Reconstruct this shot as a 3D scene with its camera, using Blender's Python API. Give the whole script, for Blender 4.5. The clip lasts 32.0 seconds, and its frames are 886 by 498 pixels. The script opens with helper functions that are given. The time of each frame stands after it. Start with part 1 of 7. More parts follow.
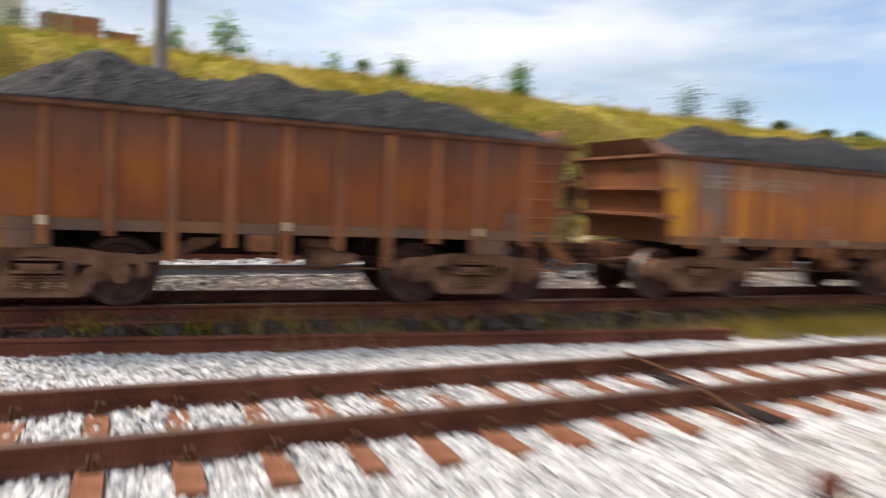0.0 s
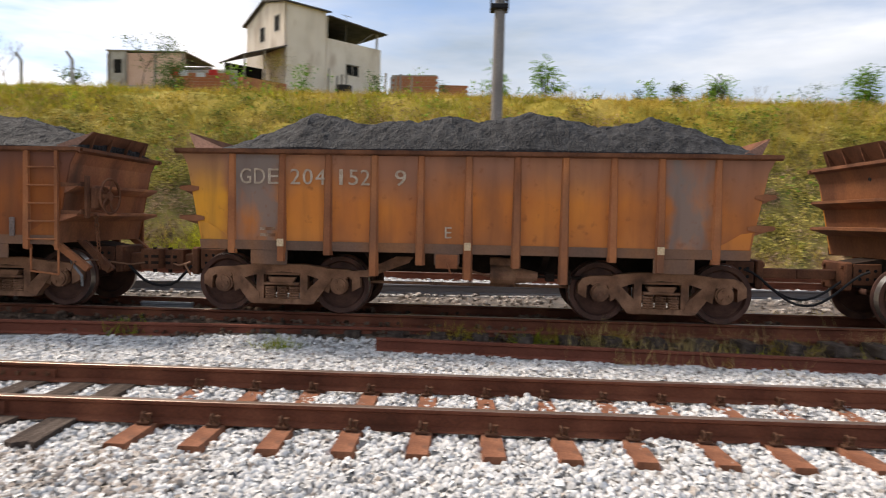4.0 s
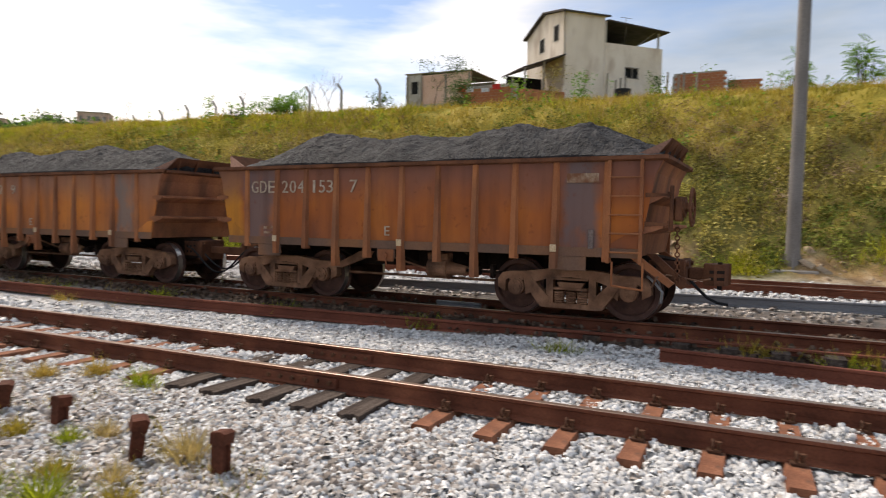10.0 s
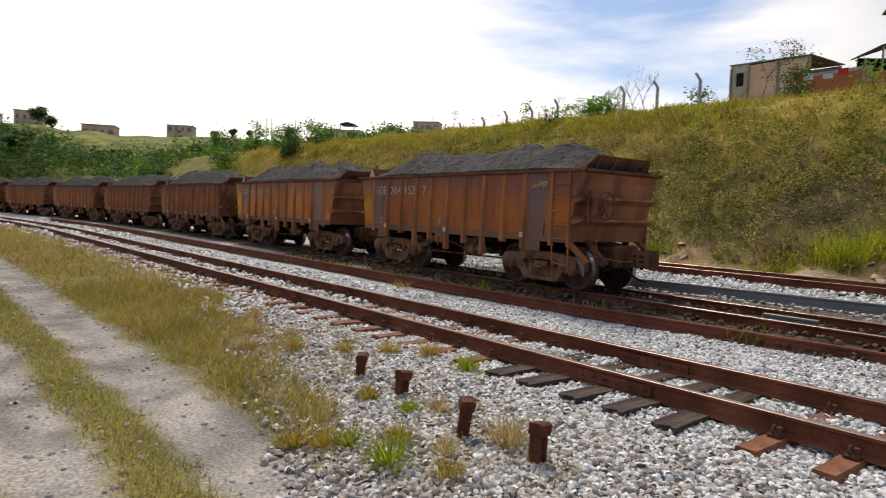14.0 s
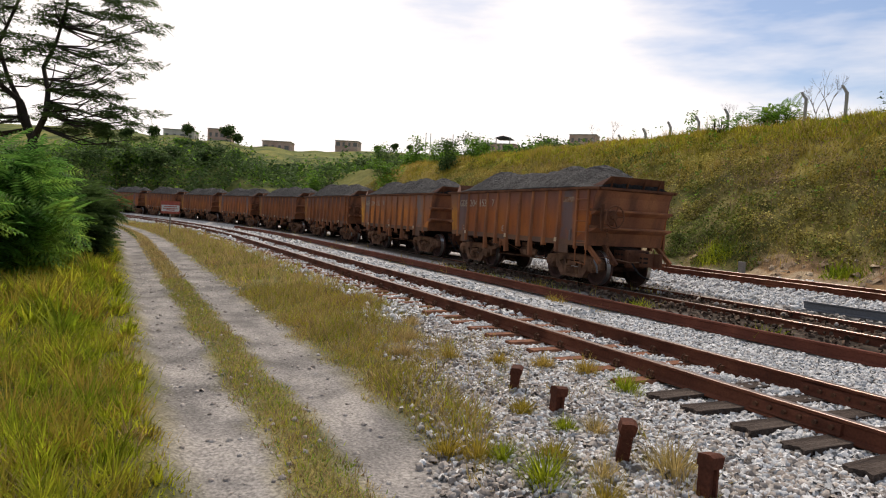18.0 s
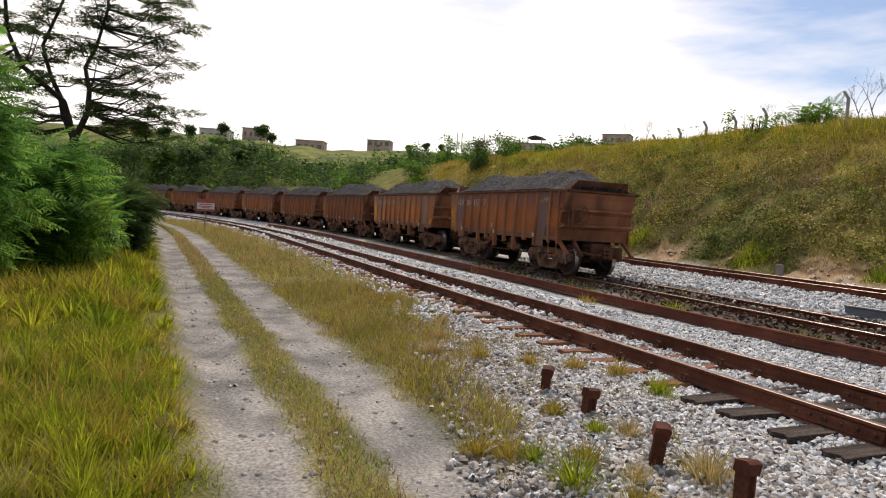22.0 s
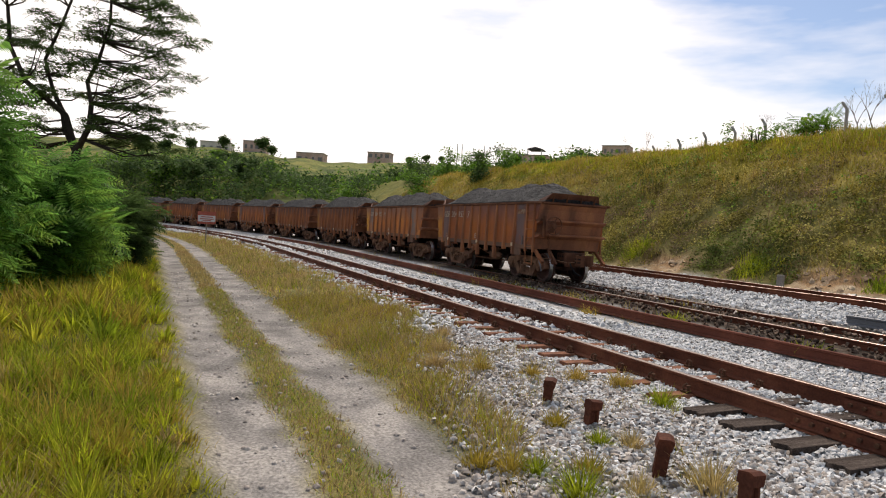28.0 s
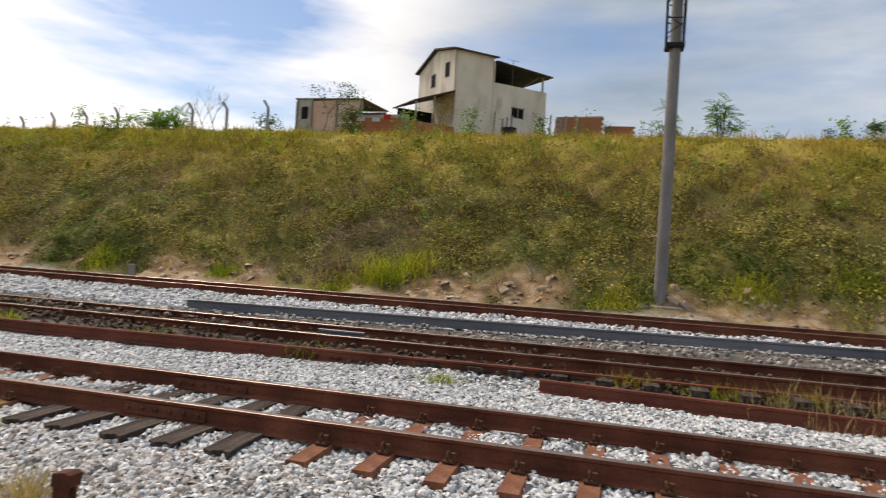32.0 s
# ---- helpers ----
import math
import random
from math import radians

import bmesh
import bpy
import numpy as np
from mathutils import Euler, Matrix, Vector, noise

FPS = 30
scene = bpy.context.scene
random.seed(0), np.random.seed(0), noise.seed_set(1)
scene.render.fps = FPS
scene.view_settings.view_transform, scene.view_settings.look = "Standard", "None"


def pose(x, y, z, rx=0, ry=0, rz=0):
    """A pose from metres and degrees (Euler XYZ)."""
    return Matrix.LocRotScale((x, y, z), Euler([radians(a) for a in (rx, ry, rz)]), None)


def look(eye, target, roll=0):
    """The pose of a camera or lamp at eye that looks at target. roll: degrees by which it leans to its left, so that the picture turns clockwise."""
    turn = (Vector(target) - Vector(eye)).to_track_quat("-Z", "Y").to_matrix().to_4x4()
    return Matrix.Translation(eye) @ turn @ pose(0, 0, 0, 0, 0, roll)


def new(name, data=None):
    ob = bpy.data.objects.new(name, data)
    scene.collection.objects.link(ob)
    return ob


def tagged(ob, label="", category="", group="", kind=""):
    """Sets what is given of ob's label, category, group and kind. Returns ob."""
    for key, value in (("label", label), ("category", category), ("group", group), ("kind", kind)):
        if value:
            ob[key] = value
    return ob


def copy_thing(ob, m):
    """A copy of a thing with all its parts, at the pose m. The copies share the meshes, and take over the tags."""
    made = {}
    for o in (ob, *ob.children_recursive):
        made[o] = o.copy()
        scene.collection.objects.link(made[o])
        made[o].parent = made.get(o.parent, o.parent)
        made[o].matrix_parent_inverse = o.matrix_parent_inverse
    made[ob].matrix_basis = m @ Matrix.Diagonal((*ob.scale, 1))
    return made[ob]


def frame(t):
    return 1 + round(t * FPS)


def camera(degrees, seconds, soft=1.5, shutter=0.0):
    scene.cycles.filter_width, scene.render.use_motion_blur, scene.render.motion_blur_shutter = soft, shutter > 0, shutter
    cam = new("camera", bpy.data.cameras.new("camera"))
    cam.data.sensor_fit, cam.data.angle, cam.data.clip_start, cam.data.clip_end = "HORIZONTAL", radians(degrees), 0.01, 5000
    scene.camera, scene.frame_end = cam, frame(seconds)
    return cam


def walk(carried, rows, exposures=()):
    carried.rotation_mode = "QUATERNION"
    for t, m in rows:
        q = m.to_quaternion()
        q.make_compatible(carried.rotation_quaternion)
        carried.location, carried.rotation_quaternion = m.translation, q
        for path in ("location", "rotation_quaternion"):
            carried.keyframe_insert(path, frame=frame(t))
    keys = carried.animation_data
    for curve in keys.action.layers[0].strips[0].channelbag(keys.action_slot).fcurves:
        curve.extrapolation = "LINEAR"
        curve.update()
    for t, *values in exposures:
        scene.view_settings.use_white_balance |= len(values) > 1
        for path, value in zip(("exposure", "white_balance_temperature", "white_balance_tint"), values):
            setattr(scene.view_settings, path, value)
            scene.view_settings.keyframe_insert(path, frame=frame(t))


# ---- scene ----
cam = camera(67.0, 32.0, soft=1.1, shutter=0.5)
# seconds, place, turn
PATH = [
    (0, 0.652, 0.854, 1.506, 85.96, -3.1, -24.72),
    (0.1, 0.42, 0.2, 1.47, 86.4, -2.7, -29.2),
    (0.2, 0.394, 0.12, 1.467, 85.85, -2.3, -32.55),
    (0.3, 0.394, 0.118, 1.467, 85.95, -2.1, -35.04),
    (0.4, 0.395, 0.116, 1.468, 86.08, -1.8, -36.45),
    (0.5, 0.396, 0.116, 1.469, 86.17, -1.69, -36.81),
    (1, 0.391, 0.117, 1.476, 86.74, -0.81, -36.79),
    (1.5, 0.372, 0.119, 1.47, 87.16, -0.74, -34.45),
    (2, 0.316, 0.057, 1.459, 87.87, -1.16, -28.56),
    (2.5, 0.276, 0.114, 1.457, 88.12, -1.51, -22.44),
    (3, 0.239, 0.142, 1.461, 87.59, -1.46, -14.97),
    (3.5, 0.168, 0.15, 1.466, 87.49, -1.68, -6.21),
    (4, 0.133, 0.13, 1.461, 87.41, -1.49, 1.05),
    (4.5, 0.097, 0.107, 1.459, 87.25, -2.22, 7.98),
    (6.5, 0.05, 0.031, 1.443, 86.67, -1.19, 32.62),
    (7, 0.045, 0.036, 1.45, 86.72, -1.17, 34.41),
    (7.5, 0.125, 0.044, 1.449, 87.46, -1.72, 28.88),
    (8, 0.141, 0.077, 1.447, 87.4, -2.13, 11.28),
    (8.5, 0.129, 0.078, 1.452, 87.86, -2.01, 7.44),
    (9, 0.098, 0.064, 1.455, 88.24, -1.46, 11),
    (9.5, 0.094, 0.047, 1.459, 88.08, -1.41, 17.65),
    (10, 0.052, 0.014, 1.463, 87.37, -1.29, 24.21),
    (10.5, 0.014, 0.009, 1.481, 87.67, -1.61, 29.19),
    (11, 0.005, -0.019, 1.486, 88.19, -1.84, 34.96),
    (11.5, 0.007, -0.048, 1.466, 87.53, -1.43, 39.73),
    (12, 0.015, -0.058, 1.475, 87.45, -1.62, 42.29),
    (12.5, 0.01, -0.061, 1.478, 87.73, -1.79, 44.11),
    (13, -0.002, -0.064, 1.469, 87.67, -1.92, 45.58),
    (13.5, -0.014, -0.061, 1.47, 87.16, -2.18, 47.59),
    (14, -0.031, -0.062, 1.465, 86.63, -2.22, 50.01),
    (14.5, -0.041, -0.055, 1.468, 86.93, -2.69, 52.69),
    (15, -0.053, -0.064, 1.461, 87.88, -3.01, 54.97),
    (15.5, -0.071, -0.069, 1.452, 87.6, -2.82, 57.24),
    (17.5, -0.117, -0.064, 1.446, 87.68, -3.07, 61.92),
    (18, -0.127, -0.06, 1.438, 87.15, -3.13, 63.07),
    (18.5, -0.137, -0.06, 1.429, 86.96, -3.14, 63.41),
    (19, -0.148, -0.049, 1.423, 87.19, -2.92, 64.32),
    (19.5, -0.137, -0.058, 1.432, 87.26, -2.91, 64.88),
    (20, -0.139, -0.063, 1.431, 87.31, -3.33, 64.8),
    (20.5, -0.139, -0.06, 1.431, 86.95, -3.29, 64.97),
    (21, -0.145, -0.06, 1.435, 86.86, -3.34, 65.03),
    (21.5, -0.147, -0.058, 1.435, 86.9, -3.43, 65.46),
    (22, -0.147, -0.064, 1.431, 86.96, -3.53, 65.7),
    (22.5, -0.148, -0.063, 1.433, 87.22, -3.57, 65.86),
    (23, -0.151, -0.059, 1.434, 87.56, -3.31, 66.09),
    (23.5, -0.146, -0.065, 1.436, 87.67, -3.16, 65.97),
    (24, -0.145, -0.068, 1.432, 87.81, -3.11, 66.02),
    (24.5, -0.144, -0.063, 1.429, 87.89, -2.88, 66.37),
    (25, -0.147, -0.065, 1.428, 87.91, -2.91, 66.53),
    (25.5, -0.137, -0.064, 1.438, 88.01, -3.17, 66.27),
    (27.5, -0.124, -0.087, 1.436, 88.19, -3.54, 65.79),
    (28, -0.134, -0.083, 1.435, 87.95, -3.32, 65.73),
    (28.5, -0.137, -0.083, 1.436, 88.51, -3.51, 65.08),
    (29, -0.133, -0.074, 1.439, 88.15, -3.03, 65.16),
    (29.5, -0.133, -0.074, 1.436, 88.15, -2.96, 65.33),
    (30, -0.134, -0.064, 1.435, 87.84, -2.72, 65.14),
    (30.5, -0.088, -0.006, 1.439, 88.21, -2.96, 60.31),
    (30.6, -0.075, 0.014, 1.44, 88.4, -3.4, 54.7),
    (30.8, -0.048, 0.054, 1.44, 87.6, -3.6, 44.8),
    (31, -0.02, 0.093, 1.441, 87.36, -3.89, 34.32),
    (31.2, -0.012, 0.11, 1.445, 88.0, -4.15, 27.2),
    (31.5, -0.002, 0.129, 1.451, 89.42, -4.29, 20.56),
    (32, 0.01, 0.128, 1.443, 90.3, -3.4, 14.52),
]
EXPOSURES = [(0, 0.76, 7090, 14), (1, 0.57, 7110, 14), (2, 0.52, 7140, 14), (4.5, 0.61, 7190, 16), (7, 0.27, 7190, 16), (9, 0.54, 7190, 16), (11, 0.28, 7100, 15), (13, 0.18, 7030, 15), (15, 0.08, 7030, 15), (19, -0.03, 7030, 16), (21, 0.09, 7030, 16), (25, 0.09, 7030, 16), (30, 0.08, 7030, 15), (31, 0.25, 7030, 15), (32, 0.18, 7030, 14)]
walk(cam, [(t, pose(*place)) for t, *place in PATH], EXPOSURES)
# ---- world and light ----
SUN_AZ, SUN_EL = 62.0, 52.0
w = bpy.data.worlds.new("sky")
scene.world = w
w.use_nodes = True
wn, wl = w.node_tree.nodes, w.node_tree.links
wn.clear()
w_out, w_bg = wn.new("ShaderNodeOutputWorld"), wn.new("ShaderNodeBackground")
sky = wn.new("ShaderNodeTexSky")
sky.sky_type, sky.sun_disc = "NISHITA", False
sky.sun_elevation, sky.sun_rotation = radians(SUN_EL), radians(-SUN_AZ)
sky_dim = wn.new("ShaderNodeMixRGB")
sky_dim.blend_type, sky_dim.inputs[0].default_value = "MULTIPLY", 1.0
sky_dim.inputs[2].default_value = (0.088, 0.1, 0.113, 1)
wl.new(sky.outputs[0], sky_dim.inputs[1])
tc, mp = wn.new("ShaderNodeTexCoord"), wn.new("ShaderNodeMapping")
mp.inputs["Scale"].default_value = (1.0, 1.0, 4.4)
wl.new(tc.outputs["Generated"], mp.inputs[0])
cl = wn.new("ShaderNodeTexNoise")
cl.inputs["Scale"].default_value, cl.inputs["Detail"].default_value, cl.inputs["Roughness"].default_value = 1.7, 6, 0.55
wl.new(mp.outputs[0], cl.inputs["Vector"])
cover = wn.new("ShaderNodeValToRGB")
cover.color_ramp.elements[0].position, cover.color_ramp.elements[1].position = 0.34, 0.56
gap_dot = wn.new("ShaderNodeVectorMath")
gap_dot.operation = "DOT_PRODUCT"
gap_dot.inputs[1].default_value = Vector((-0.55, 0.78, 0.29)).normalized()
wl.new(tc.outputs["Generated"], gap_dot.inputs[0])
gap = wn.new("ShaderNodeMapRange")
gap.inputs[1].default_value, gap.inputs[2].default_value, gap.inputs[3].default_value, gap.inputs[4].default_value = 0.965, 0.998, 0.0, 0.34
wl.new(gap_dot.outputs["Value"], gap.inputs[0])
thinner = wn.new("ShaderNodeMath")
thinner.operation = "SUBTRACT"
wl.new(cl.outputs["Fac"], thinner.inputs[0])
wl.new(gap.outputs[0], thinner.inputs[1])
# cloud brightness: shaded bellies, white towards the veiled sun
cl2 = wn.new("ShaderNodeTexNoise")
cl2.inputs["Scale"].default_value, cl2.inputs["Detail"].default_value = 2.6, 5
wl.new(mp.outputs[0], cl2.inputs["Vector"])
belly = wn.new("ShaderNodeValToRGB")
belly.color_ramp.elements[0].position, belly.color_ramp.elements[1].position = 0.3, 0.72
belly.color_ramp.elements[0].color, belly.color_ramp.elements[1].color = (0.28, 0.37, 0.48, 1), (0.65, 0.72, 0.8, 1)
wl.new(cl2.outputs["Fac"], belly.inputs[0])
dot = wn.new("ShaderNodeVectorMath")
dot.operation = "DOT_PRODUCT"
dot.inputs[1].default_value = (-math.sin(radians(SUN_AZ + 8)), math.cos(radians(SUN_AZ + 8)), 0.35)
wl.new(tc.outputs["Generated"], dot.inputs[0])
veil = wn.new("ShaderNodeMapRange")
veil.inputs[1].default_value, veil.inputs[2].default_value, veil.inputs[3].default_value, veil.inputs[4].default_value = 0.5, 0.88, 0.0, 1.0
veil.interpolation_type = "SMOOTHSTEP"
wl.new(dot.outputs["Value"], veil.inputs[0])
lit = wn.new("ShaderNodeMixRGB")
lit.inputs[2].default_value = (1.12, 1.12, 1.12, 1)
closed = wn.new("ShaderNodeMath")
closed.operation, closed.inputs[1].default_value = "MULTIPLY_ADD", 0.16
wl.new(veil.outputs[0], closed.inputs[0])
wl.new(thinner.outputs[0], closed.inputs[2])
wl.new(closed.outputs[0], cover.inputs[0])
wl.new(veil.outputs[0], lit.inputs[0])
wl.new(belly.outputs[0], lit.inputs[1])
both = wn.new("ShaderNodeMixRGB")
wl.new(cover.outputs[0], both.inputs[0])
wl.new(sky_dim.outputs[0], both.inputs[1])
wl.new(lit.outputs[0], both.inputs[2])
wl.new(both.outputs[0], w_bg.inputs[0])
w_bg.inputs[1].default_value = 1.0
wl.new(w_bg.outputs[0], w_out.inputs[0])

sun = new("sun", bpy.data.lights.new("sun", "SUN"))
sun.data.energy, sun.data.angle, sun.data.color = 2.6, radians(12), (1.0, 0.94, 0.84)
sun.matrix_world = look((-60 * math.sin(radians(SUN_AZ)), 60 * math.cos(radians(SUN_AZ)), 60 * math.tan(radians(SUN_EL))), (0, 0, 0))


# ---- materials ----
def hexcol(c):
    return (*c, 1.0)


def material(name, colours, scale=4.0, rough=0.8, metal=0.0, bump=0.2, fine=40.0, stretch=(1, 1, 1), spots=None, island=0.0, bump_dist=0.01, thin=0.0, grit=0.55):
    """Colours mixed by noise at two scales, with relief; spots: a second colour in blotches (colour, scale, from, to)."""
    m = bpy.data.materials.new(name)
    m.use_nodes = True
    n, l = m.node_tree.nodes, m.node_tree.links
    b = n["Principled BSDF"]
    b.inputs["Roughness"].default_value, b.inputs["Metallic"].default_value = rough, metal
    b.inputs["Specular IOR Level"].default_value = 0.5 if metal else 0.14
    t = n.new("ShaderNodeTexCoord")
    mpn = n.new("ShaderNodeMapping")
    mpn.inputs["Scale"].default_value = stretch
    l.new(t.outputs["Object"], mpn.inputs[0])
    big, small = n.new("ShaderNodeTexNoise"), n.new("ShaderNodeTexNoise")
    big.inputs["Scale"].default_value, big.inputs["Detail"].default_value = scale, 5
    small.inputs["Scale"].default_value, small.inputs["Detail"].default_value = fine, 3
    l.new(mpn.outputs[0], big.inputs["Vector"])
    l.new(t.outputs["Object"], small.inputs["Vector"])
    ramp = n.new("ShaderNodeValToRGB")
    e = ramp.color_ramp.elements
    e[0].position, e[1].position = 0.32, 0.68
    e[0].color, e[1].color = hexcol(colours[0]), hexcol(colours[-1])
    for i, c in enumerate(colours[1:-1]):
        e.new(0.32 + 0.36 * (i + 1) / (len(colours) - 1)).color = hexcol(c)
    l.new(big.outputs["Fac"], ramp.inputs[0])
    col = ramp.outputs[0]
    grain = n.new("ShaderNodeMixRGB")
    grain.blend_type, grain.inputs[0].default_value = "OVERLAY", grit
    l.new(col, grain.inputs[1])
    l.new(small.outputs["Fac"], grain.inputs[2])
    col = grain.outputs[0]
    if spots:
        s_noise, s_ramp, s_mix = n.new("ShaderNodeTexNoise"), n.new("ShaderNodeValToRGB"), n.new("ShaderNodeMixRGB")
        s_noise.inputs["Scale"].default_value, s_noise.inputs["Detail"].default_value = spots[1], 6
        l.new(mpn.outputs[0], s_noise.inputs["Vector"])
        s_ramp.color_ramp.elements[0].position, s_ramp.color_ramp.elements[1].position = spots[2], spots[3]
        l.new(s_noise.outputs["Fac"], s_ramp.inputs[0])
        l.new(s_ramp.outputs[0], s_mix.inputs[0])
        l.new(col, s_mix.inputs[1])
        s_mix.inputs[2].default_value = hexcol(spots[0])
        col = s_mix.outputs[0]
    if island:
        g, mr, mul = n.new("ShaderNodeNewGeometry"), n.new("ShaderNodeMapRange"), n.new("ShaderNodeMixRGB")
        mr.inputs[3].default_value, mr.inputs[4].default_value = 1 - island, 1 + island
        l.new(g.outputs["Random Per Island"], mr.inputs[0])
        mul.blend_type, mul.inputs[0].default_value = "MULTIPLY", 1.0
        l.new(col, mul.inputs[1])
        l.new(mr.outputs[0], mul.inputs[2])
        col = mul.outputs[0]
    l.new(col, b.inputs["Base Color"])
    if bump:
        bp = n.new("ShaderNodeBump")
        bp.inputs["Strength"].default_value, bp.inputs["Distance"].default_value = bump, bump_dist
        l.new(small.outputs["Fac"], bp.inputs["Height"])
        l.new(bp.outputs[0], b.inputs["Normal"])
    if thin:
        tr, mx = n.new("ShaderNodeBsdfTranslucent"), n.new("ShaderNodeMixShader")
        mx.inputs[0].default_value = thin
        l.new(col, tr.inputs[0])
        l.new(b.outputs[0], mx.inputs[1]), l.new(tr.outputs[0], mx.inputs[2])
        l.new(mx.outputs[0], n["Material Output"].inputs[0])
    return m


M = {}


def wagon_paint(name="worn_orange_wagon_paint", dull=1.0, patches=0.85):
    """Orange paint gone to rust: grime under the rim, grey patches, an ochre end and long vertical streaks."""
    m = bpy.data.materials.new(name)
    m.use_nodes = True
    n, l = m.node_tree.nodes, m.node_tree.links
    b = n["Principled BSDF"]
    b.inputs["Roughness"].default_value, b.inputs["Specular IOR Level"].default_value = 0.72, 0.2
    t, info, sepx = n.new("ShaderNodeTexCoord"), n.new("ShaderNodeObjectInfo"), n.new("ShaderNodeSeparateXYZ")
    l.new(t.outputs["Object"], sepx.inputs[0])

    def tex(scale, stretch, detail=6):
        mpn, nz = n.new("ShaderNodeMapping"), n.new("ShaderNodeTexNoise")
        mpn.inputs["Scale"].default_value = stretch
        l.new(t.outputs["Object"], mpn.inputs[0])
        comb = n.new("ShaderNodeCombineXYZ")
        mul = n.new("ShaderNodeMath")
        mul.operation, mul.inputs[1].default_value = "MULTIPLY", 37.0
        l.new(info.outputs["Random"], mul.inputs[0])
        l.new(mul.outputs[0], comb.inputs[1])
        l.new(comb.outputs[0], mpn.inputs["Location"])
        nz.inputs["Scale"].default_value, nz.inputs["Detail"].default_value = scale, detail
        l.new(mpn.outputs[0], nz.inputs["Vector"])
        return nz.outputs["Fac"]

    def ramp(src, stops):
        r = n.new("ShaderNodeValToRGB")
        e = r.color_ramp.elements
        e[0].position, e[0].color = stops[0][0], hexcol(stops[0][1])
        e[1].position, e[1].color = stops[-1][0], hexcol(stops[-1][1])
        for p, c in stops[1:-1]:
            e.new(p).color = hexcol(c)
        l.new(src, r.inputs[0])
        return r.outputs[0]

    def mixc(fac, a, c):
        x = n.new("ShaderNodeMixRGB")
        l.new(fac, x.inputs[0]), l.new(a, x.inputs[1])
        x.inputs[2].default_value = hexcol(c)
        return x.outputs[0]

    def maths(op, a, c):
        x = n.new("ShaderNodeMath")
        x.operation = op
        for i, q in enumerate((a, c)):
            if isinstance(q, (int, float)):
                x.inputs[i].default_value = q
            else:
                l.new(q, x.inputs[i])
        return x.outputs[0]

    W0, K = (0, 0, 0), (1, 1, 1)
    col = ramp(tex(0.9, (1.3, 1.3, 0.7)), [(0.32, (0.32, 0.112, 0.042)), (0.48, (0.5, 0.162, 0.04)), (0.68, (0.64, 0.225, 0.042))])
    # x and z shifted by noise, as 0..1 along the wagon and up its side
    xx = maths("ADD", maths("MULTIPLY", sepx.outputs[0], 0.125), maths("ADD", maths("MULTIPLY", tex(2.2, (1, 1, 1)), 0.07), 0.465))
    zz = maths("ADD", maths("MULTIPLY", maths("SUBTRACT", sepx.outputs[2], 0.86), 0.787), maths("MULTIPLY", maths("SUBTRACT", tex(1.6, (1, 1, 0.6)), 0.5), 0.55))
    ochre = ramp(xx, [(0.1, K), (0.12, W0), (1.0, W0)])
    col = mixc(ochre, col, (0.68, 0.3, 0.034))
    grime = ramp(zz, [(0.0, (0.25, 0.25, 0.25)), (0.3, W0), (0.5, W0), (0.8, (0.7, 0.7, 0.7)), (1.0, (0.9, 0.9, 0.9))])
    col = mixc(grime, col, (0.25, 0.13, 0.095))
    grey = maths("MULTIPLY", ramp(xx, [(0.118, W0), (0.128, K), (0.19, K), (0.205, W0), (0.8, W0), (0.815, K), (0.86, K), (0.88, W0)]), ramp(tex(1.8, (1, 1, 0.5)), [(0.36, W0), (0.5, K), (1.0, K)]))
    col = mixc(maths("MULTIPLY", grey, patches), col, (0.19, 0.16, 0.148))
    streak = ramp(tex(2.2, (2.2, 2.2, 0.3), 4), [(0.48, W0), (0.8, (0.5, 0.5, 0.5)), (1.0, (0.6, 0.6, 0.6))])
    col = mixc(streak, col, (0.12, 0.055, 0.035))
    chips = ramp(tex(9.0, (1, 1, 1), 8), [(0.62, W0), (0.74, (0.5, 0.5, 0.5)), (1.0, K)])
    col = mixc(chips, col, (0.22, 0.075, 0.03))
    if dull < 1:
        x = n.new("ShaderNodeMixRGB")
        x.blend_type, x.inputs[0].default_value = "MULTIPLY", 1.0
        l.new(col, x.inputs[1])
        x.inputs[2].default_value = (dull, dull * 0.9, dull * 1.0, 1)
        col = x.outputs[0]
    l.new(col, b.inputs["Base Color"])
    bp = n.new("ShaderNodeBump")
    bp.inputs["Strength"].default_value, bp.inputs["Distance"].default_value = 0.25, 0.012
    l.new(tex(5.0, (1, 1, 1)), bp.inputs["Height"])
    l.new(bp.outputs[0], b.inputs["Normal"])
    return m


M["paint"] = wagon_paint()
M["paint_brown"] = wagon_paint("brown_weathered_wagon_paint", 0.52, 0.15)
M["paint_mid"] = wagon_paint("dulled_orange_wagon_paint", 0.74)
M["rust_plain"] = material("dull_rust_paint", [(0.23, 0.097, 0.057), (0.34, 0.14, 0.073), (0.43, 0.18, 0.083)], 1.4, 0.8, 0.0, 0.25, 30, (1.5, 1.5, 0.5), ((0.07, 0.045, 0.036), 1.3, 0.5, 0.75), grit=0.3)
M["grey_patch"] = material("worn_grey_patch", [(0.13, 0.105, 0.1), (0.18, 0.14, 0.13), (0.25, 0.115, 0.06)], 2.0, 0.8, 0.0, 0.2, 40, (1, 1, 0.5))
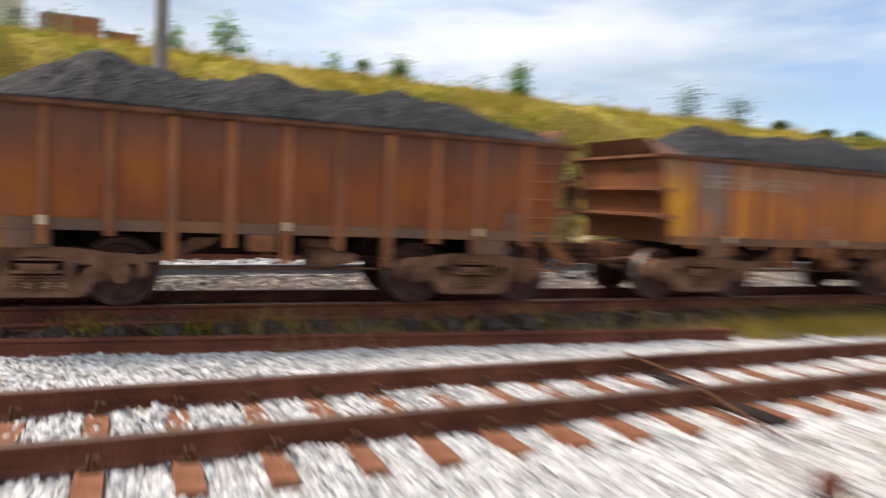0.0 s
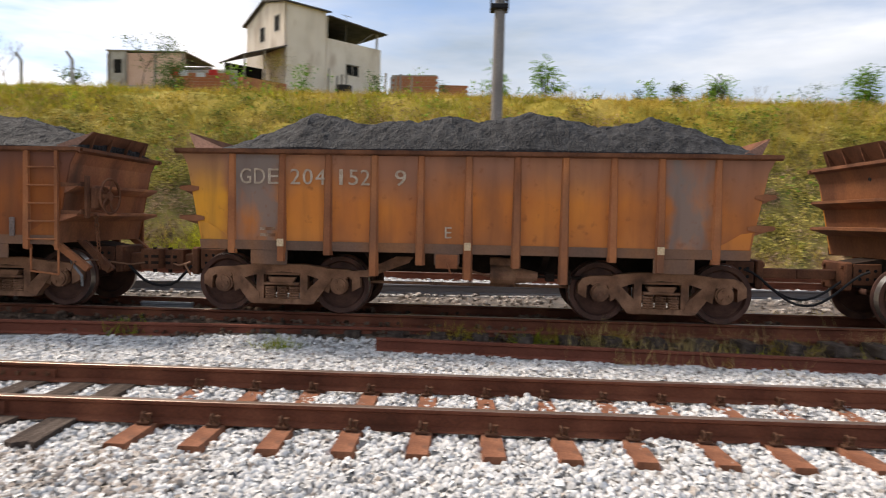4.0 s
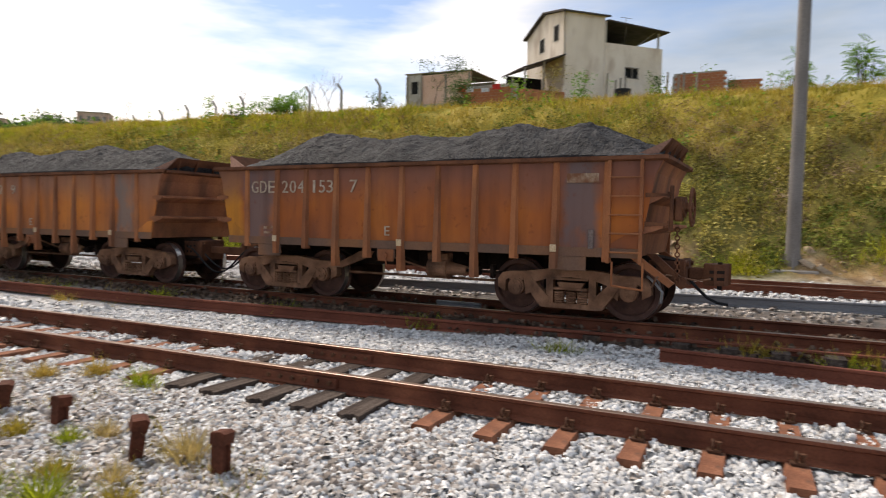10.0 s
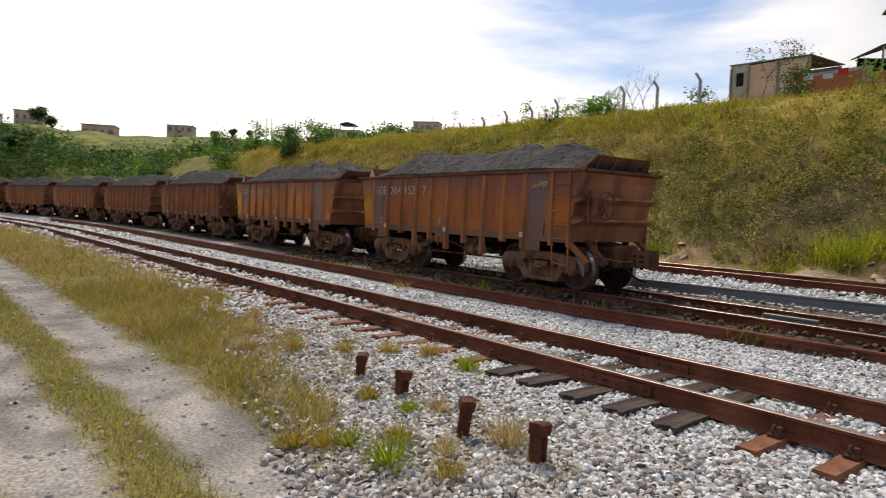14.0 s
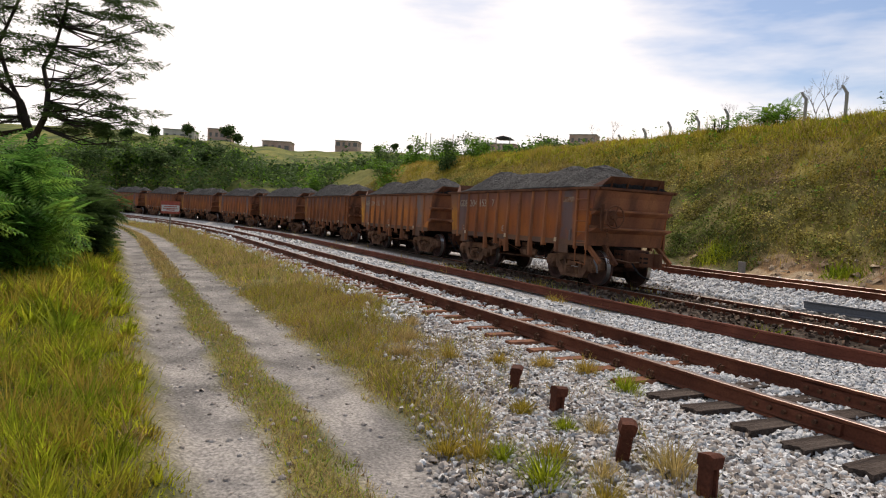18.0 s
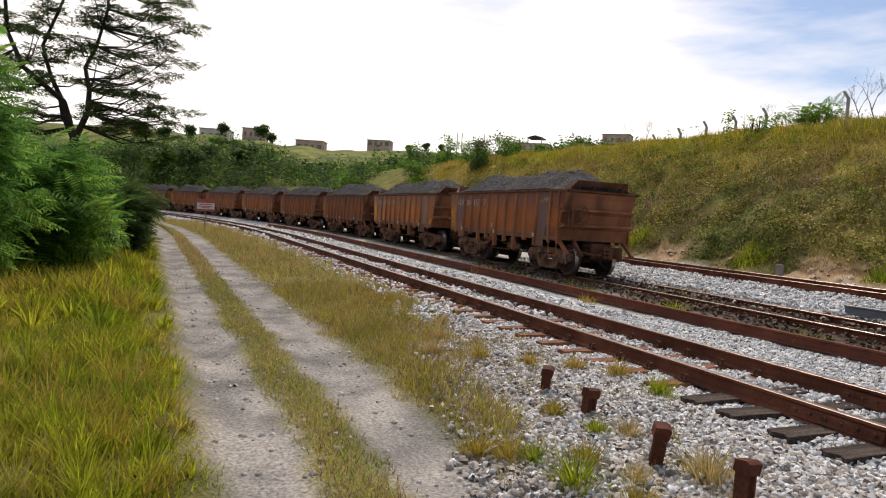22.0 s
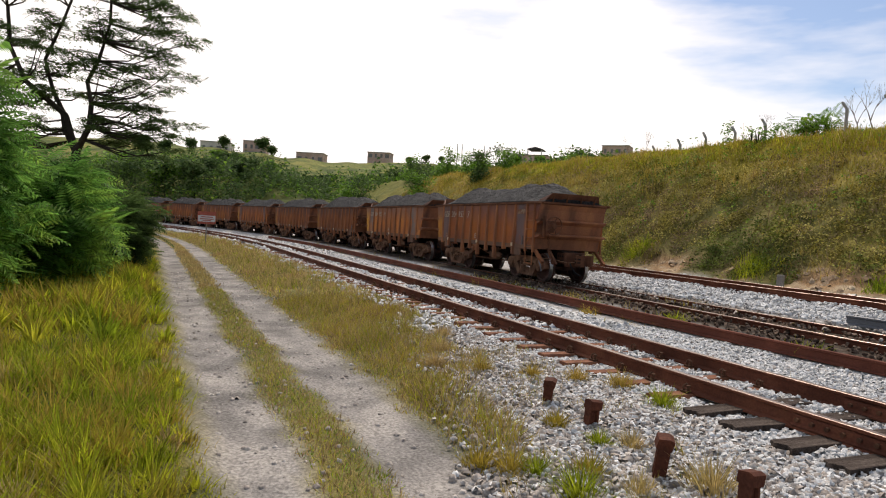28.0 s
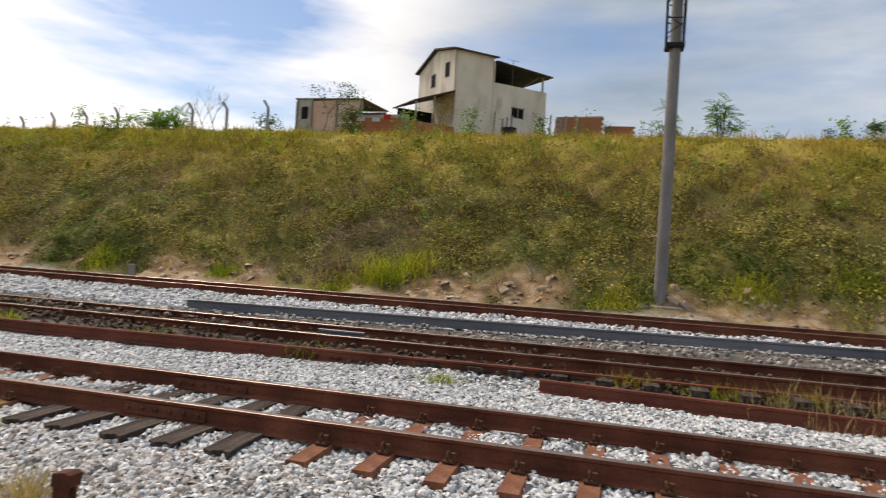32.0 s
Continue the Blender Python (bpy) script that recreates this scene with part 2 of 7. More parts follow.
M["stake"] = material("stake_rust", [(0.2, 0.08, 0.042), (0.32, 0.122, 0.056), (0.42, 0.165, 0.07)], 1.5, 0.8, 0.0, 0.25, 40, (1, 1, 0.6), ((0.14, 0.075, 0.052), 1.2, 0.5, 0.75), grit=0.2)
# darker copy of rust_plain for the -x ends, their shade put into the colour
M["end_rust"] = material("shaded_end_rust", [(0.1, 0.042, 0.024), (0.16, 0.066, 0.034), (0.22, 0.09, 0.04)], 1.4, 0.8, 0.0, 0.25, 30, (1.5, 1.5, 0.5), grit=0.3)
M["sill"] = material("grimy_sill_plate", [(0.12, 0.078, 0.06), (0.17, 0.1, 0.072), (0.24, 0.115, 0.06)], 1.4, 0.8, 0.0, 0.2, 40, (1, 1, 0.6), grit=0.2)
M["dusty"] = material("dusty_pinkish_rust", [(0.2, 0.105, 0.075), (0.3, 0.165, 0.12)], 2.0, 0.85, 0.0, 0.2, 40)
M["dark_rust"] = material("dark_rust_steel", [(0.08, 0.036, 0.023), (0.14, 0.06, 0.034), (0.2, 0.085, 0.046)], 3.0, 0.85, 0.0, 0.3, 40, grit=0.35)
M["bogie"] = material("dusty_cast_steel", [(0.14, 0.072, 0.043), (0.24, 0.125, 0.076), (0.34, 0.185, 0.115)], 4.0, 0.9, 0.0, 0.3, 60, spots=((0.075, 0.044, 0.034), 3.0, 0.52, 0.7), grit=0.3)
# grime taken down to near black: the shade beneath the wagons is in the colour
M["under"] = material("grime_and_shade_black", [(0.013, 0.009, 0.008), (0.024, 0.016, 0.013), (0.04, 0.026, 0.02)], 3.0, 0.85, 0.0, 0.2, 40)
M["wheel"] = material("brown_wheel_steel", [(0.045, 0.024, 0.019), (0.08, 0.04, 0.031), (0.11, 0.056, 0.042)], 5.0, 0.6, 0.0, 0.15, 60)
M["tread"] = material("bright_wheel_rim", [(0.4, 0.39, 0.38), (0.55, 0.54, 0.52)], 5.0, 0.3, 0.9, 0.05, 60)
M["ore"] = material("dark_iron_ore", [(0.019, 0.019, 0.021), (0.036, 0.036, 0.038), (0.057, 0.056, 0.059)], 7.0, 0.75, 0.0, 0.9, 30, bump_dist=0.05)
M["white_paint"] = material("faded_white_lettering", [(0.36, 0.28, 0.21), (0.54, 0.45, 0.36)], 8.0, 0.8, 0.0, 0.1, 60, spots=((0.2, 0.09, 0.04), 5.0, 0.5, 0.66))
M["ghost_paint"] = material("worn_away_lettering", [(0.26, 0.16, 0.1), (0.36, 0.27, 0.2)], 8.0, 0.8, 0.0, 0.1, 60, spots=((0.2, 0.09, 0.05), 6.0, 0.46, 0.6))
M["reflector"] = material("cream_reflector", [(0.5, 0.36, 0.22), (0.62, 0.48, 0.32)], 5.0, 0.4, 0.0, 0.05, 40)
M["rail"] = material("rusty_rail", [(0.085, 0.029, 0.017), (0.14, 0.047, 0.027), (0.2, 0.072, 0.04)], 2.0, 0.75, 0.0, 0.2, 50)
M["rail_head"] = material("dull_rail_head", [(0.2, 0.13, 0.1), (0.3, 0.22, 0.18)], 2.0, 0.35, 0.6, 0.05, 40, (0.3, 1, 1))
M["rail_red"] = material("red_rusted_spare_rail", [(0.12, 0.04, 0.026), (0.2, 0.066, 0.042)], 1.5, 0.8, 0.0, 0.2, 50)
M["rail_grey"] = material("new_grey_rail", [(0.12, 0.125, 0.14), (0.22, 0.225, 0.24)], 1.2, 0.45, 0.3, 0.1, 50, (0.3, 1, 1))
M["steel_sleeper"] = material("orange_rust_sleeper", [(0.15, 0.062, 0.037), (0.22, 0.092, 0.052), (0.28, 0.125, 0.075)], 4.0, 0.85, 0.0, 0.3, 50, spots=((0.1, 0.06, 0.045), 5.0, 0.54, 0.68))
M["wood_sleeper"] = material("weathered_dark_timber", [(0.035, 0.027, 0.024), (0.07, 0.052, 0.043), (0.12, 0.095, 0.08)], 2.5, 0.95, 0.0, 1.0, 30, (7, 0.6, 3), bump_dist=0.03)
M["clip"] = material("rail_clip_rust", [(0.06, 0.03, 0.02), (0.12, 0.055, 0.03)], 8.0, 0.8, 0.0, 0.2, 60)
M["stub"] = material("rusted_rail_stub", [(0.075, 0.026, 0.016), (0.13, 0.042, 0.024)], 6.0, 0.8, 0.0, 0.3, 50)
M["stone"] = material("pale_quartz_ballast", [(0.48, 0.475, 0.47), (0.57, 0.57, 0.57), (0.64, 0.645, 0.65)], 7.0, 0.85, 0.0, 0.35, 60, island=0.28, bump_dist=0.006)
M["stone_dirty"] = material("stained_grey_ballast", [(0.22, 0.19, 0.165), (0.33, 0.29, 0.26), (0.46, 0.43, 0.4)], 5.0, 0.9, 0.0, 0.3, 60, island=0.35, bump_dist=0.006)
M["stone_soot"] = material("sooty_brown_ballast", [(0.055, 0.036, 0.026), (0.1, 0.066, 0.048), (0.17, 0.12, 0.09)], 5.0, 0.9, 0.0, 0.3, 60, island=0.4, bump_dist=0.006)
M["rock"] = material("pale_tan_rock", [(0.24, 0.16, 0.1), (0.36, 0.26, 0.17), (0.46, 0.37, 0.26)], 3.0, 0.9, 0.0, 0.5, 25, island=0.3, bump_dist=0.03)
M["grass"] = material("fresh_grass", [(0.17, 0.24, 0.018), (0.35, 0.385, 0.026), (0.52, 0.46, 0.048)], 0.9, 0.7, 0.0, 0, 20, island=0.55, thin=0.45)
M["dry_grass"] = material("dry_straw_grass", [(0.4, 0.32, 0.11), (0.52, 0.4, 0.17), (0.42, 0.27, 0.13)], 0.9, 0.8, 0.0, 0, 20, island=0.4, thin=0.3)
M["bank_grass"] = material("yellow_green_bank_grass", [(0.25, 0.23, 0.03), (0.4, 0.3, 0.05), (0.48, 0.34, 0.085)], 0.4, 0.8, 0.0, 0, 20, island=0.4, thin=0.35)
M["leaf"] = material("broad_green_leaves", [(0.08, 0.19, 0.022), (0.14, 0.28, 0.032), (0.24, 0.36, 0.045)], 0.8, 0.6, 0.0, 0, 20, island=0.45, thin=0.4)
M["leaf_bright"] = material("bright_feathery_leaves", [(0.07, 0.19, 0.04), (0.14, 0.3, 0.055), (0.27, 0.42, 0.07)], 0.9, 0.6, 0.0, 0, 20, island=0.5, thin=0.5)
M["leaf_dark"] = material("dark_tree_leaves", [(0.05, 0.095, 0.03), (0.08, 0.135, 0.04), (0.12, 0.18, 0.055)], 0.5, 0.7, 0.0, 0, 20, island=0.5, thin=0.35)
M["shrub_green"] = material("dark_green_bank_shrub", [(0.075, 0.11, 0.022), (0.16, 0.2, 0.038), (0.3, 0.32, 0.06)], 0.6, 0.7, 0.0, 0, 20, island=0.75, thin=0.2)
M["shrub_olive"] = material("olive_bank_shrub", [(0.16, 0.15, 0.036), (0.33, 0.285, 0.068), (0.47, 0.39, 0.115)], 0.6, 0.7, 0.0, 0, 20, island=0.75, thin=0.2)
M["shrub_brown"] = material("withered_bank_shrub", [(0.18, 0.125, 0.08), (0.31, 0.215, 0.135), (0.42, 0.3, 0.19)], 0.6, 0.8, 0.0, 0, 20, island=0.75, thin=0.15)
M["bank_heads"] = material("dead_brown_weed_heads", [(0.2, 0.13, 0.08), (0.3, 0.2, 0.12), (0.36, 0.26, 0.16)], 0.6, 0.8, 0.0, 0, 20, island=0.4, thin=0.25)
M["bark"] = material("dark_bark", [(0.03, 0.024, 0.02), (0.06, 0.048, 0.038)], 5.0, 0.9, 0.0, 0.6, 30, (1, 1, 0.3))
M["twig"] = material("grey_bare_twig", [(0.16, 0.13, 0.11), (0.24, 0.2, 0.17)], 5.0, 0.9, 0.0, 0, 30)
M["plaster"] = material("cream_cement_render", [(0.6, 0.52, 0.43), (0.72, 0.64, 0.55), (0.78, 0.7, 0.61)], 0.7, 0.9, 0.0, 0.15, 30, (1, 1, 0.4), ((0.48, 0.38, 0.3), 0.8, 0.55, 0.75))
M["brick"] = material("red_clay_brick", [(0.3, 0.115, 0.06), (0.4, 0.16, 0.085), (0.46, 0.2, 0.11)], 2.5, 0.9, 0.0, 0.2, 30)
# pale with dust on the shed; on far houses distance haze painted in
M["far_brick"] = material("dusty_hazed_pink_brick", [(0.5, 0.32, 0.25), (0.58, 0.39, 0.31), (0.64, 0.46, 0.38)], 0.4, 0.9, 0.0, 0, 30)
M["roof"] = material("dark_corrugated_roof", [(0.045, 0.04, 0.038), (0.085, 0.075, 0.07)], 2.0, 0.7, 0.0, 0.2, 30)
M["dark"] = material("dark_interior", [(0.012, 0.012, 0.012), (0.02, 0.02, 0.02)], 2.0, 0.9, 0.0, 0, 30)
M["concrete"] = material("grey_concrete", [(0.32, 0.305, 0.28), (0.44, 0.42, 0.39)], 1.2, 0.9, 0.0, 0.2, 40, spots=((0.24, 0.2, 0.16), 1.5, 0.52, 0.7))
# weathered pole grey, also the haze-greyed colour of the far windows
M["galv"] = material("galvanised_pole_and_hazed_window", [(0.17, 0.155, 0.145), (0.25, 0.23, 0.215)], 3.0, 0.6, 0.0, 0.1, 40, (1, 1, 0.3))
M["black_steel"] = material("black_painted_steel", [(0.012, 0.012, 0.014), (0.025, 0.025, 0.027)], 4.0, 0.6, 0.0, 0.1, 40)
M["sign_red"] = material("red_sign_paint", [(0.42, 0.1, 0.07), (0.5, 0.14, 0.1)], 4.0, 0.6, 0.0, 0.05, 40)
M["sign_white"] = material("white_sign_paint", [(0.6, 0.6, 0.6), (0.7, 0.7, 0.7)], 4.0, 0.6, 0.0, 0.05, 40)
M["grey_wood"] = material("grey_timber", [(0.2, 0.18, 0.155), (0.3, 0.27, 0.235)], 3.0, 0.9, 0.0, 0.4, 30, (1, 1, 0.3))
M["red_cloth"] = material("red_cloth", [(0.45, 0.03, 0.03), (0.55, 0.06, 0.05)], 4.0, 0.9, 0.0, 0, 30)
M["grey_cloth"] = material("pale_cloth", [(0.45, 0.47, 0.5), (0.6, 0.62, 0.66)], 4.0, 0.9, 0.0, 0, 30)


# ---- mesh helpers ----
def box(bm, x0, y0, z0, x1, y1, z1, bev=0.0):
    r = bmesh.ops.create_cube(bm, size=1.0, matrix=Matrix.LocRotScale(((x0 + x1) / 2, (y0 + y1) / 2, (z0 + z1) / 2), None, (x1 - x0, y1 - y0, z1 - z0)))
    if bev:
        bmesh.ops.bevel(bm, geom=list({e for v in r["verts"] for e in v.link_edges}), offset=bev, segments=1, affect="EDGES")
    return bm


def prism(bm, pts, axis, a, b):
    """A profile of (u, v) pushed along an axis from a to b. x: (y, z); y: (x, z); z: (x, y)."""
    put = {"x": lambda u, v, s: (s, u, v), "y": lambda u, v, s: (u, s, v), "z": lambda u, v, s: (u, v, s)}[axis]
    lo, hi = [bm.verts.new(put(u, v, a)) for u, v in pts], [bm.verts.new(put(u, v, b)) for u, v in pts]
    n = len(pts)
    bm.faces.new(lo[::-1]), bm.faces.new(hi)
    for i in range(n):
        bm.faces.new((lo[i], lo[(i + 1) % n], hi[(i + 1) % n], hi[i]))
    return bm


def rod(bm, p, q, r, r2=None, seg=8):
    p, q = Vector(p), Vector(q)
    d = q - p
    m = Matrix.Translation((p + q) / 2) @ d.to_track_quat("Z", "Y").to_matrix().to_4x4()
    bmesh.ops.create_cone(bm, cap_ends=True, segments=seg, radius1=r, radius2=r if r2 is None else r2, depth=d.length, matrix=m)
    return bm


def disc(bm, centre, axis, r, thick, seg=20):
    c, a = Vector(centre), Vector(axis).normalized() * thick / 2
    return rod(bm, c - a, c + a, r, None, seg)


def ring(bm, centre, R, r, axis="y", seg=16, sides=6):
    vs = []
    for i in range(seg):
        a = 2 * math.pi * i / seg
        row = []
        for j in range(sides):
            b = 2 * math.pi * j / sides
            u, v, h = (R + r * math.cos(b)) * math.cos(a), (R + r * math.cos(b)) * math.sin(a), r * math.sin(b)
            o = {"y": (u, h, v), "x": (h, u, v), "z": (u, v, h)}[axis]
            row.append(bm.verts.new(Vector(centre) + Vector(o)))
        vs.append(row)
    for i in range(seg):
        for j in range(sides):
            bm.faces.new((vs[i][j], vs[(i + 1) % seg][j], vs[(i + 1) % seg][(j + 1) % sides], vs[i][(j + 1) % sides]))
    return bm


def tube(bm, path, r, sides=7):
    """One continuous round tube along a path."""
    pts = [Vector(p) for p in path]
    rows = []
    for i, p in enumerate(pts):
        d = (pts[min(i + 1, len(pts) - 1)] - pts[max(i - 1, 0)]).normalized()
        u = d.cross(Vector((0.3, 0.9, 0.2))).normalized()
        v = d.cross(u)
        rows.append([bm.verts.new(p + r * (u * math.cos(2 * math.pi * k / sides) + v * math.sin(2 * math.pi * k / sides))) for k in range(sides)])
    for a, b in zip(rows[:-1], rows[1:]):
        for k in range(sides):
            bm.faces.new((a[k], a[(k + 1) % sides], b[(k + 1) % sides], b[k]))
    bm.faces.new(rows[0][::-1]), bm.faces.new(rows[-1])
    return bm


def mesh_of(bm, name, mat):
    bmesh.ops.recalc_face_normals(bm, faces=bm.faces)
    me = bpy.data.meshes.new(name)
    bm.to_mesh(me)
    bm.free()
    me.materials.append(mat)
    return me


def part(name, bm, mat, parent=None, label="", at=None):
    ob = new(name, mesh_of(bm, name, mat) if isinstance(bm, bmesh.types.BMesh) else bm)
    if parent:
        ob.parent = parent
    if at is not None:
        ob.matrix_basis = at
    if label:
        ob["label"] = label
    return ob


def B():
    return bmesh.new()


def empty(name, at=None):
    ob = new(name)
    ob.empty_display_size = 0.2
    if at is not None:
        ob.matrix_basis = at
    return ob


def cloud_mesh(name, mat, verts, faces, pos, scl, yaw, tilt=None, smooth=False):
    """Many copies of one small shape in one mesh. pos (n,3), scl (n,3), yaw (n), tilt (n,2)."""
    verts, faces = np.array(verts, float), np.array(faces, int)
    n, k = len(pos), len(verts)
    v = verts[None] * np.asarray(scl)[:, None, :]
    if tilt is not None:
        for ax, a in ((0, tilt[:, 0]), (1, tilt[:, 1])):
            c, s = np.cos(a)[:, None], np.sin(a)[:, None]
            if ax == 0:
                v = np.stack([v[..., 0], c * v[..., 1] - s * v[..., 2], s * v[..., 1] + c * v[..., 2]], -1)
            else:
                v = np.stack([c * v[..., 0] + s * v[..., 2], v[..., 1], -s * v[..., 0] + c * v[..., 2]], -1)
    c, s = np.cos(yaw)[:, None], np.sin(yaw)[:, None]
    v = np.stack([c * v[..., 0] - s * v[..., 1], s * v[..., 0] + c * v[..., 1], v[..., 2]], -1) + np.asarray(pos)[:, None, :]
    f = (faces[None] + (np.arange(n) * k)[:, None, None]).reshape(-1, faces.shape[1])
    me = bpy.data.meshes.new(name)
    me.vertices.add(n * k)
    me.vertices.foreach_set("co", v.reshape(-1))
    me.loops.add(f.size)
    me.loops.foreach_set("vertex_index", f.reshape(-1))
    me.polygons.add(len(f))
    me.polygons.foreach_set("loop_start", np.arange(len(f)) * faces.shape[1])
    me.materials.append(mat)
    me.update(calc_edges=True)
    if smooth:
        me.polygons.foreach_set("use_smooth", np.ones(len(f), bool))
    return me


RNG = np.random.default_rng(7)


# ---- the lie of the land ----
def bend(x):
    """How far the tracks leave the straight line, in y."""
    x = np.asarray(x, float)
    a = np.clip(-30 - x, 0, 80)
    return -0.01 * np.clip(x, -60, 40) - 0.004 * a * a - np.clip(-110 - x, 0, None) * 0.64


def spare_bend(x):
    """The line of the loose rails beside the train's track."""
    x = np.asarray(x, float)
    return bend(x) - 0.00225 * np.clip(x + 2, 0, 30) ** 2 - 0.135 * np.clip(x - 28, 0, None)


def train_bend(x):
    """The train's own line, which draws away from the near track down the line."""
    x = np.asarray(x, float)
    u = np.clip(x, -25, 20)
    return bend(x) - 0.04455 * u + 0.00083 * u * u + 0.00004 * u**3 - 0.01 * np.clip(x - 20, 0, None)


def train_rise(x):
    """The train's track climbs gently along x."""
    return 0.0064 * np.clip(np.asarray(x, float), -40, 40)


def wave(x, y, k=1.0, seed=0.0):
    return (np.sin(x * 0.9 * k + seed) * np.cos(y * 1.1 * k + seed * 2) + 0.5 * np.sin(x * 2.3 * k + y * 1.7 * k + seed) + 0.3 * np.sin(x * 4.1 * k - y * 3.7 * k + seed * 3)) / 1.8


def ground_z(x, y):
    x, y = np.asarray(x, float), np.asarray(y, float)
    v = y - bend(x) * np.clip((22 - y) / 8, 0, 1)
    z = np.interp(v, [-60, -12, -2, 0.25, 0.5, 1.2, 1.7, 2.25, 2.6, 3.4, 4.2, 7.4, 8.2, 8.5, 8.9, 10.8, 13.0, 17.2, 17.9, 19.2, 22.4, 26.0, 28.0, 34, 50, 110, 190, 260, 420],
                  [-1.0, -0.6, -0.25, -0.24, -0.33, -0.27, -0.33, -0.3, -0.29, -0.25, -0.22, -0.215, -0.2, -0.14, -0.01, 0.02, 0.03, 0.08, 0.3, 1.3, 3.6, 5.95, 6.35, 7.0, 10.4, 13, 20, 27, 30])
    rough = np.interp(v, [-2, 0, 2.2, 4, 16.5, 19, 24, 30, 60, 200], [0.07, 0.02, 0.03, 0.012, 0.02, 0.26, 0.25, 0.12, 0.3, 2.0])
    z = z + rough * wave(x, y, 1.0) + rough * 0.5 * wave(x, y, 3.1, 1.3)
    r, az = np.hypot(x, y), np.degrees(np.arctan2(-x, y))
    ridge = np.interp(az, [30, 48, 58, 66, 74, 82, 90, 98, 115], [0, 17.5, 19.5, 20.0, 19.0, 19.5, 20.5, 19.0, 14.0]) + 0.8 * wave(az * 0.6, az * 0.2, 1.0) 
    far = np.clip((r - 100) / 115, 0, 1)
    return np.maximum(z, np.where((az > 30) & (az < 115) & (r > 100), ridge * far * far * (3 - 2 * far) + 0.5 * wave(x, y, 0.12), -50))


def gravel_edge(x):
    """Where the ballast ends and the verge begins, in y."""
    return np.interp(x, [-60, -25, -12.4, -6.7, -4.7, -3.2, 0, 3.5, 5, 8, 20], [4.4, 4.5, 4.25, 3.15, 2.45, 2.0, 1.8, 2.0, 2.4, 2.9, 3.4])


def outcrop(x, v):
    """Where bare clay and pale rock show at the foot of the bank, 0 to 1."""
    band = np.interp(v, [17.2, 17.5, 18.3, 18.9], [0, 1, 1, 0]) * np.clip(0.35 + 1.1 * wave(x, v, 0.9, 2.0) + np.where((x > -17) & (x < -4), 0.35, 0.0), 0, 1)
    scar = np.exp(-(((x + 2.3) / 1.15) ** 2 + ((v - 18.25) / 0.62) ** 2) ** 1.5) + 0.8 * np.exp(-(((x - 7.2) / 1.6) ** 2 + ((v - 18.1) / 0.5) ** 2) ** 1.5)
    return np.clip(np.maximum(band, 1.3 * scar), 0, 1)


xs = np.concatenate([np.linspace(-420, -90, 34)[:-1], np.linspace(-90, -20, 100)[:-1], np.linspace(-20, 20, 170)[:-1], np.linspace(20, 60, 60)[:-1], np.linspace(60, 420, 37)])
ys = np.concatenate([np.linspace(-300, -12, 25)[:-1], np.linspace(-12, -1, 40)[:-1], np.linspace(-1, 4.4, 62)[:-1], np.linspace(4.4, 16.8, 50)[:-1], np.linspace(16.8, 30, 64)[:-1], np.linspace(30, 60, 40)[:-1], np.linspace(60, 430, 45)])
GX, GY = np.meshgrid(xs, ys)
GZ = ground_z(GX, GY)
nx, ny = len(xs), len(ys)
idx = np.arange(nx * ny).reshape(ny, nx)
quads = np.stack([idx[:-1, :-1], idx[:-1, 1:], idx[1:, 1:], idx[1:, :-1]], -1).reshape(-1, 4)


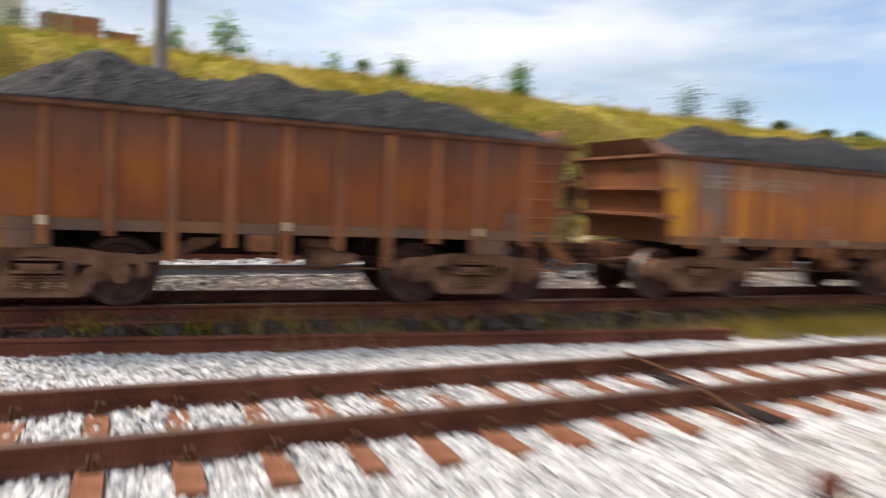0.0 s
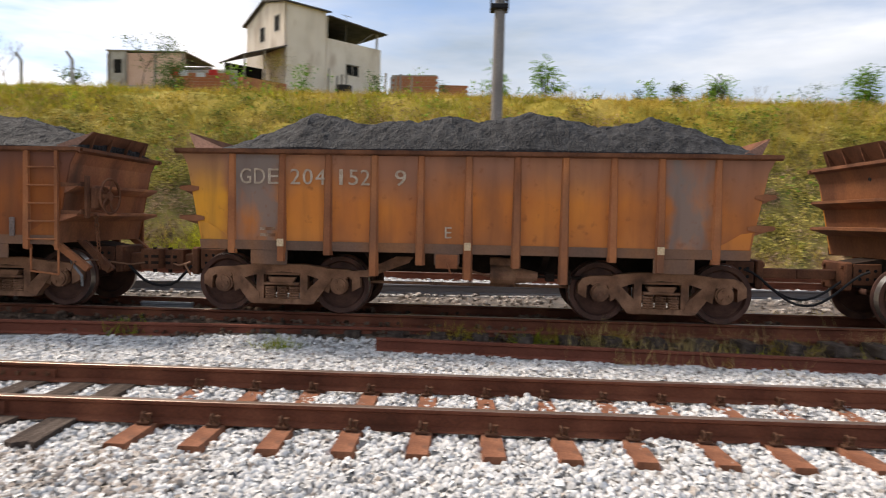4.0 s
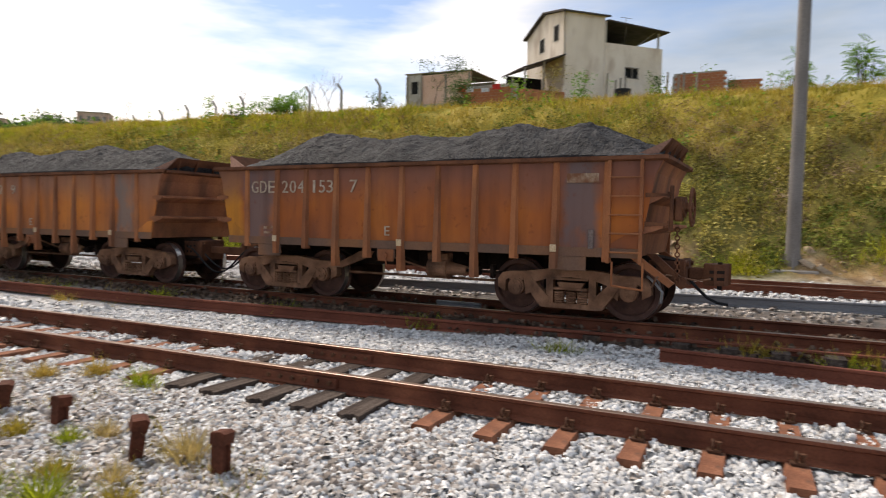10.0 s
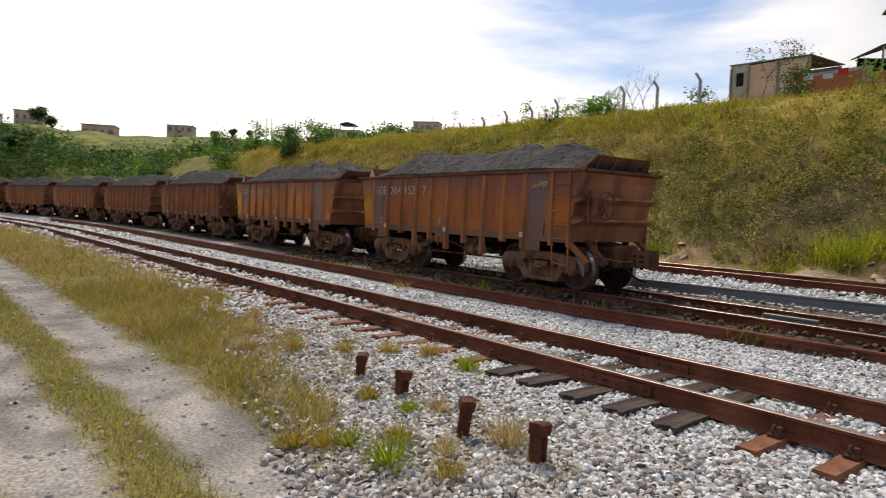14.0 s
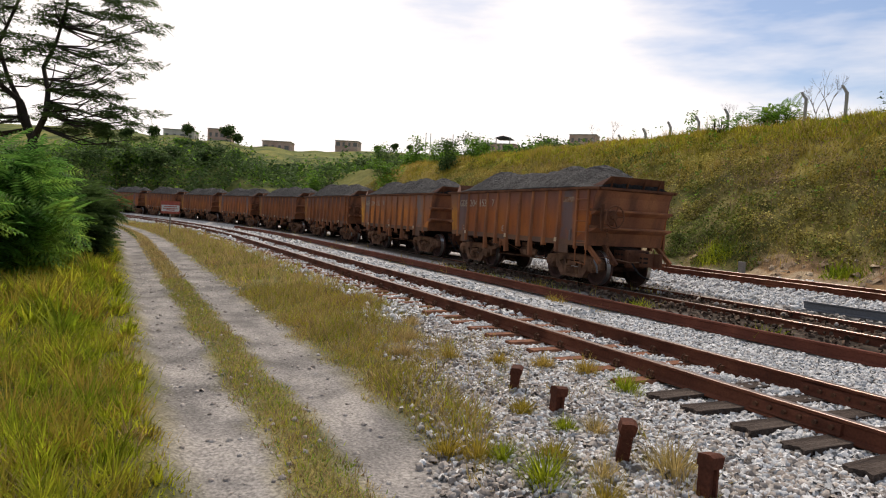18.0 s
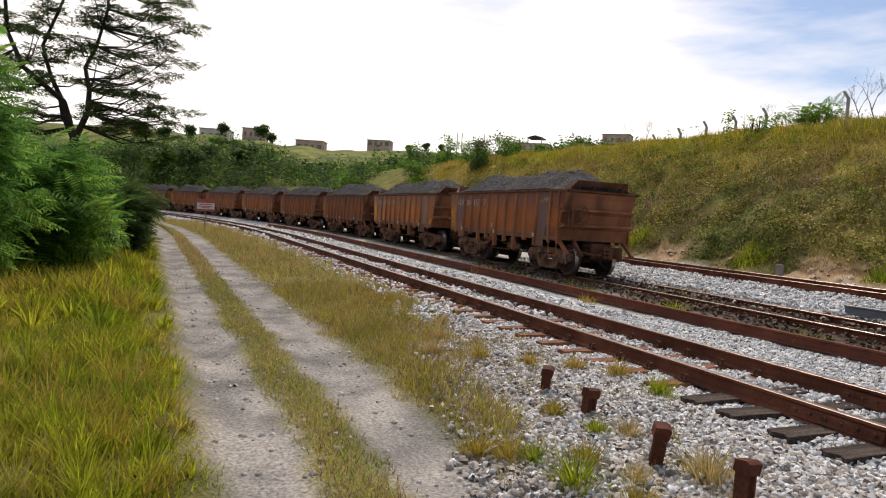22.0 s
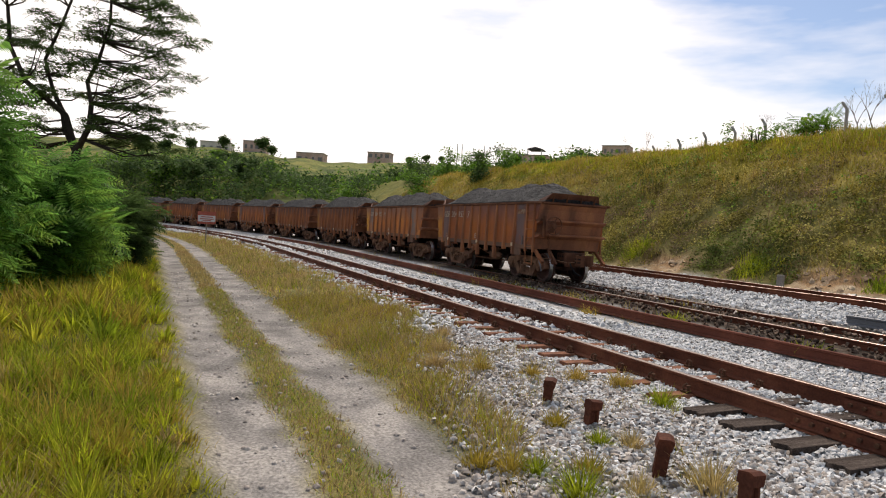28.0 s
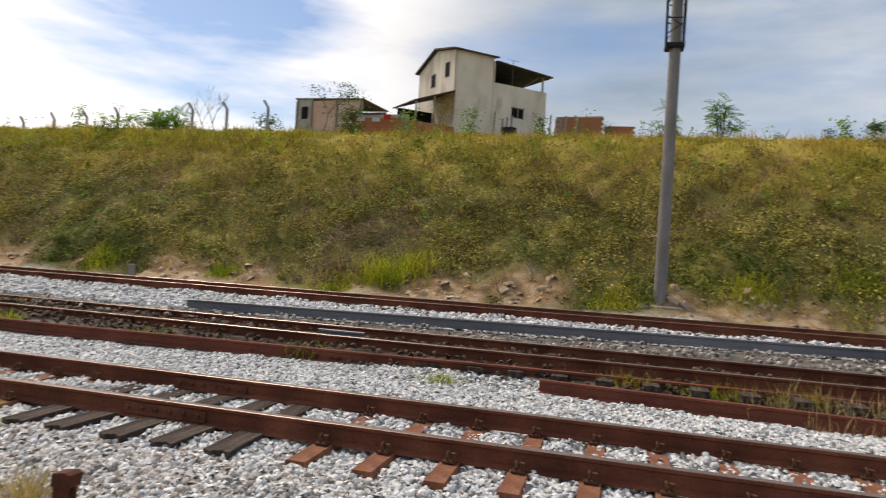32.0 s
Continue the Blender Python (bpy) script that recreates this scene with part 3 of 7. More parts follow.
def ground_material():
    m = bpy.data.materials.new("earth_grass_and_gravel")
    m.use_nodes = True
    n, l = m.node_tree.nodes, m.node_tree.links
    b = n["Principled BSDF"]
    b.inputs["Roughness"].default_value, b.inputs["Specular IOR Level"].default_value = 0.95, 0.15
    att = n.new("ShaderNodeAttribute")
    att.attribute_name = "cover"
    sep = n.new("ShaderNodeSeparateColor")
    l.new(att.outputs["Color"], sep.inputs[0])
    t = n.new("ShaderNodeTexCoord")

    def noisy(scale, c0, c1, c2=None):
        nz, r = n.new("ShaderNodeTexNoise"), n.new("ShaderNodeValToRGB")
        nz.inputs["Scale"].default_value, nz.inputs["Detail"].default_value = scale, 7
        l.new(t.outputs["Object"], nz.inputs["Vector"])
        r.color_ramp.elements[0].position, r.color_ramp.elements[1].position = 0.35, 0.66
        r.color_ramp.elements[0].color, r.color_ramp.elements[1].color = hexcol(c0), hexcol(c1)
        if c2:
            r.color_ramp.elements.new(0.5).color = hexcol(c2)
        l.new(nz.outputs["Fac"], r.inputs[0])
        return r.outputs[0]

    def mix(fac, a, c):
        x = n.new("ShaderNodeMixRGB")
        l.new(fac, x.inputs[0]), l.new(a, x.inputs[1]), l.new(c, x.inputs[2])
        return x.outputs[0]

    tone = n.new("ShaderNodeAttribute")
    tone.attribute_name = "tone"
    sep2 = n.new("ShaderNodeSeparateColor")
    l.new(tone.outputs["Color"], sep2.inputs[0])
    grass = mix(sep2.outputs[1], noisy(0.8, (0.07, 0.075, 0.02), (0.23, 0.19, 0.06), (0.14, 0.13, 0.038)), noisy(0.5, (0.22, 0.2, 0.026), (0.42, 0.31, 0.07), (0.34, 0.27, 0.045)))
    grass = mix(sep2.outputs[2], grass, noisy(0.22, (0.05, 0.085, 0.022), (0.24, 0.23, 0.06), (0.12, 0.15, 0.035)))
    gravel = noisy(9.0, (0.28, 0.265, 0.25), (0.56, 0.55, 0.54), (0.42, 0.405, 0.39))
    dirt = noisy(1.7, (0.16, 0.148, 0.138), (0.36, 0.33, 0.3), (0.25, 0.232, 0.215))
    # sooty gravel, painted darker still for the shadow under the train
    soot_and_shade = noisy(4.0, (0.022, 0.017, 0.013), (0.13, 0.098, 0.075), (0.058, 0.042, 0.031))
    clay = noisy(2.0, (0.16, 0.1, 0.055), (0.44, 0.33, 0.21), (0.33, 0.2, 0.1))
    c = mix(sep.outputs[0], grass, gravel)
    c = mix(sep2.outputs[0], c, soot_and_shade)
    c = mix(sep.outputs[1], c, dirt)
    c = mix(sep.outputs[2], c, clay)
    grit = n.new("ShaderNodeMixRGB")
    grit.blend_type, grit.inputs[0].default_value = "OVERLAY", 0.5
    l.new(c, grit.inputs[1])
    l.new(noisy(38, (0.16, 0.16, 0.16), (0.85, 0.85, 0.85)), grit.inputs[2])
    c = grit.outputs[0]
    l.new(c, b.inputs["Base Color"])
    nz, bp = n.new("ShaderNodeTexNoise"), n.new("ShaderNodeBump")
    nz.inputs["Scale"].default_value, nz.inputs["Detail"].default_value = 25, 6
    l.new(t.outputs["Object"], nz.inputs["Vector"])
    l.new(nz.outputs["Fac"], bp.inputs["Height"])
    bp.inputs["Strength"].default_value, bp.inputs["Distance"].default_value = 0.6, 0.03
    l.new(bp.outputs[0], b.inputs["Normal"])
    return m


gm = bpy.data.meshes.new("ground")
gm.from_pydata(np.stack([GX, GY, GZ], -1).reshape(-1, 3).tolist(), [], quads.tolist())
gm.polygons.foreach_set("use_smooth", np.ones(len(quads), bool))
GV = GY - bend(GX) * np.clip((22 - GY) / 8, 0, 1)
wob = 0.25 * wave(GX, GY, 1.3, 0.7)
ge = gravel_edge(GX)
cover_r = np.clip((GV + wob - ge + 0.3) / 0.6, 0, 1) * np.interp(GV, [17.0, 17.8], [1, 0])
cover_g = np.interp(GV + 0.1 * wave(GX, GY, 2.2) + 0.05 * wave(GX, GY, 6.5, 0.4), [0.22, 0.5, 0.88, 1.08, 1.36, 1.56, 2.05, 2.4], [0, 1, 1, 0, 0, 1, 1, 0])
cover_b = outcrop(GX, GV)
at = gm.color_attributes.new("cover", "FLOAT_COLOR", "POINT")
at.data.foreach_set("color", np.stack([cover_r, cover_g, cover_b, np.ones_like(cover_r)], -1).astype(np.float32).reshape(-1))
tone_r = np.interp(GV - 0.8 * (train_bend(GX) - bend(GX)) + 0.06 * wave(GX, GY, 2.0), [8.2, 8.5, 10.5, 10.9], [0, 1, 1, 0])
# soot and painted shadow carried on from the train to the grey rail
between = (GV > 9.5) * np.interp(GY - np.where(GX > -8, 12.46 + 0.112 * GX, 11.56 + bend(GX) - 0.08), [-0.15, 0.1], [0.85, 0])
tone_r = np.maximum(tone_r, between)
tone_r = np.maximum(tone_r, np.interp(GV - ge + wob, [-0.3, 0.2, 1.2], [0, 0.45, 0]))
tone_g = np.clip(np.interp(GX, [-72, -46], [0.3, 1.0]) * np.interp(GY, [21.5, 25.0, 40, 60], [0, 1, 1, 0.35]) + 0.35 * wave(GX, GY, 0.5, 0.8) * (GY > 18), 0, 1)
at = gm.color_attributes.new("tone", "FLOAT_COLOR", "POINT")
at.data.foreach_set("color", np.stack([tone_r, tone_g, np.interp(np.hypot(GX, GY), [60, 85], [0, 0.85]), np.ones_like(tone_r)], -1).astype(np.float32).reshape(-1))
gm.materials.append(ground_material())
ground = tagged(new("ground", gm), "grassy bank, gravel bed and two-rut dirt track", "ground", kind="structure")


# ---- tracks ----
GAUGE = 1.07
RAIL_PROFILE = [(-0.07, -0.17), (0.07, -0.17), (0.07, -0.155), (0.012, -0.135), (0.012, -0.045), (0.036, -0.03), (0.036, -0.004), (0.03, 0), (-0.03, 0), (-0.036, -0.004), (-0.036, -0.03), (-0.012, -0.045), (-0.012, -0.135), (-0.07, -0.155)]


def near_line(x):
    return 5.22 + bend(x)


def sweep(name, mat, line, z, x0, x1, step=1.0, profile=RAIL_PROFILE, head=None, rise=None):
    """A rail along y = line(x); the running surface takes the second material."""
    n = max(2, int((x1 - x0) / step) + 1)
    X = np.linspace(x0, x1, n)
    Y = line(X)
    bm = B()
    rows = []
    for x, y in zip(X, Y):
        dz = float(rise(x)) if rise else 0.0
        rows.append([bm.verts.new((x, y + u, z + v + dz)) for u, v in profile])
    k = len(profile)
    for a, b in zip(rows[:-1], rows[1:]):
        for i in range(k):
            f = bm.faces.new((a[i], a[(i + 1) % k], b[(i + 1) % k], b[i]))
            f.material_index = 1 if head and profile[i][1] > -0.005 and profile[(i + 1) % k][1] > -0.005 else 0
    bm.faces.new(rows[0]), bm.faces.new(rows[-1][::-1])
    me = mesh_of(bm, name, mat)
    if head:
        me.materials.append(head)
    return new(name, me)


def rail_track(label, y0, z, x0, x1, mat, head, line=bend, rise=None):
    t = tagged(empty("railway_track"), label, "railway track", kind="structure")
    for k, dz in ((0, 0.0), (1, 0.012)):
        r = sweep("rail", mat, lambda x: y0 + k * GAUGE + line(x), z + dz, x0, x1, 1.0, head=head, rise=rise)
        r.parent = t
    return t


near_track = rail_track("rusty metre-gauge track on pale ballast", 5.22, 0.0, -110, 60, M["rail"], M["rail_head"])
train_track = rail_track("grimy track under the ore train", 9.03, 0.165, -130, 60, M["rail"], M["rail_head"], train_bend, train_rise)
far_track = rail_track("rusty track at the foot of the bank", 15.0, 0.26, -90, 50, M["rail"], M["rail_head"])

TIMBER_X = [-4.78, -4.31, -3.78, -3.31, -2.86]


def sleeper_mesh():
    bm = B()
    prism(bm, [(-0.1, -0.09), (0.1, -0.09), (0.075, 0), (-0.075, 0)], "y", -0.55, GAUGE + 0.55)
    for y in (-0.55, GAUGE + 0.55):
        s = -1 if y < 0 else 1
        prism(bm, [(-0.09, -0.16), (0.09, -0.16), (0.085, -0.09), (-0.085, -0.09)], "y", y, y - s * 0.04)
    return mesh_of(bm, "sleeper", M["steel_sleeper"])


def clip_mesh():
    bm = B()
    box(bm, -0.05, -0.14, 0, 0.05, -0.06, 0.02, 0.004)
    rod(bm, (0.03, -0.1, 0.01), (0.03, -0.1, 0.075), 0.014, None, 6)
    ring(bm, (-0.01, -0.095, 0.05), 0.035, 0.011, "x", 8, 5)
    disc(bm, (0.03, -0.1, 0.07), (0, 0, 1), 0.024, 0.016, 6)
    return mesh_of(bm, "rail_clip", M["clip"])


def timber_mesh():
    bm = B()
    prism(bm, [(-0.11, -0.62), (-0.04, -0.66), (0.03, -0.6), (0.11, -0.64), (0.1, GAUGE + 0.6), (0.0, GAUGE + 0.66), (-0.1, GAUGE + 0.58)], "z", -0.16, 0.0)
    return mesh_of(bm, "timber_sleeper", M["wood_sleeper"])


SLP, CLIP, TIMBER = sleeper_mesh(), clip_mesh(), timber_mesh()
sx = [x for x in np.arange(-1.67 - 0.53 * 100, 34, 0.53) if not (-5.1 < x < -2.6)]
rng = random.Random(3)
for x in sorted(sx, key=abs)[:150]:
    y = float(near_line(x))
    part("sleeper", SLP, None, near_track, at=pose(x, y, -0.165, 0, 0, rng.uniform(-1.5, 1.5)))
    if abs(x) < 16:
        for k in (0, 1):
            part("rail_clip", CLIP, None, near_track, at=pose(x, y + k * GAUGE, -0.16, 0, 0, 0))
            part("rail_clip", CLIP, None, near_track, at=pose(x, y + k * GAUGE, -0.16, 0, 0, 180))
for x in TIMBER_X:
    part("timber_sleeper", TIMBER, None, near_track, "weathered dark timber sleeper", pose(x, float(near_line(x)), -0.15, 0, 0, rng.uniform(-4, 4)))
TIMBER_BLACK = TIMBER.copy()
TIMBER_BLACK.materials[0] = M["under"]
part("timber_sleeper", TIMBER_BLACK, None, near_track, "blackened timber sleeper", pose(5.55, float(near_line(5.5)), -0.15, 0, 0, -3))
rest = [x for x in sx if x not in sorted(sx, key=abs)[:150]]
bm = B()
for x in rest:
    y = float(near_line(x))
    box(bm, x - 0.09, y - 0.5, -0.26, x + 0.09, y + GAUGE + 0.5, -0.165)
ob = part("far_sleepers", bm, M["steel_sleeper"], near_track)
ob["kind"] = "stuff"
for t, y0, zz, line, rise in ((train_track, 9.03, 0.165, train_bend, train_rise), (far_track, 15.0, 0.26, bend, lambda x: 0.0)):
    bm = B()
    for x in np.arange(-60, 30, 0.55):
        y = y0 + float(line(x))
        z = zz + float(rise(x))
        box(bm, x - 0.1, y - 0.5, z - 0.3, x + 0.1, y + GAUGE + 0.5, z - 0.168)
    ob = part("sleepers", bm, M["wood_sleeper"], t)
    ob["kind"] = "stuff"

# joint bars of the near track, with bolts
for k, xj in ((0, -3.75), (1, -4.0)):
    y = float(near_line(xj)) + k * GAUGE
    for s in (-1, 1):
        bm = B()
        prism(bm, [(s * 0.013, -0.04), (s * 0.045, -0.05), (s * 0.05, -0.12), (s * 0.06, -0.14), (s * 0.013, -0.14)], "x", xj - 0.42, xj + 0.42)
        bar = part("joint_bar", bm, M["rail"], near_track, at=pose(0, y, 0))
        for i in range(6):
            bm = B()
            disc(bm, (xj - 0.35 + 0.14 * i, s * 0.06, -0.085), (0, 1, 0), 0.022, 0.03, 6)
            part("bolt", bm, M["clip"], bar)

# rails lying beside the tracks
for label, y0, z, x0, x1, mat, line in (
    ("long red-rusted spare rail lying on the ballast", 8.36, 0.03, -46, 8.9, "rail_red", lambda x: bend(x) + 0.44 * np.clip((x + 8) / 8, 0, 1)),
    ("red-rusted spare rail lying on the ballast", 8.26, -0.025, -0.81, 8.2, "rail_red", lambda x: bend(x) - 0.085 * x),
    ("new grey rail lying between the tracks", 12.46, 0.24, -8.05, 11.0, "rail_grey", lambda x: 0.112 * x),
    ("short dark offcut of rail lying on the ballast", 9.72, 0.15, -4.4, -3.65, "rail_grey", bend),
):
    ob = sweep("spare_rail", M[mat], lambda x: y0 + line(x), z, x0, x1, 1.0)
    tagged(ob, label, "spare rail", "spare rails")


# ---- the ore train ----
WHEEL_R, PITCH, HALF_L, HALF_W = 0.38, 8.83, 3.72, 1.04
RIM, SILL, BOGIE, AXLE = 2.116, 0.87, 2.48, 0.78
STAKES = [-3.03, -2.375, -1.78, -1.19, -0.6, 0.0, 0.6, 1.19, 1.78, 2.355, 3.03]
FOOT = [0.8, 0.71, 0.8, 0.55, 0.7, 0.53, 0.69, 0.5, 0.79, 0.68, 0.79]


def bogie_mesh():
    """One cast side frame, its face towards -y: an arched top bar, journal ends, two window posts and a deep bottom bar."""
    bm = B()
    top = [(0.0, 0.64), (0.3, 0.635), (0.62, 0.6), (0.9, 0.59), (1.0, 0.56), (1.06, 0.48), (1.06, 0.36), (1.0, 0.3)]
    low = [(0.95, 0.3), (0.945, 0.46), (0.9, 0.49), (0.66, 0.49), (0.55, 0.44), (0.3, 0.52), (0.0, 0.545)]
    for s in (-1, 1):
        for (a, b), (c, d) in zip(zip(top[:-1], top[1:]), zip(low[::-1][:-1], low[::-1][1:])):
            prism(bm, [(s * a[0], a[1]), (s * b[0], b[1]), (s * d[0], d[1]), (s * c[0], c[1])], "y", -0.065, 0.065)
        # inner journal jaw, sloping strut and the post beside the springs
        prism(bm, [(s * 0.68, 0.51), (s * 0.52, 0.51), (s * 0.53, 0.33), (s * 0.64, 0.27)], "y", -0.062, 0.062)
        prism(bm, [(s * 0.67, 0.44), (s * 0.55, 0.5), (s * 0.3, 0.26), (s * 0.3, 0.12), (s * 0.43, 0.12)], "y", -0.07, 0.07)
        prism(bm, [(s * 0.245, 0.18), (s * 0.345, 0.18), (s * 0.345, 0.6), (s * 0.25, 0.6)], "y", -0.058, 0.058)
        prism(bm, [(s * 0.3, 0.115), (s * 0.4, 0.115), (s * 0.43, 0.15), (s * 0.3, 0.16)], "y", -0.08, 0.08)
    prism(bm, [(-0.34, 0.115), (0.34, 0.115), (0.31, 0.185), (-0.31, 0.185)], "y", -0.075, 0.075)
    prism(bm, [(-0.62, 0.61), (-0.3, 0.648), (0.3, 0.648), (0.62, 0.61), (0.62, 0.595), (-0.62, 0.595)], "y", -0.085, 0.085)
    return bm


def wagon(kind):
    """A high-sided ore wagon; origin on the rails at its middle. kind 'b' has ladder and brake wheel at its +x end."""
    w = empty("ore_wagon")
    # body shell: ends lean out and flare below the rim
    L0, L1, W, t = HALF_L - 0.3, HALF_L - 0.1, HALF_W, 0.03
    Z1 = RIM - 0.2
    for s in (-1, 1):
        bm = prism(B(), [(-L0, SILL), (L0, SILL), (L1, Z1), (HALF_L, RIM), (-HALF_L, RIM), (-L1, Z1)], "y", s * W, s * (W - t))
        part("side_wall", bm, M["paint"], w)
    for s in (-1, 1):
        bm = prism(B(), [(s * L0, SILL), (s * (L0 - t), SILL), (s * (L1 - t), Z1), (s * (HALF_L - t), RIM), (s * HALF_L, RIM), (s * L1, Z1)], "y", -W + t + 0.002, W - t - 0.002)
        # +x end in the brighter rust, -x end in its shaded copy
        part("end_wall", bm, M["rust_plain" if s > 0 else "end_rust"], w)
    bm = B()
    box(bm, -L0 + 0.05, -W + 0.04, SILL, L0 - 0.05, W - 0.04, SILL + 0.05)
    part("floor", bm, M["dark_rust"], w)
    for s in (-1, 1):
        bm = B()
        prism(bm, [(s * (W + 0.06), RIM - 0.035), (s * (W + 0.06), RIM + 0.012), (s * (W - 0.05), RIM + 0.012), (s * (W - 0.05), RIM), (s * (W + 0.003), RIM - 0.004), (s * (W + 0.003), RIM - 0.055)], "x", -HALF_L - 0.05, HALF_L + 0.05)
        part("top_rail", bm, M["dark_rust"], w)
        bm = B()
        prism(bm, [(s * (HALF_L + 0.05), RIM - 0.03), (s * (HALF_L + 0.05), RIM + 0.012), (s * (HALF_L - 0.05), RIM + 0.012), (s * (HALF_L - 0.02), RIM - 0.06)], "y", -W + 0.051, W - 0.051)
        part("end_rail", bm, M["dark_rust"], w)
        bm = B()
        prism(bm, [(-L0 - 0.01, SILL - 0.02), (L0 + 0.01, SILL - 0.02), (L0 + 0.03, SILL + 0.1), (-L0 - 0.03, SILL + 0.1)], "y", s * (W + 0.004), s * (W + 0.016))
        part("side_sill", bm, M["sill"], w)
        for i, (x, foot) in enumerate(zip(STAKES, FOOT)):
            # pressed channel: flat face, sloping cheeks, wider towards its foot
            bm = B()
            deep = 0.03 if i in (0, 10) else 0.075
            for a, b, z0, z1 in ((0.03, deep, RIM - 0.05, SILL), (deep, deep, SILL, foot)):
                rows = []
                for z, d, h in ((z0, a, 0.045 if z0 > SILL else 0.062), (z1, b, 0.062)):
                    rows.append([bm.verts.new((x + u, s * (W + v), z)) for u, v in ((-h, -0.03 if z < SILL else 0.002), (-h * 0.62, d), (h * 0.62, d), (h, -0.03 if z < SILL else 0.002))])
                for j in range(4):
                    bm.faces.new((rows[0][j], rows[0][(j + 1) % 4], rows[1][(j + 1) % 4], rows[1][j]))
                bm.faces.new(rows[0][::-1]), bm.faces.new(rows[1])
            st = part("stake", bm, M["stake"], w)
            if i in (1, 5, 9):
                bm = B()
                box(bm, x - 0.042, s * (W + deep) - 0.012, SILL + 0.03, x + 0.042, s * (W + deep) + 0.008, SILL + 0.125, 0.003)
                part("reflector", bm, M["reflector"], st, "cream reflective patch")
        for x0, x1, drop in ((-2.78, -2.3, 0.21), (2.28, 2.78, 0.21), (-0.42, -0.1, 0.17)):
            bm = B()
            box(bm, x0, s * W - 0.02, SILL - drop, x1, s * W + 0.003, SILL - 0.021, 0.01)
            part("skirt_plate", bm, M["sill"], w)
        # diagonal patch in each lower corner
        for sx_ in (-1, 1):
            bm = prism(B(), [(sx_ * (L0 + 0.0), SILL + 0.105), (sx_ * (L0 - 0.42), SILL + 0.105), (sx_ * (L0 - 0.1), SILL + 0.3), (sx_ * (L0 + 0.03), SILL + 0.32)], "y", s * (W + 0.001), s * (W + 0.012))
            part("corner_patch", bm, M["paint"], w)
    for s in (-1, 1):
        for z in (1.25, 1.63):
            xe = L0 + (L1 - L0) * (z - SILL) / (Z1 - SILL)
            bm = B()
            tip = HALF_L + 0.0
            prism(bm, [(s * (xe - 0.02), z - 0.1), (s * xe, z - 0.09), (s * tip, z - 0.015), (s * tip, z + 0.02), (s * xe, z + 0.035), (s * (xe - 0.02), z + 0.035)], "y", -W + 0.003, W - 0.003)
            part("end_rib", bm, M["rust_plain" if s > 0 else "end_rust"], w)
            for sy in (-1, 1) if kind == "a" or s < 0 else ():
                bm = prism(B(), [(s * (xe - 0.1), z - 0.03), (s * xe, z - 0.055), (s * (tip - 0.03), z - 0.035), (s * (tip + 0.01), z - 0.005), (s * (tip - 0.03), z + 0.012), (s * xe, z + 0.028), (s * (xe - 0.1), z + 0.01)], "y", sy * (W + 0.002), sy * (W + 0.014))
                part("rib_end", bm, M["stake"], w)
        # raised coping plate over the end, leaning out, with side gussets
        xr, xt = HALF_L - 0.14, HALF_L + 0.03
        bm = B()
        lo = [(s * xr, y, RIM + 0.005) for y in (-W + 0.16, W - 0.16)]
        hi = [(s * xt, y, RIM + 0.25) for y in (W - 0.32, -W + 0.32)]
        front = [bm.verts.new(p) for p in lo + hi]
        back = [bm.verts.new((p[0] - s * 0.025, p[1], p[2])) for p in lo + hi]
        bm.faces.new(front), bm.faces.new(back[::-1])
        for i in range(4):
            bm.faces.new((front[i], front[(i + 1) % 4], back[(i + 1) % 4], back[i]))
        plate = part("coping_plate", bm, M["dark_rust"], w)
        for y in (-W + 0.4, -0.22, 0.22, W - 0.4):
            bm = prism(B(), [(s * xr, RIM + 0.01), (s * (xt + 0.004), RIM + 0.23), (s * (xr + 0.09), RIM + 0.02)], "y", y - 0.012, y + 0.012)
            part("gusset", bm, M["dark_rust"], plate)
        for sy in (-1, 1):
            bm = B()
            a_, b_, c_ = (s * (xr - (0.28 if s > 0 else 0.45)), sy * (W - 0.05), RIM + 0.005), (s * xr, sy * (W - 0.16), RIM + 0.005), (s * xt, sy * (W - 0.32), RIM + 0.25)
            f3 = [bm.verts.new(p) for p in (a_, b_, c_)]
            g3 = [bm.verts.new((p[0], p[1] - sy * 0.02, p[2])) for p in (a_, b_, c_)]
            bm.faces.new(f3), bm.faces.new(g3[::-1])
            for i in range(3):
                bm.faces.new((f3[i], f3[(i + 1) % 3], g3[(i + 1) % 3], g3[i]))
            part("side_gusset", bm, M["dusty"], plate)
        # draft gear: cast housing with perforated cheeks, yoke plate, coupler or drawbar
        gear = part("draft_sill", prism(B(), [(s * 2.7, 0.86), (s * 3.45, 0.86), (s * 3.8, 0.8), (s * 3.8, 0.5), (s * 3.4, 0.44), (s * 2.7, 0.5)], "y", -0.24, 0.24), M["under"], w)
        bm = box(B(), min(s * 3.8, s * 3.9), -0.3, 0.44, max(s * 3.8, s * 3.9), 0.3, 0.82, 0.02)
        for y in (-0.3, 0.3):
            for z in (0.5, 0.76):
                disc(bm, (s * 3.91, y * 0.75, z), (1, 0, 0), 0.028, 0.04, 6)
        part("striker", bm, M["dark_rust"], gear)
        for sy in (-1, 1):
            cheek = part("cheek_plate", box(B(), min(s * 3.42, s * 3.78), sy * 0.262 - 0.012, 0.52, max(s * 3.42, s * 3.78), sy * 0.262 + 0.012, 0.8, 0.006), M["dark_rust"], gear)
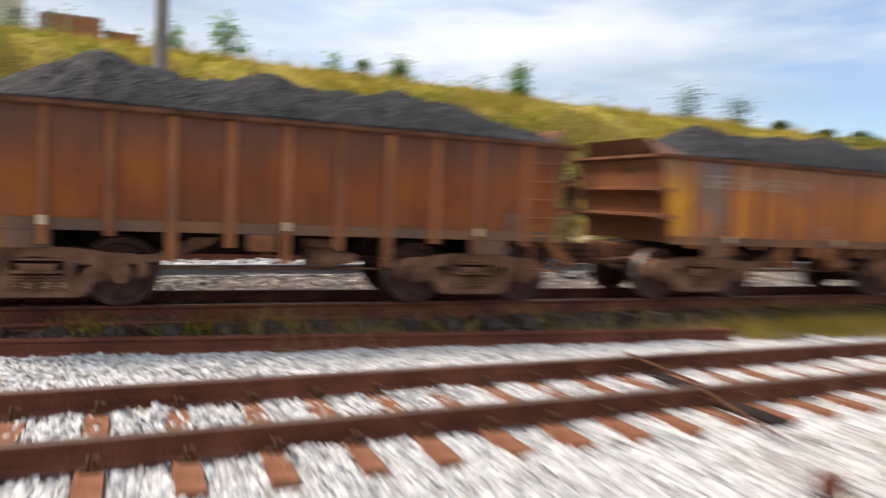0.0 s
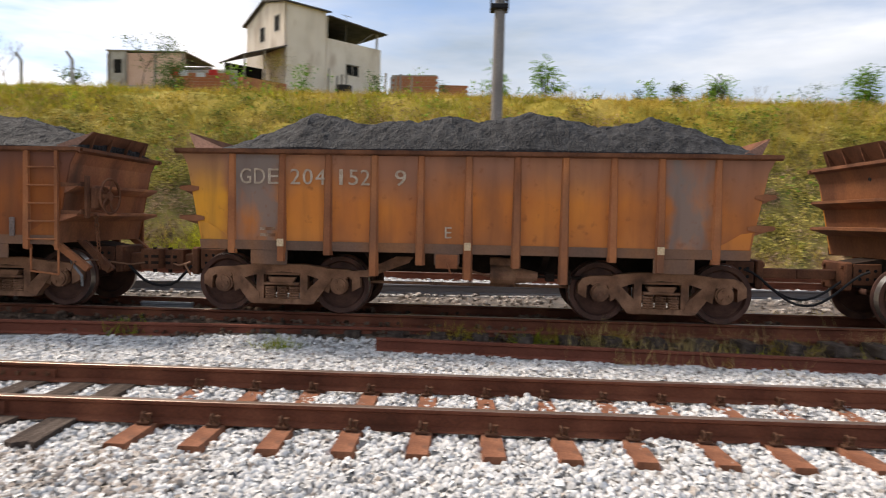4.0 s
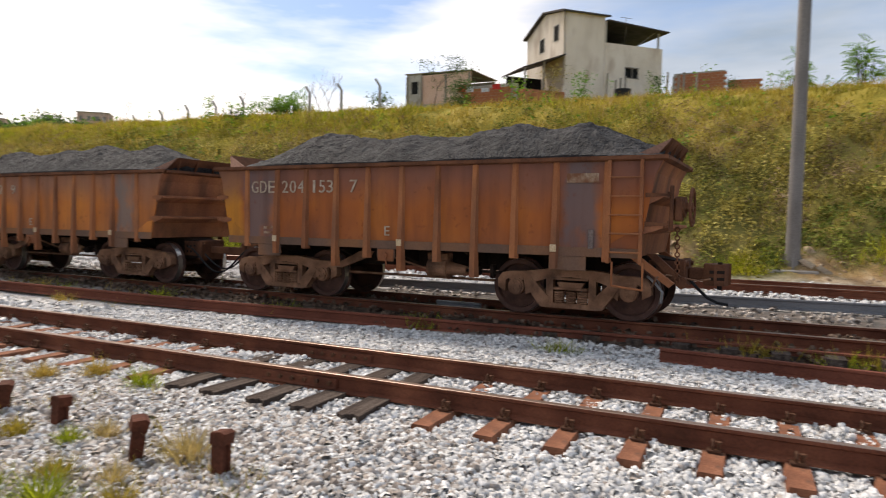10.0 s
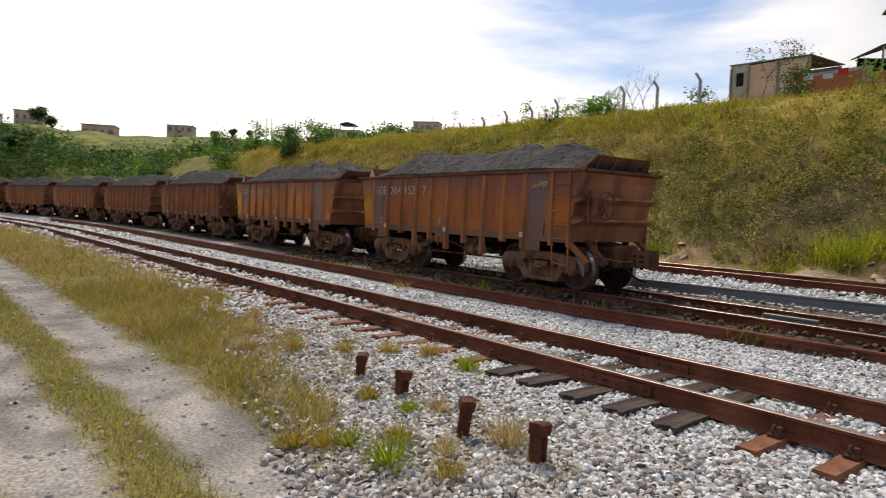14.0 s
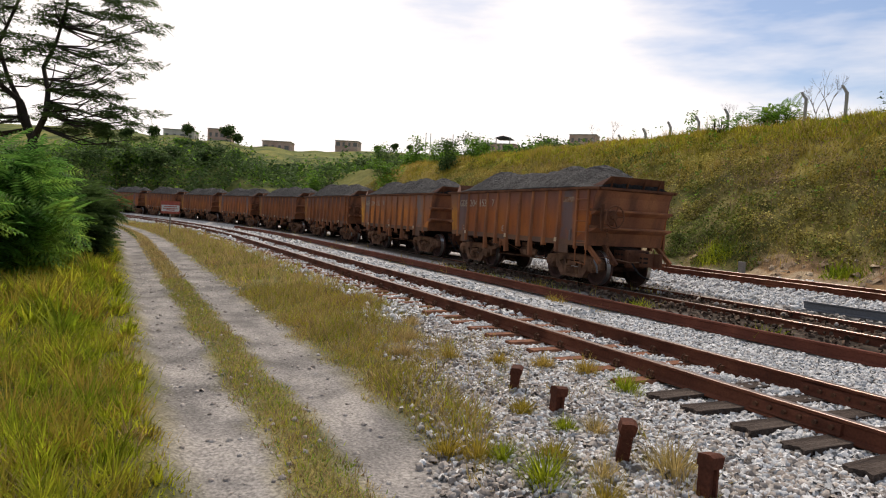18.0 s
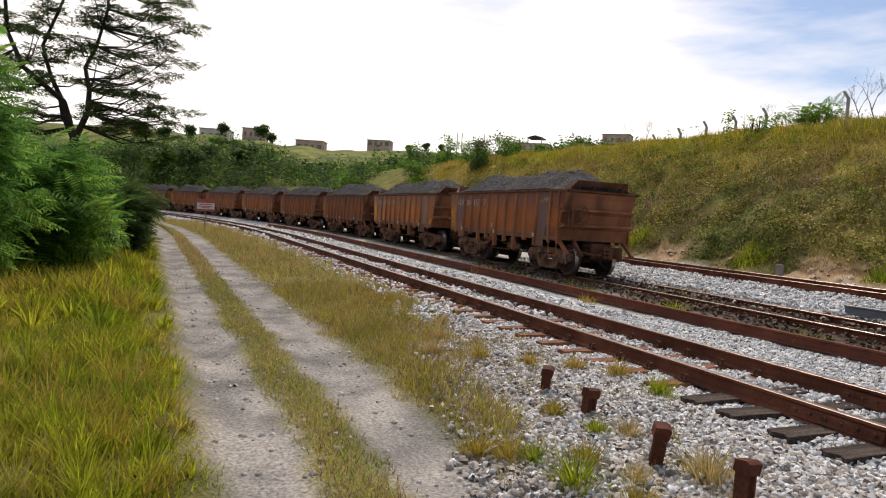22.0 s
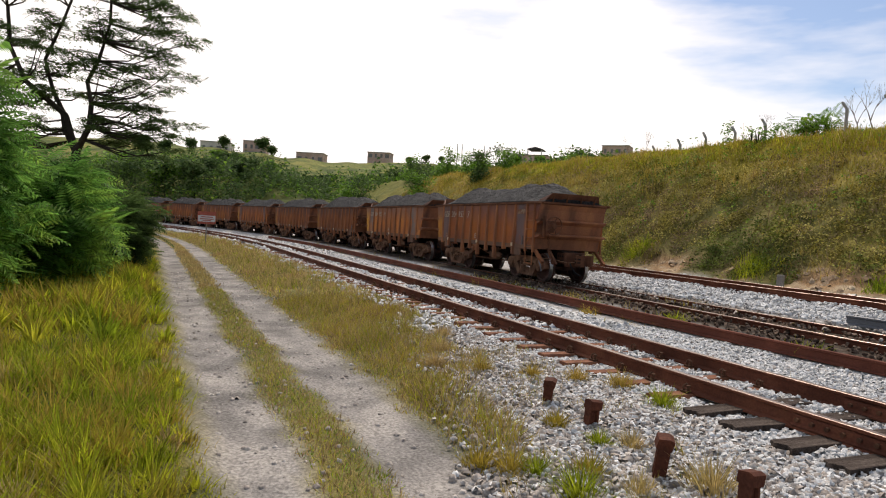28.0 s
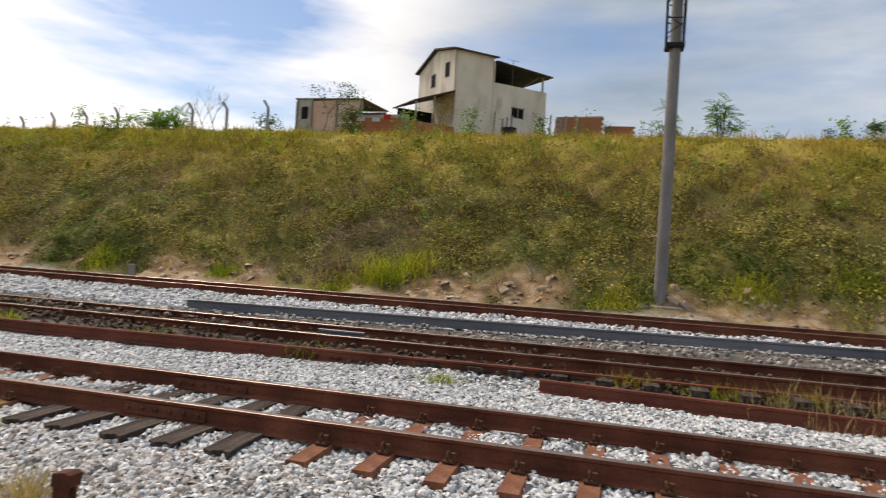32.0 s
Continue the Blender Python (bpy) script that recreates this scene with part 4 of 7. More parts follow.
            if sy < 0:
                for i in range(3):
                    for j in range(2):
                        part("hole", hole_mesh, None, cheek, at=pose(s * (3.5 + 0.1 * i), sy * 0.277, 0.6 + 0.11 * j))
        bm = B()
        if (kind == "b") == (s > 0):
            box(bm, min(s * 3.9, s * 4.14), -0.075, 0.55, max(s * 3.9, s * 4.14), 0.075, 0.71, 0.02)
            cp = part("coupler", bm, M["dark_rust"], w)
            bm = prism(B(), [(s * 4.1, -0.14), (s * 4.24, -0.19), (s * 4.36, -0.14), (s * 4.4, -0.05), (s * 4.3, -0.01), (s * 4.29, 0.08), (s * 4.42, 0.13), (s * 4.4, 0.21), (s * 4.26, 0.22), (s * 4.1, 0.13)], "z", 0.49, 0.77)
            part("knuckle", bm, M["dark_rust"], cp)
            bm = prism(B(), [(s * 4.18, -0.2), (s * 4.36, -0.155), (s * 4.36, -0.135), (s * 4.18, -0.17)], "z", 0.56, 0.6)
            prism(bm, [(s * 4.18, -0.2), (s * 4.36, -0.155), (s * 4.36, -0.135), (s * 4.18, -0.17)], "z", 0.65, 0.69)
            rod(bm, (s * 4.3, -0.12, 0.44), (s * 4.3, -0.12, 0.8), 0.03, None, 8)
            part("knuckle_pin", bm, M["under"], cp)
            bm = B()
            path = [(s * 3.6, -W + 0.05, 0.5), (s * 3.66, -W + 0.02, 0.63), (s * 3.74, -0.7, 0.64), (s * 4.06, -0.34, 0.56), (s * 4.2, -0.22, 0.58)]
            tube(bm, path, 0.013, 6)
            part("uncoupling_lever", bm, M["bogie"], cp)
            bm = B()
            path = [(s * 3.95, -0.2, 0.55), (s * 4.05, -0.2, 0.44), (s * 4.16, -0.17, 0.33), (s * 4.28, -0.15, 0.27), (s * 4.415, -0.14, 0.25)]
            tube(bm, path, 0.02, 8)
            part("brake_hose", bm, M["black_steel"], w)
        else:
            box(bm, min(s * 3.9, s * 4.415), -0.075, 0.57, max(s * 3.9, s * 4.415), 0.075, 0.7, 0.012)
            part("drawbar", bm, M["dark_rust"], w)
            for y, deep in ((-0.36, 0.24), (-0.2, 0.3)):
                bm = B()
                path = [(s * (3.62 + 0.795 * u), y, 0.7 - (0.7 - deep) * math.sin(min(1.0, u * 1.02) * math.pi / 2) ** 1.6) for u in np.linspace(0, 1, 9)]
                tube(bm, path, 0.017, 7)
                part("brake_hose", bm, M["black_steel"], w)
        for y in (-W + 0.12, W - 0.12) if kind == "b" and s > 0 else ():
            sy = -1 if y < 0 else 1
            bm = prism(B(), [(s * 3.3, SILL), (s * 3.44, SILL), (s * 3.86, 0.56), (s * 3.8, 0.5)], "y", y - sy * 0.0, y + sy * 0.07)
            part("corner_brace", bm, M["stake"], w)
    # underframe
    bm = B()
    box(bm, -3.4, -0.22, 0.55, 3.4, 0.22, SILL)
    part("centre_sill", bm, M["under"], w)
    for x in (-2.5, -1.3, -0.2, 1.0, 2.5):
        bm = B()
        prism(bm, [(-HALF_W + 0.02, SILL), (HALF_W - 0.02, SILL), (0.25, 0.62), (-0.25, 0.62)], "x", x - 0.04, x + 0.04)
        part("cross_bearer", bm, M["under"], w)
    # brake cylinder: ribbed drum, flange, push rod, lever, release valve
    bm = B()
    disc(bm, (0.44, -0.66, 0.57), (1, 0, 0), 0.14, 0.3, 16)
    disc(bm, (0.6, -0.66, 0.57), (1, 0, 0), 0.16, 0.03, 16)
    rod(bm, (0.61, -0.66, 0.57), (0.9, -0.66, 0.56), 0.11, 0.06, 14)
    box(bm, 0.28, -0.74, 0.7, 0.62, -0.56, 0.8, 0.01)
    cyl = part("brake_cylinder", bm, M["bogie"], w)
    bm = rod(B(), (0.9, -0.66, 0.56), (1.5, -0.6, 0.55), 0.022, None, 8)
    box(bm, 1.0, -0.72, 0.5, 1.12, -0.58, 0.62, 0.012), box(bm, 1.28, -0.68, 0.46, 1.33, -0.54, 0.66, 0.008)
    part("push_rod", bm, M["under"], cyl)
    bm = prism(B(), [(-1.62, 0.5), (-1.3, 0.5), (-0.78, 0.7), (-0.72, 0.78), (-0.95, 0.78), (-1.35, 0.59), (-1.62, 0.57)], "y", -0.72, -0.66)
    rod(bm, (-1.6, -0.5, 0.42), (1.6, -0.5, 0.42), 0.02, None, 6)
    rod(bm, (0.28, -0.7, 0.55), (-0.4, -0.82, 0.74), 0.014, None, 6)
    part("brake_lever", bm, M["bogie"], w)
    bm = box(B(), -0.4, -W - 0.03, 0.66, -0.12, -W + 0.0, 0.84, 0.01)
    disc(bm, (-0.26, -W - 0.04, 0.75), (0, 1, 0), 0.05, 0.05, 10)
    rod(bm, (-0.26, -W - 0.06, 0.75), (-0.2, -W - 0.08, 0.6), 0.012, None, 6)
    part("release_valve", bm, M["stake"], w)
    # bogies: two wheelsets and two side frames each
    for xb in (-BOGIE, BOGIE):
        for s in (-1, 1):
            f = part("side_frame", bogie_mesh(), M["bogie"], w, at=pose(xb, s * 0.64, 0, 0, 0, 0 if s < 0 else 180))
            for x in (-0.16, 0.0, 0.16):
                bm = B()
                for z in np.arange(0.2, 0.36, 0.033):
                    ring(bm, (x, -0.03, z), 0.062, 0.014, "z", 10, 5)
                part("spring", bm, M["bogie"], f)
            bm = box(B(), -0.24, -0.085, 0.365, 0.24, 0.03, 0.4, 0.006)
            prism(bm, [(-0.15, 0.4), (0.15, 0.4), (0.19, 0.47), (-0.19, 0.47)], "y", -0.07, 0.03)
            box(bm, -0.245, -0.075, 0.5, 0.245, 0.03, 0.53, 0.006)
            part("bolster_end", bm, M["bogie"], f)
            for x in (-AXLE, AXLE):
                bm = B()
                disc(bm, (x, -0.05, WHEEL_R), (0, 1, 0), 0.12, 0.08, 16)
                disc(bm, (x, -0.1, WHEEL_R), (0, 1, 0), 0.1, 0.04, 16)
                prism(bm, [(x - 0.11, WHEEL_R + 0.09), (x + 0.11, WHEEL_R + 0.09), (x + 0.09, WHEEL_R + 0.14), (x - 0.09, WHEEL_R + 0.14)], "y", -0.075, 0.05)
                for a in range(3):
                    disc(bm, (x + 0.055 * math.cos(a * 2.1), -0.125, WHEEL_R + 0.055 * math.sin(a * 2.1)), (0, 1, 0), 0.02, 0.022, 6)
                part("bearing_cap", bm, M["bogie"], f)
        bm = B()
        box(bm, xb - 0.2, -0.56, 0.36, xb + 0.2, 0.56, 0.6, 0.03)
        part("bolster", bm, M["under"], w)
        for x in (-AXLE, AXLE):
            ws = part("wheelset", axle_mesh, None, w, at=pose(xb + x, 0, WHEEL_R))
            for s in (-1, 1):
                part("wheel", wheel_mesh, None, ws, at=pose(0, s * GAUGE / 2, 0, 0, 0, 0 if s < 0 else 180))
    if kind == "b":
        for s in (-1, 1):
            yl = s * (W + 0.05)
            bm = B()
            for x in (3.06, 3.46):
                box(bm, x - 0.022, min(yl, s * W), 0.78, x + 0.022, max(yl, s * W), RIM - 0.03, 0.004)
            ladder = part("ladder", bm, M["stake"], w)
            for i in range(5):
                part("rung", rod(B(), (3.06, yl, 0.92 + 0.235 * i), (3.46, yl, 0.92 + 0.235 * i), 0.012, None, 6), M["stake"], ladder)
            bm = B()
            for a, b in zip([(3.12, 0.8), (3.12, 0.5), (3.5, 0.46)], [(3.12, 0.5), (3.5, 0.46), (3.5, 0.8)]):
                rod(bm, (a[0], yl, a[1]), (b[0], yl, b[1]), 0.014, None, 6)
            part("stirrup_step", bm, M["stake"], ladder)
            part("hook_plate", box(B(), 2.8, min(s * W, s * (W + 0.03)), 0.95, 2.87, max(s * W, s * (W + 0.03)), 1.2, 0.008), M["grey_patch"], w)
        # brake stand: two arms and an upright before the corner, gear case, wheel and chain
        bm = box(B(), HALF_L + 0.06, -0.98, 1.2, HALF_L + 0.1, -0.9, 1.76, 0.006)
        for z in (1.28, 1.64):
            prism(bm, [(3.5, z - 0.03), (HALF_L + 0.06, z - 0.012), (HALF_L + 0.06, z + 0.016), (3.5, z + 0.03)], "y", -W - 0.005, -W + 0.012)
            box(bm, HALF_L + 0.04, -W, z - 0.02, HALF_L + 0.062, -0.9, z + 0.04)
        hw = part("brake_stand", bm, M["dark_rust"], w)
        bm = disc(B(), (HALF_L + 0.16, -0.78, 1.5), (1, 0, 0), 0.13, 0.13, 14)
        box(bm, HALF_L + 0.1, -0.92, 1.32, HALF_L + 0.2, -0.7, 1.62, 0.02)
        part("gear_case", bm, M["dark_rust"], hw)
        bm = B()
        ring(bm, (HALF_L + 0.3, -0.78, 1.5), 0.23, 0.017, "x", 24, 6)
        for a in range(5):
            rod(bm, (HALF_L + 0.27, -0.78, 1.5), (HALF_L + 0.3, -0.78 + 0.23 * math.cos(a * 1.2566), 1.5 + 0.23 * math.sin(a * 1.2566)), 0.014, None, 5)
        disc(bm, (HALF_L + 0.26, -0.78, 1.5), (1, 0, 0), 0.06, 0.1, 10)
        part("brake_wheel", bm, M["dark_rust"], hw)
        bm = B()
        for i in range(14):
            ring(bm, (HALF_L + 0.14, -0.84 + 0.012 * i * 0.6, 1.22 - 0.052 * i), 0.028, 0.009, "x" if i % 2 else "y", 8, 4)
        part("chain", bm, M["dark_rust"], hw)
        bm = prism(B(), [(3.46, 0.9), (3.58, 0.9), (4.0, 0.52), (3.9, 0.46)], "y", -0.66, -0.6)
        disc(bm, (3.9, -0.68, 0.56), (0, 1, 0), 0.07, 0.05, 10)
        part("bell_crank", bm, M["dark_rust"], hw)
        bm = B()
        path = [(3.52, -0.86, 0.62), (3.62, -0.94, 0.56), (3.72, -0.94, 0.44), (3.7, -0.9, 0.3)]
        tube(bm, path, 0.018, 6)
        part("air_pipe", bm, M["rail_grey"], hw)
    return w


def wheel_data():
    bm = B()
    prof = [(0.06, -0.06), (0.15, -0.055), (0.3, -0.02), (0.32, -0.065), (0.38, -0.07), (0.385, 0.03), (0.41, 0.05), (0.41, 0.075), (0.32, 0.075), (0.3, 0.02), (0.15, 0.03), (0.06, 0.05)]
    seg = 28
    rows = [[bm.verts.new((r * math.cos(2 * math.pi * i / seg), h, r * math.sin(2 * math.pi * i / seg))) for r, h in prof] for i in range(seg)]
    for i in range(seg):
        a, b = rows[i], rows[(i + 1) % seg]
        for j in range(len(prof)):
            f = bm.faces.new((a[j], a[(j + 1) % len(prof)], b[(j + 1) % len(prof)], b[j]))
            f.material_index = 1 if j == 4 else 0
    me = mesh_of(bm, "wheel", M["wheel"])
    me.materials.append(M["tread"])
    return me


wheel_mesh = wheel_data()
hole_mesh = mesh_of(disc(B(), (0, 0, 0), (0, 1, 0), 0.022, 0.012, 8), "hole", M["dark"])
axle_mesh = mesh_of(rod(B(), (0, -0.68, 0), (0, 0.68, 0), 0.07, None, 12), "wheelset", M["wheel"])


def ore_mesh(seed):
    """A heap along the wagon, with several peaks."""
    r = random.Random(seed)
    peaks = [(x + r.uniform(-0.3, 0.3), r.uniform(0.52, 0.78)) for x in (-2.2, -1.2, -0.3, 0.7, 1.5, 2.2)]
    bm = B()
    n, k = 150, 45
    rows = []
    for i in range(n):
        x = -HALF_L + 0.06 + (2 * HALF_L - 0.12) * i / (n - 1)
        row = []
        for j in range(k):
            y = (-1 + 2 * j / (k - 1)) * (HALF_W - 0.045)
            h = math.log(sum(math.exp(14 * (p - 0.26 * abs(x - px))) for px, p in peaks)) / 14 - 0.06
            h = min(h, (HALF_L - abs(x)) * 0.42 + 0.1 if x > 0 else (HALF_L - 0.3 - abs(x)) * 0.48 + 0.04)
            h *= 1 - (abs(y) / (HALF_W + 0.0)) ** 1.9
            soft = 0.045 * noise.noise((x * 2.2, y * 2.2, seed)) + 0.035 * noise.noise((x * 6, y * 6, seed + 3.0)) + 0.022 * noise.noise((x * 14, y * 14, seed + 5.0)) + 0.014 * noise.noise((x * 30, y * 30, seed + 7.0))
            h = max(-0.06, h) + soft * (1 - (abs(y) / HALF_W) ** 6)
            row.append(bm.verts.new((x, y, RIM + h)))
        rows.append(row)
    for a, b in zip(rows[:-1], rows[1:]):
        for j in range(k - 1):
            bm.faces.new((a[j], a[j + 1], b[j + 1], b[j]))
    # closed underneath
    edge = [row[0] for row in rows] + rows[-1][1:] + [row[-1] for row in rows[-2::-1]] + rows[0][-2:0:-1]
    low = [bm.verts.new((v.co.x * 0.9, v.co.y * 0.95, SILL + 0.06)) for v in edge]
    for i in range(len(edge)):
        bm.faces.new((edge[i], edge[(i + 1) % len(edge)], low[(i + 1) % len(low)], low[i]))
    bm.faces.new(low)
    return mesh_of(bm, "ore_load", M["ore"])


def letter_mesh(ch, width, height):
    cu = bpy.data.curves.new("letter", "FONT")
    cu.body, cu.size, cu.extrude = ch, 1.0, 0.004
    ob = bpy.data.objects.new("letter", cu)
    scene.collection.objects.link(ob)
    me = bpy.data.meshes.new_from_object(ob.evaluated_get(bpy.context.evaluated_depsgraph_get()))
    bpy.data.objects.remove(ob)
    co = np.array([v.co for v in me.vertices])
    lo, hi = co.min(0), co.max(0)
    me.transform(Matrix.Diagonal((width / (hi[0] - lo[0]), height / (hi[1] - lo[1]), 1, 1)) @ Matrix.Translation((-lo[0], -lo[1], 0)))
    me.materials.clear()
    me.materials.append(M["white_paint"])
    return me


def lettering(wg, items):
    for text, x, z, width, height in items:
        step = width / (len(text) - 0.22)
        for k, ch in enumerate(text):
            w_ = step * (0.3 if ch == "1" else 0.78)
            part("letter", letter_mesh(ch, w_, height), None, wg, "faded white stencilled letter", pose(x + step * k + (step * 0.2 if ch == "1" else 0), -HALF_W - 0.012, z, 90, 0, 0))


TRAIN = []
proto = {k: wagon(k) for k in "ab"}
N_WAGONS = 14
for i in range(N_WAGONS):
    kind = "b" if i % 2 == 0 else "a"
    wg = proto[kind] if i < 2 else copy_thing(proto[kind], pose(0, 0, 0))
    TRAIN.append(wg)
for i, wg in enumerate(TRAIN):
    extra = "with ladder and brake wheel at its end" if i % 2 == 0 else "drawn close to its neighbour"
    tagged(wg, "rusty orange ore wagon " + extra, "ore wagon", "wagons of the ore train")
for i, wg in enumerate(TRAIN):
    if i != 1:
        for ob in wg.children:
            if ob.name.startswith(("side_wall", "corner_patch")):
                ob.material_slots[0].link = "OBJECT"
                ob.material_slots[0].material = M["paint_mid" if i in (0, 4, 7) else "paint_brown"]
for i, num in ((1, ("152", "9")), (0, ("153", "7"))):
    lettering(TRAIN[i], [("GDE", -2.92, 1.69, 0.5, 0.195), ("204", -2.27, 1.69, 0.45, 0.195), (num[0], -1.67, 1.69, 0.42, 0.195), (num[1], -0.93, 1.69, 0.14, 0.195), ("E", -0.29, 1.045, 0.085, 0.14)])
    for z in (1.1, 1.02):
        part("marking_bar", box(B(), -2.66, -HALF_W - 0.012, z, -2.46, -HALF_W - 0.009, z + 0.04), M["ghost_paint"], TRAIN[i], "illegible white weight marking")
part("marking_bar", box(B(), 2.5, -HALF_W - 0.012, 1.8, 2.92, -HALF_W - 0.009, 1.92), M["ghost_paint"], TRAIN[0], "worn white owner's mark")
ORE = [ore_mesh(s) for s in range(4)]
LOADS = []
for i in range(N_WAGONS):
    ob = new("ore_load", ORE[i % 4])
    LOADS.append(tagged(ob, "heaped dark grey iron ore in a wagon", "ore heap", "ore loads of the train"))

# ---- how the train rolls: seconds, distance of the last wagon's middle along the line ----
ROLL = [(0, 19.93), (1, 17.33), (2, 14.68), (3, 11.92), (4, 9.19), (5, 6.56), (6, 4.07), (7, 1.73), (8, -0.43), (9, -2.52), (10, -4.5), (11, -6.29), (12, -7.95), (13, -9.46), (14, -10.82), (15, -12.07), (16, -13.15), (17, -14.1), (18, -14.92), (19, -15.63), (20, -16.31), (21, -16.93), (22, -17.47), (23, -17.89), (24, -18.23), (25, -18.5), (26, -18.66), (27, -18.73), (28, -18.74), (29, -18.74), (30, -18.74), (31, -18.74), (32, -18.74)]


def line_points():
    """The centre line of the train's track by distance along it."""
    x = np.arange(-150, 60, 0.05)
    y = 9.03 + GAUGE / 2 + train_bend(x)
    s = np.concatenate([[0], np.cumsum(np.hypot(np.diff(x), np.diff(y)))])
    return s - np.interp(0, x, s), x, y


PS, PX, PY = line_points()


def on_line(s):
    a, b = s - BOGIE, s + BOGIE
    xa, ya, xb, yb = np.interp(a, PS, PX), np.interp(a, PS, PY), np.interp(b, PS, PX), np.interp(b, PS, PY)
    za, zb = 0.172 + float(train_rise(xa)), 0.172 + float(train_rise(xb))
    return pose((xa + xb) / 2, (ya + yb) / 2, (za + zb) / 2, 0, -math.degrees(math.atan2(zb - za, xb - xa)), math.degrees(math.atan2(yb - ya, xb - xa)))


def roll_at(t):
    ts, ss = zip(*ROLL)
    i = min(max(int(t), 0), len(ts) - 2)
    m = [(ss[min(j + 1, len(ss) - 1)] - ss[max(j - 1, 0)]) / (ts[min(j + 1, len(ss) - 1)] - ts[max(j - 1, 0)]) for j in (i, i + 1)]
    u = t - ts[i]
    return (2 * u**3 - 3 * u**2 + 1) * ss[i] + (u**3 - 2 * u**2 + u) * m[0] + (-2 * u**3 + 3 * u**2) * ss[i + 1] + (u**3 - u**2) * m[1]


def motions():
    times = [i * 0.5 for i in range(65)]
    for i in range(N_WAGONS):
        rows = [(t, on_line(roll_at(t) - PITCH * i)) for t in times]
        walk(TRAIN[i], rows)
        walk(LOADS[i], rows)
    fine = [i * 0.2 for i in range(161)]
    for wg in TRAIN[:3]:
        for ob in wg.children:
            if ob.name.startswith("wheelset"):
                p = ob.matrix_basis.translation.copy()
                walk(ob, [(t, pose(p.x, p.y, p.z, 0, math.degrees(roll_at(t) / WHEEL_R), 0)) for t in fine])


# ---- house on the bank ----
def quad_wall(bm, x0, x1, y0, y1, z0, z1, holes=()):
    """A wall facing -y between x0 and x1 with thickness y0..y1, built round rectangular holes (xa, xb, za, zb)."""
    cx = sorted({x0, x1, *[h[0] for h in holes], *[h[1] for h in holes]})
    cz = sorted({z0, z1, *[h[2] for h in holes], *[h[3] for h in holes]})
    for a, b in zip(cx[:-1], cx[1:]):
        for c, d in zip(cz[:-1], cz[1:]):
            mx, mz = (a + b) / 2, (c + d) / 2
            if not any(h[0] < mx < h[1] and h[2] < mz < h[3] for h in holes):
                box(bm, a, y0, c, b, y1, d)
    bmesh.ops.remove_doubles(bm, verts=bm.verts, dist=0.001)
    return bm


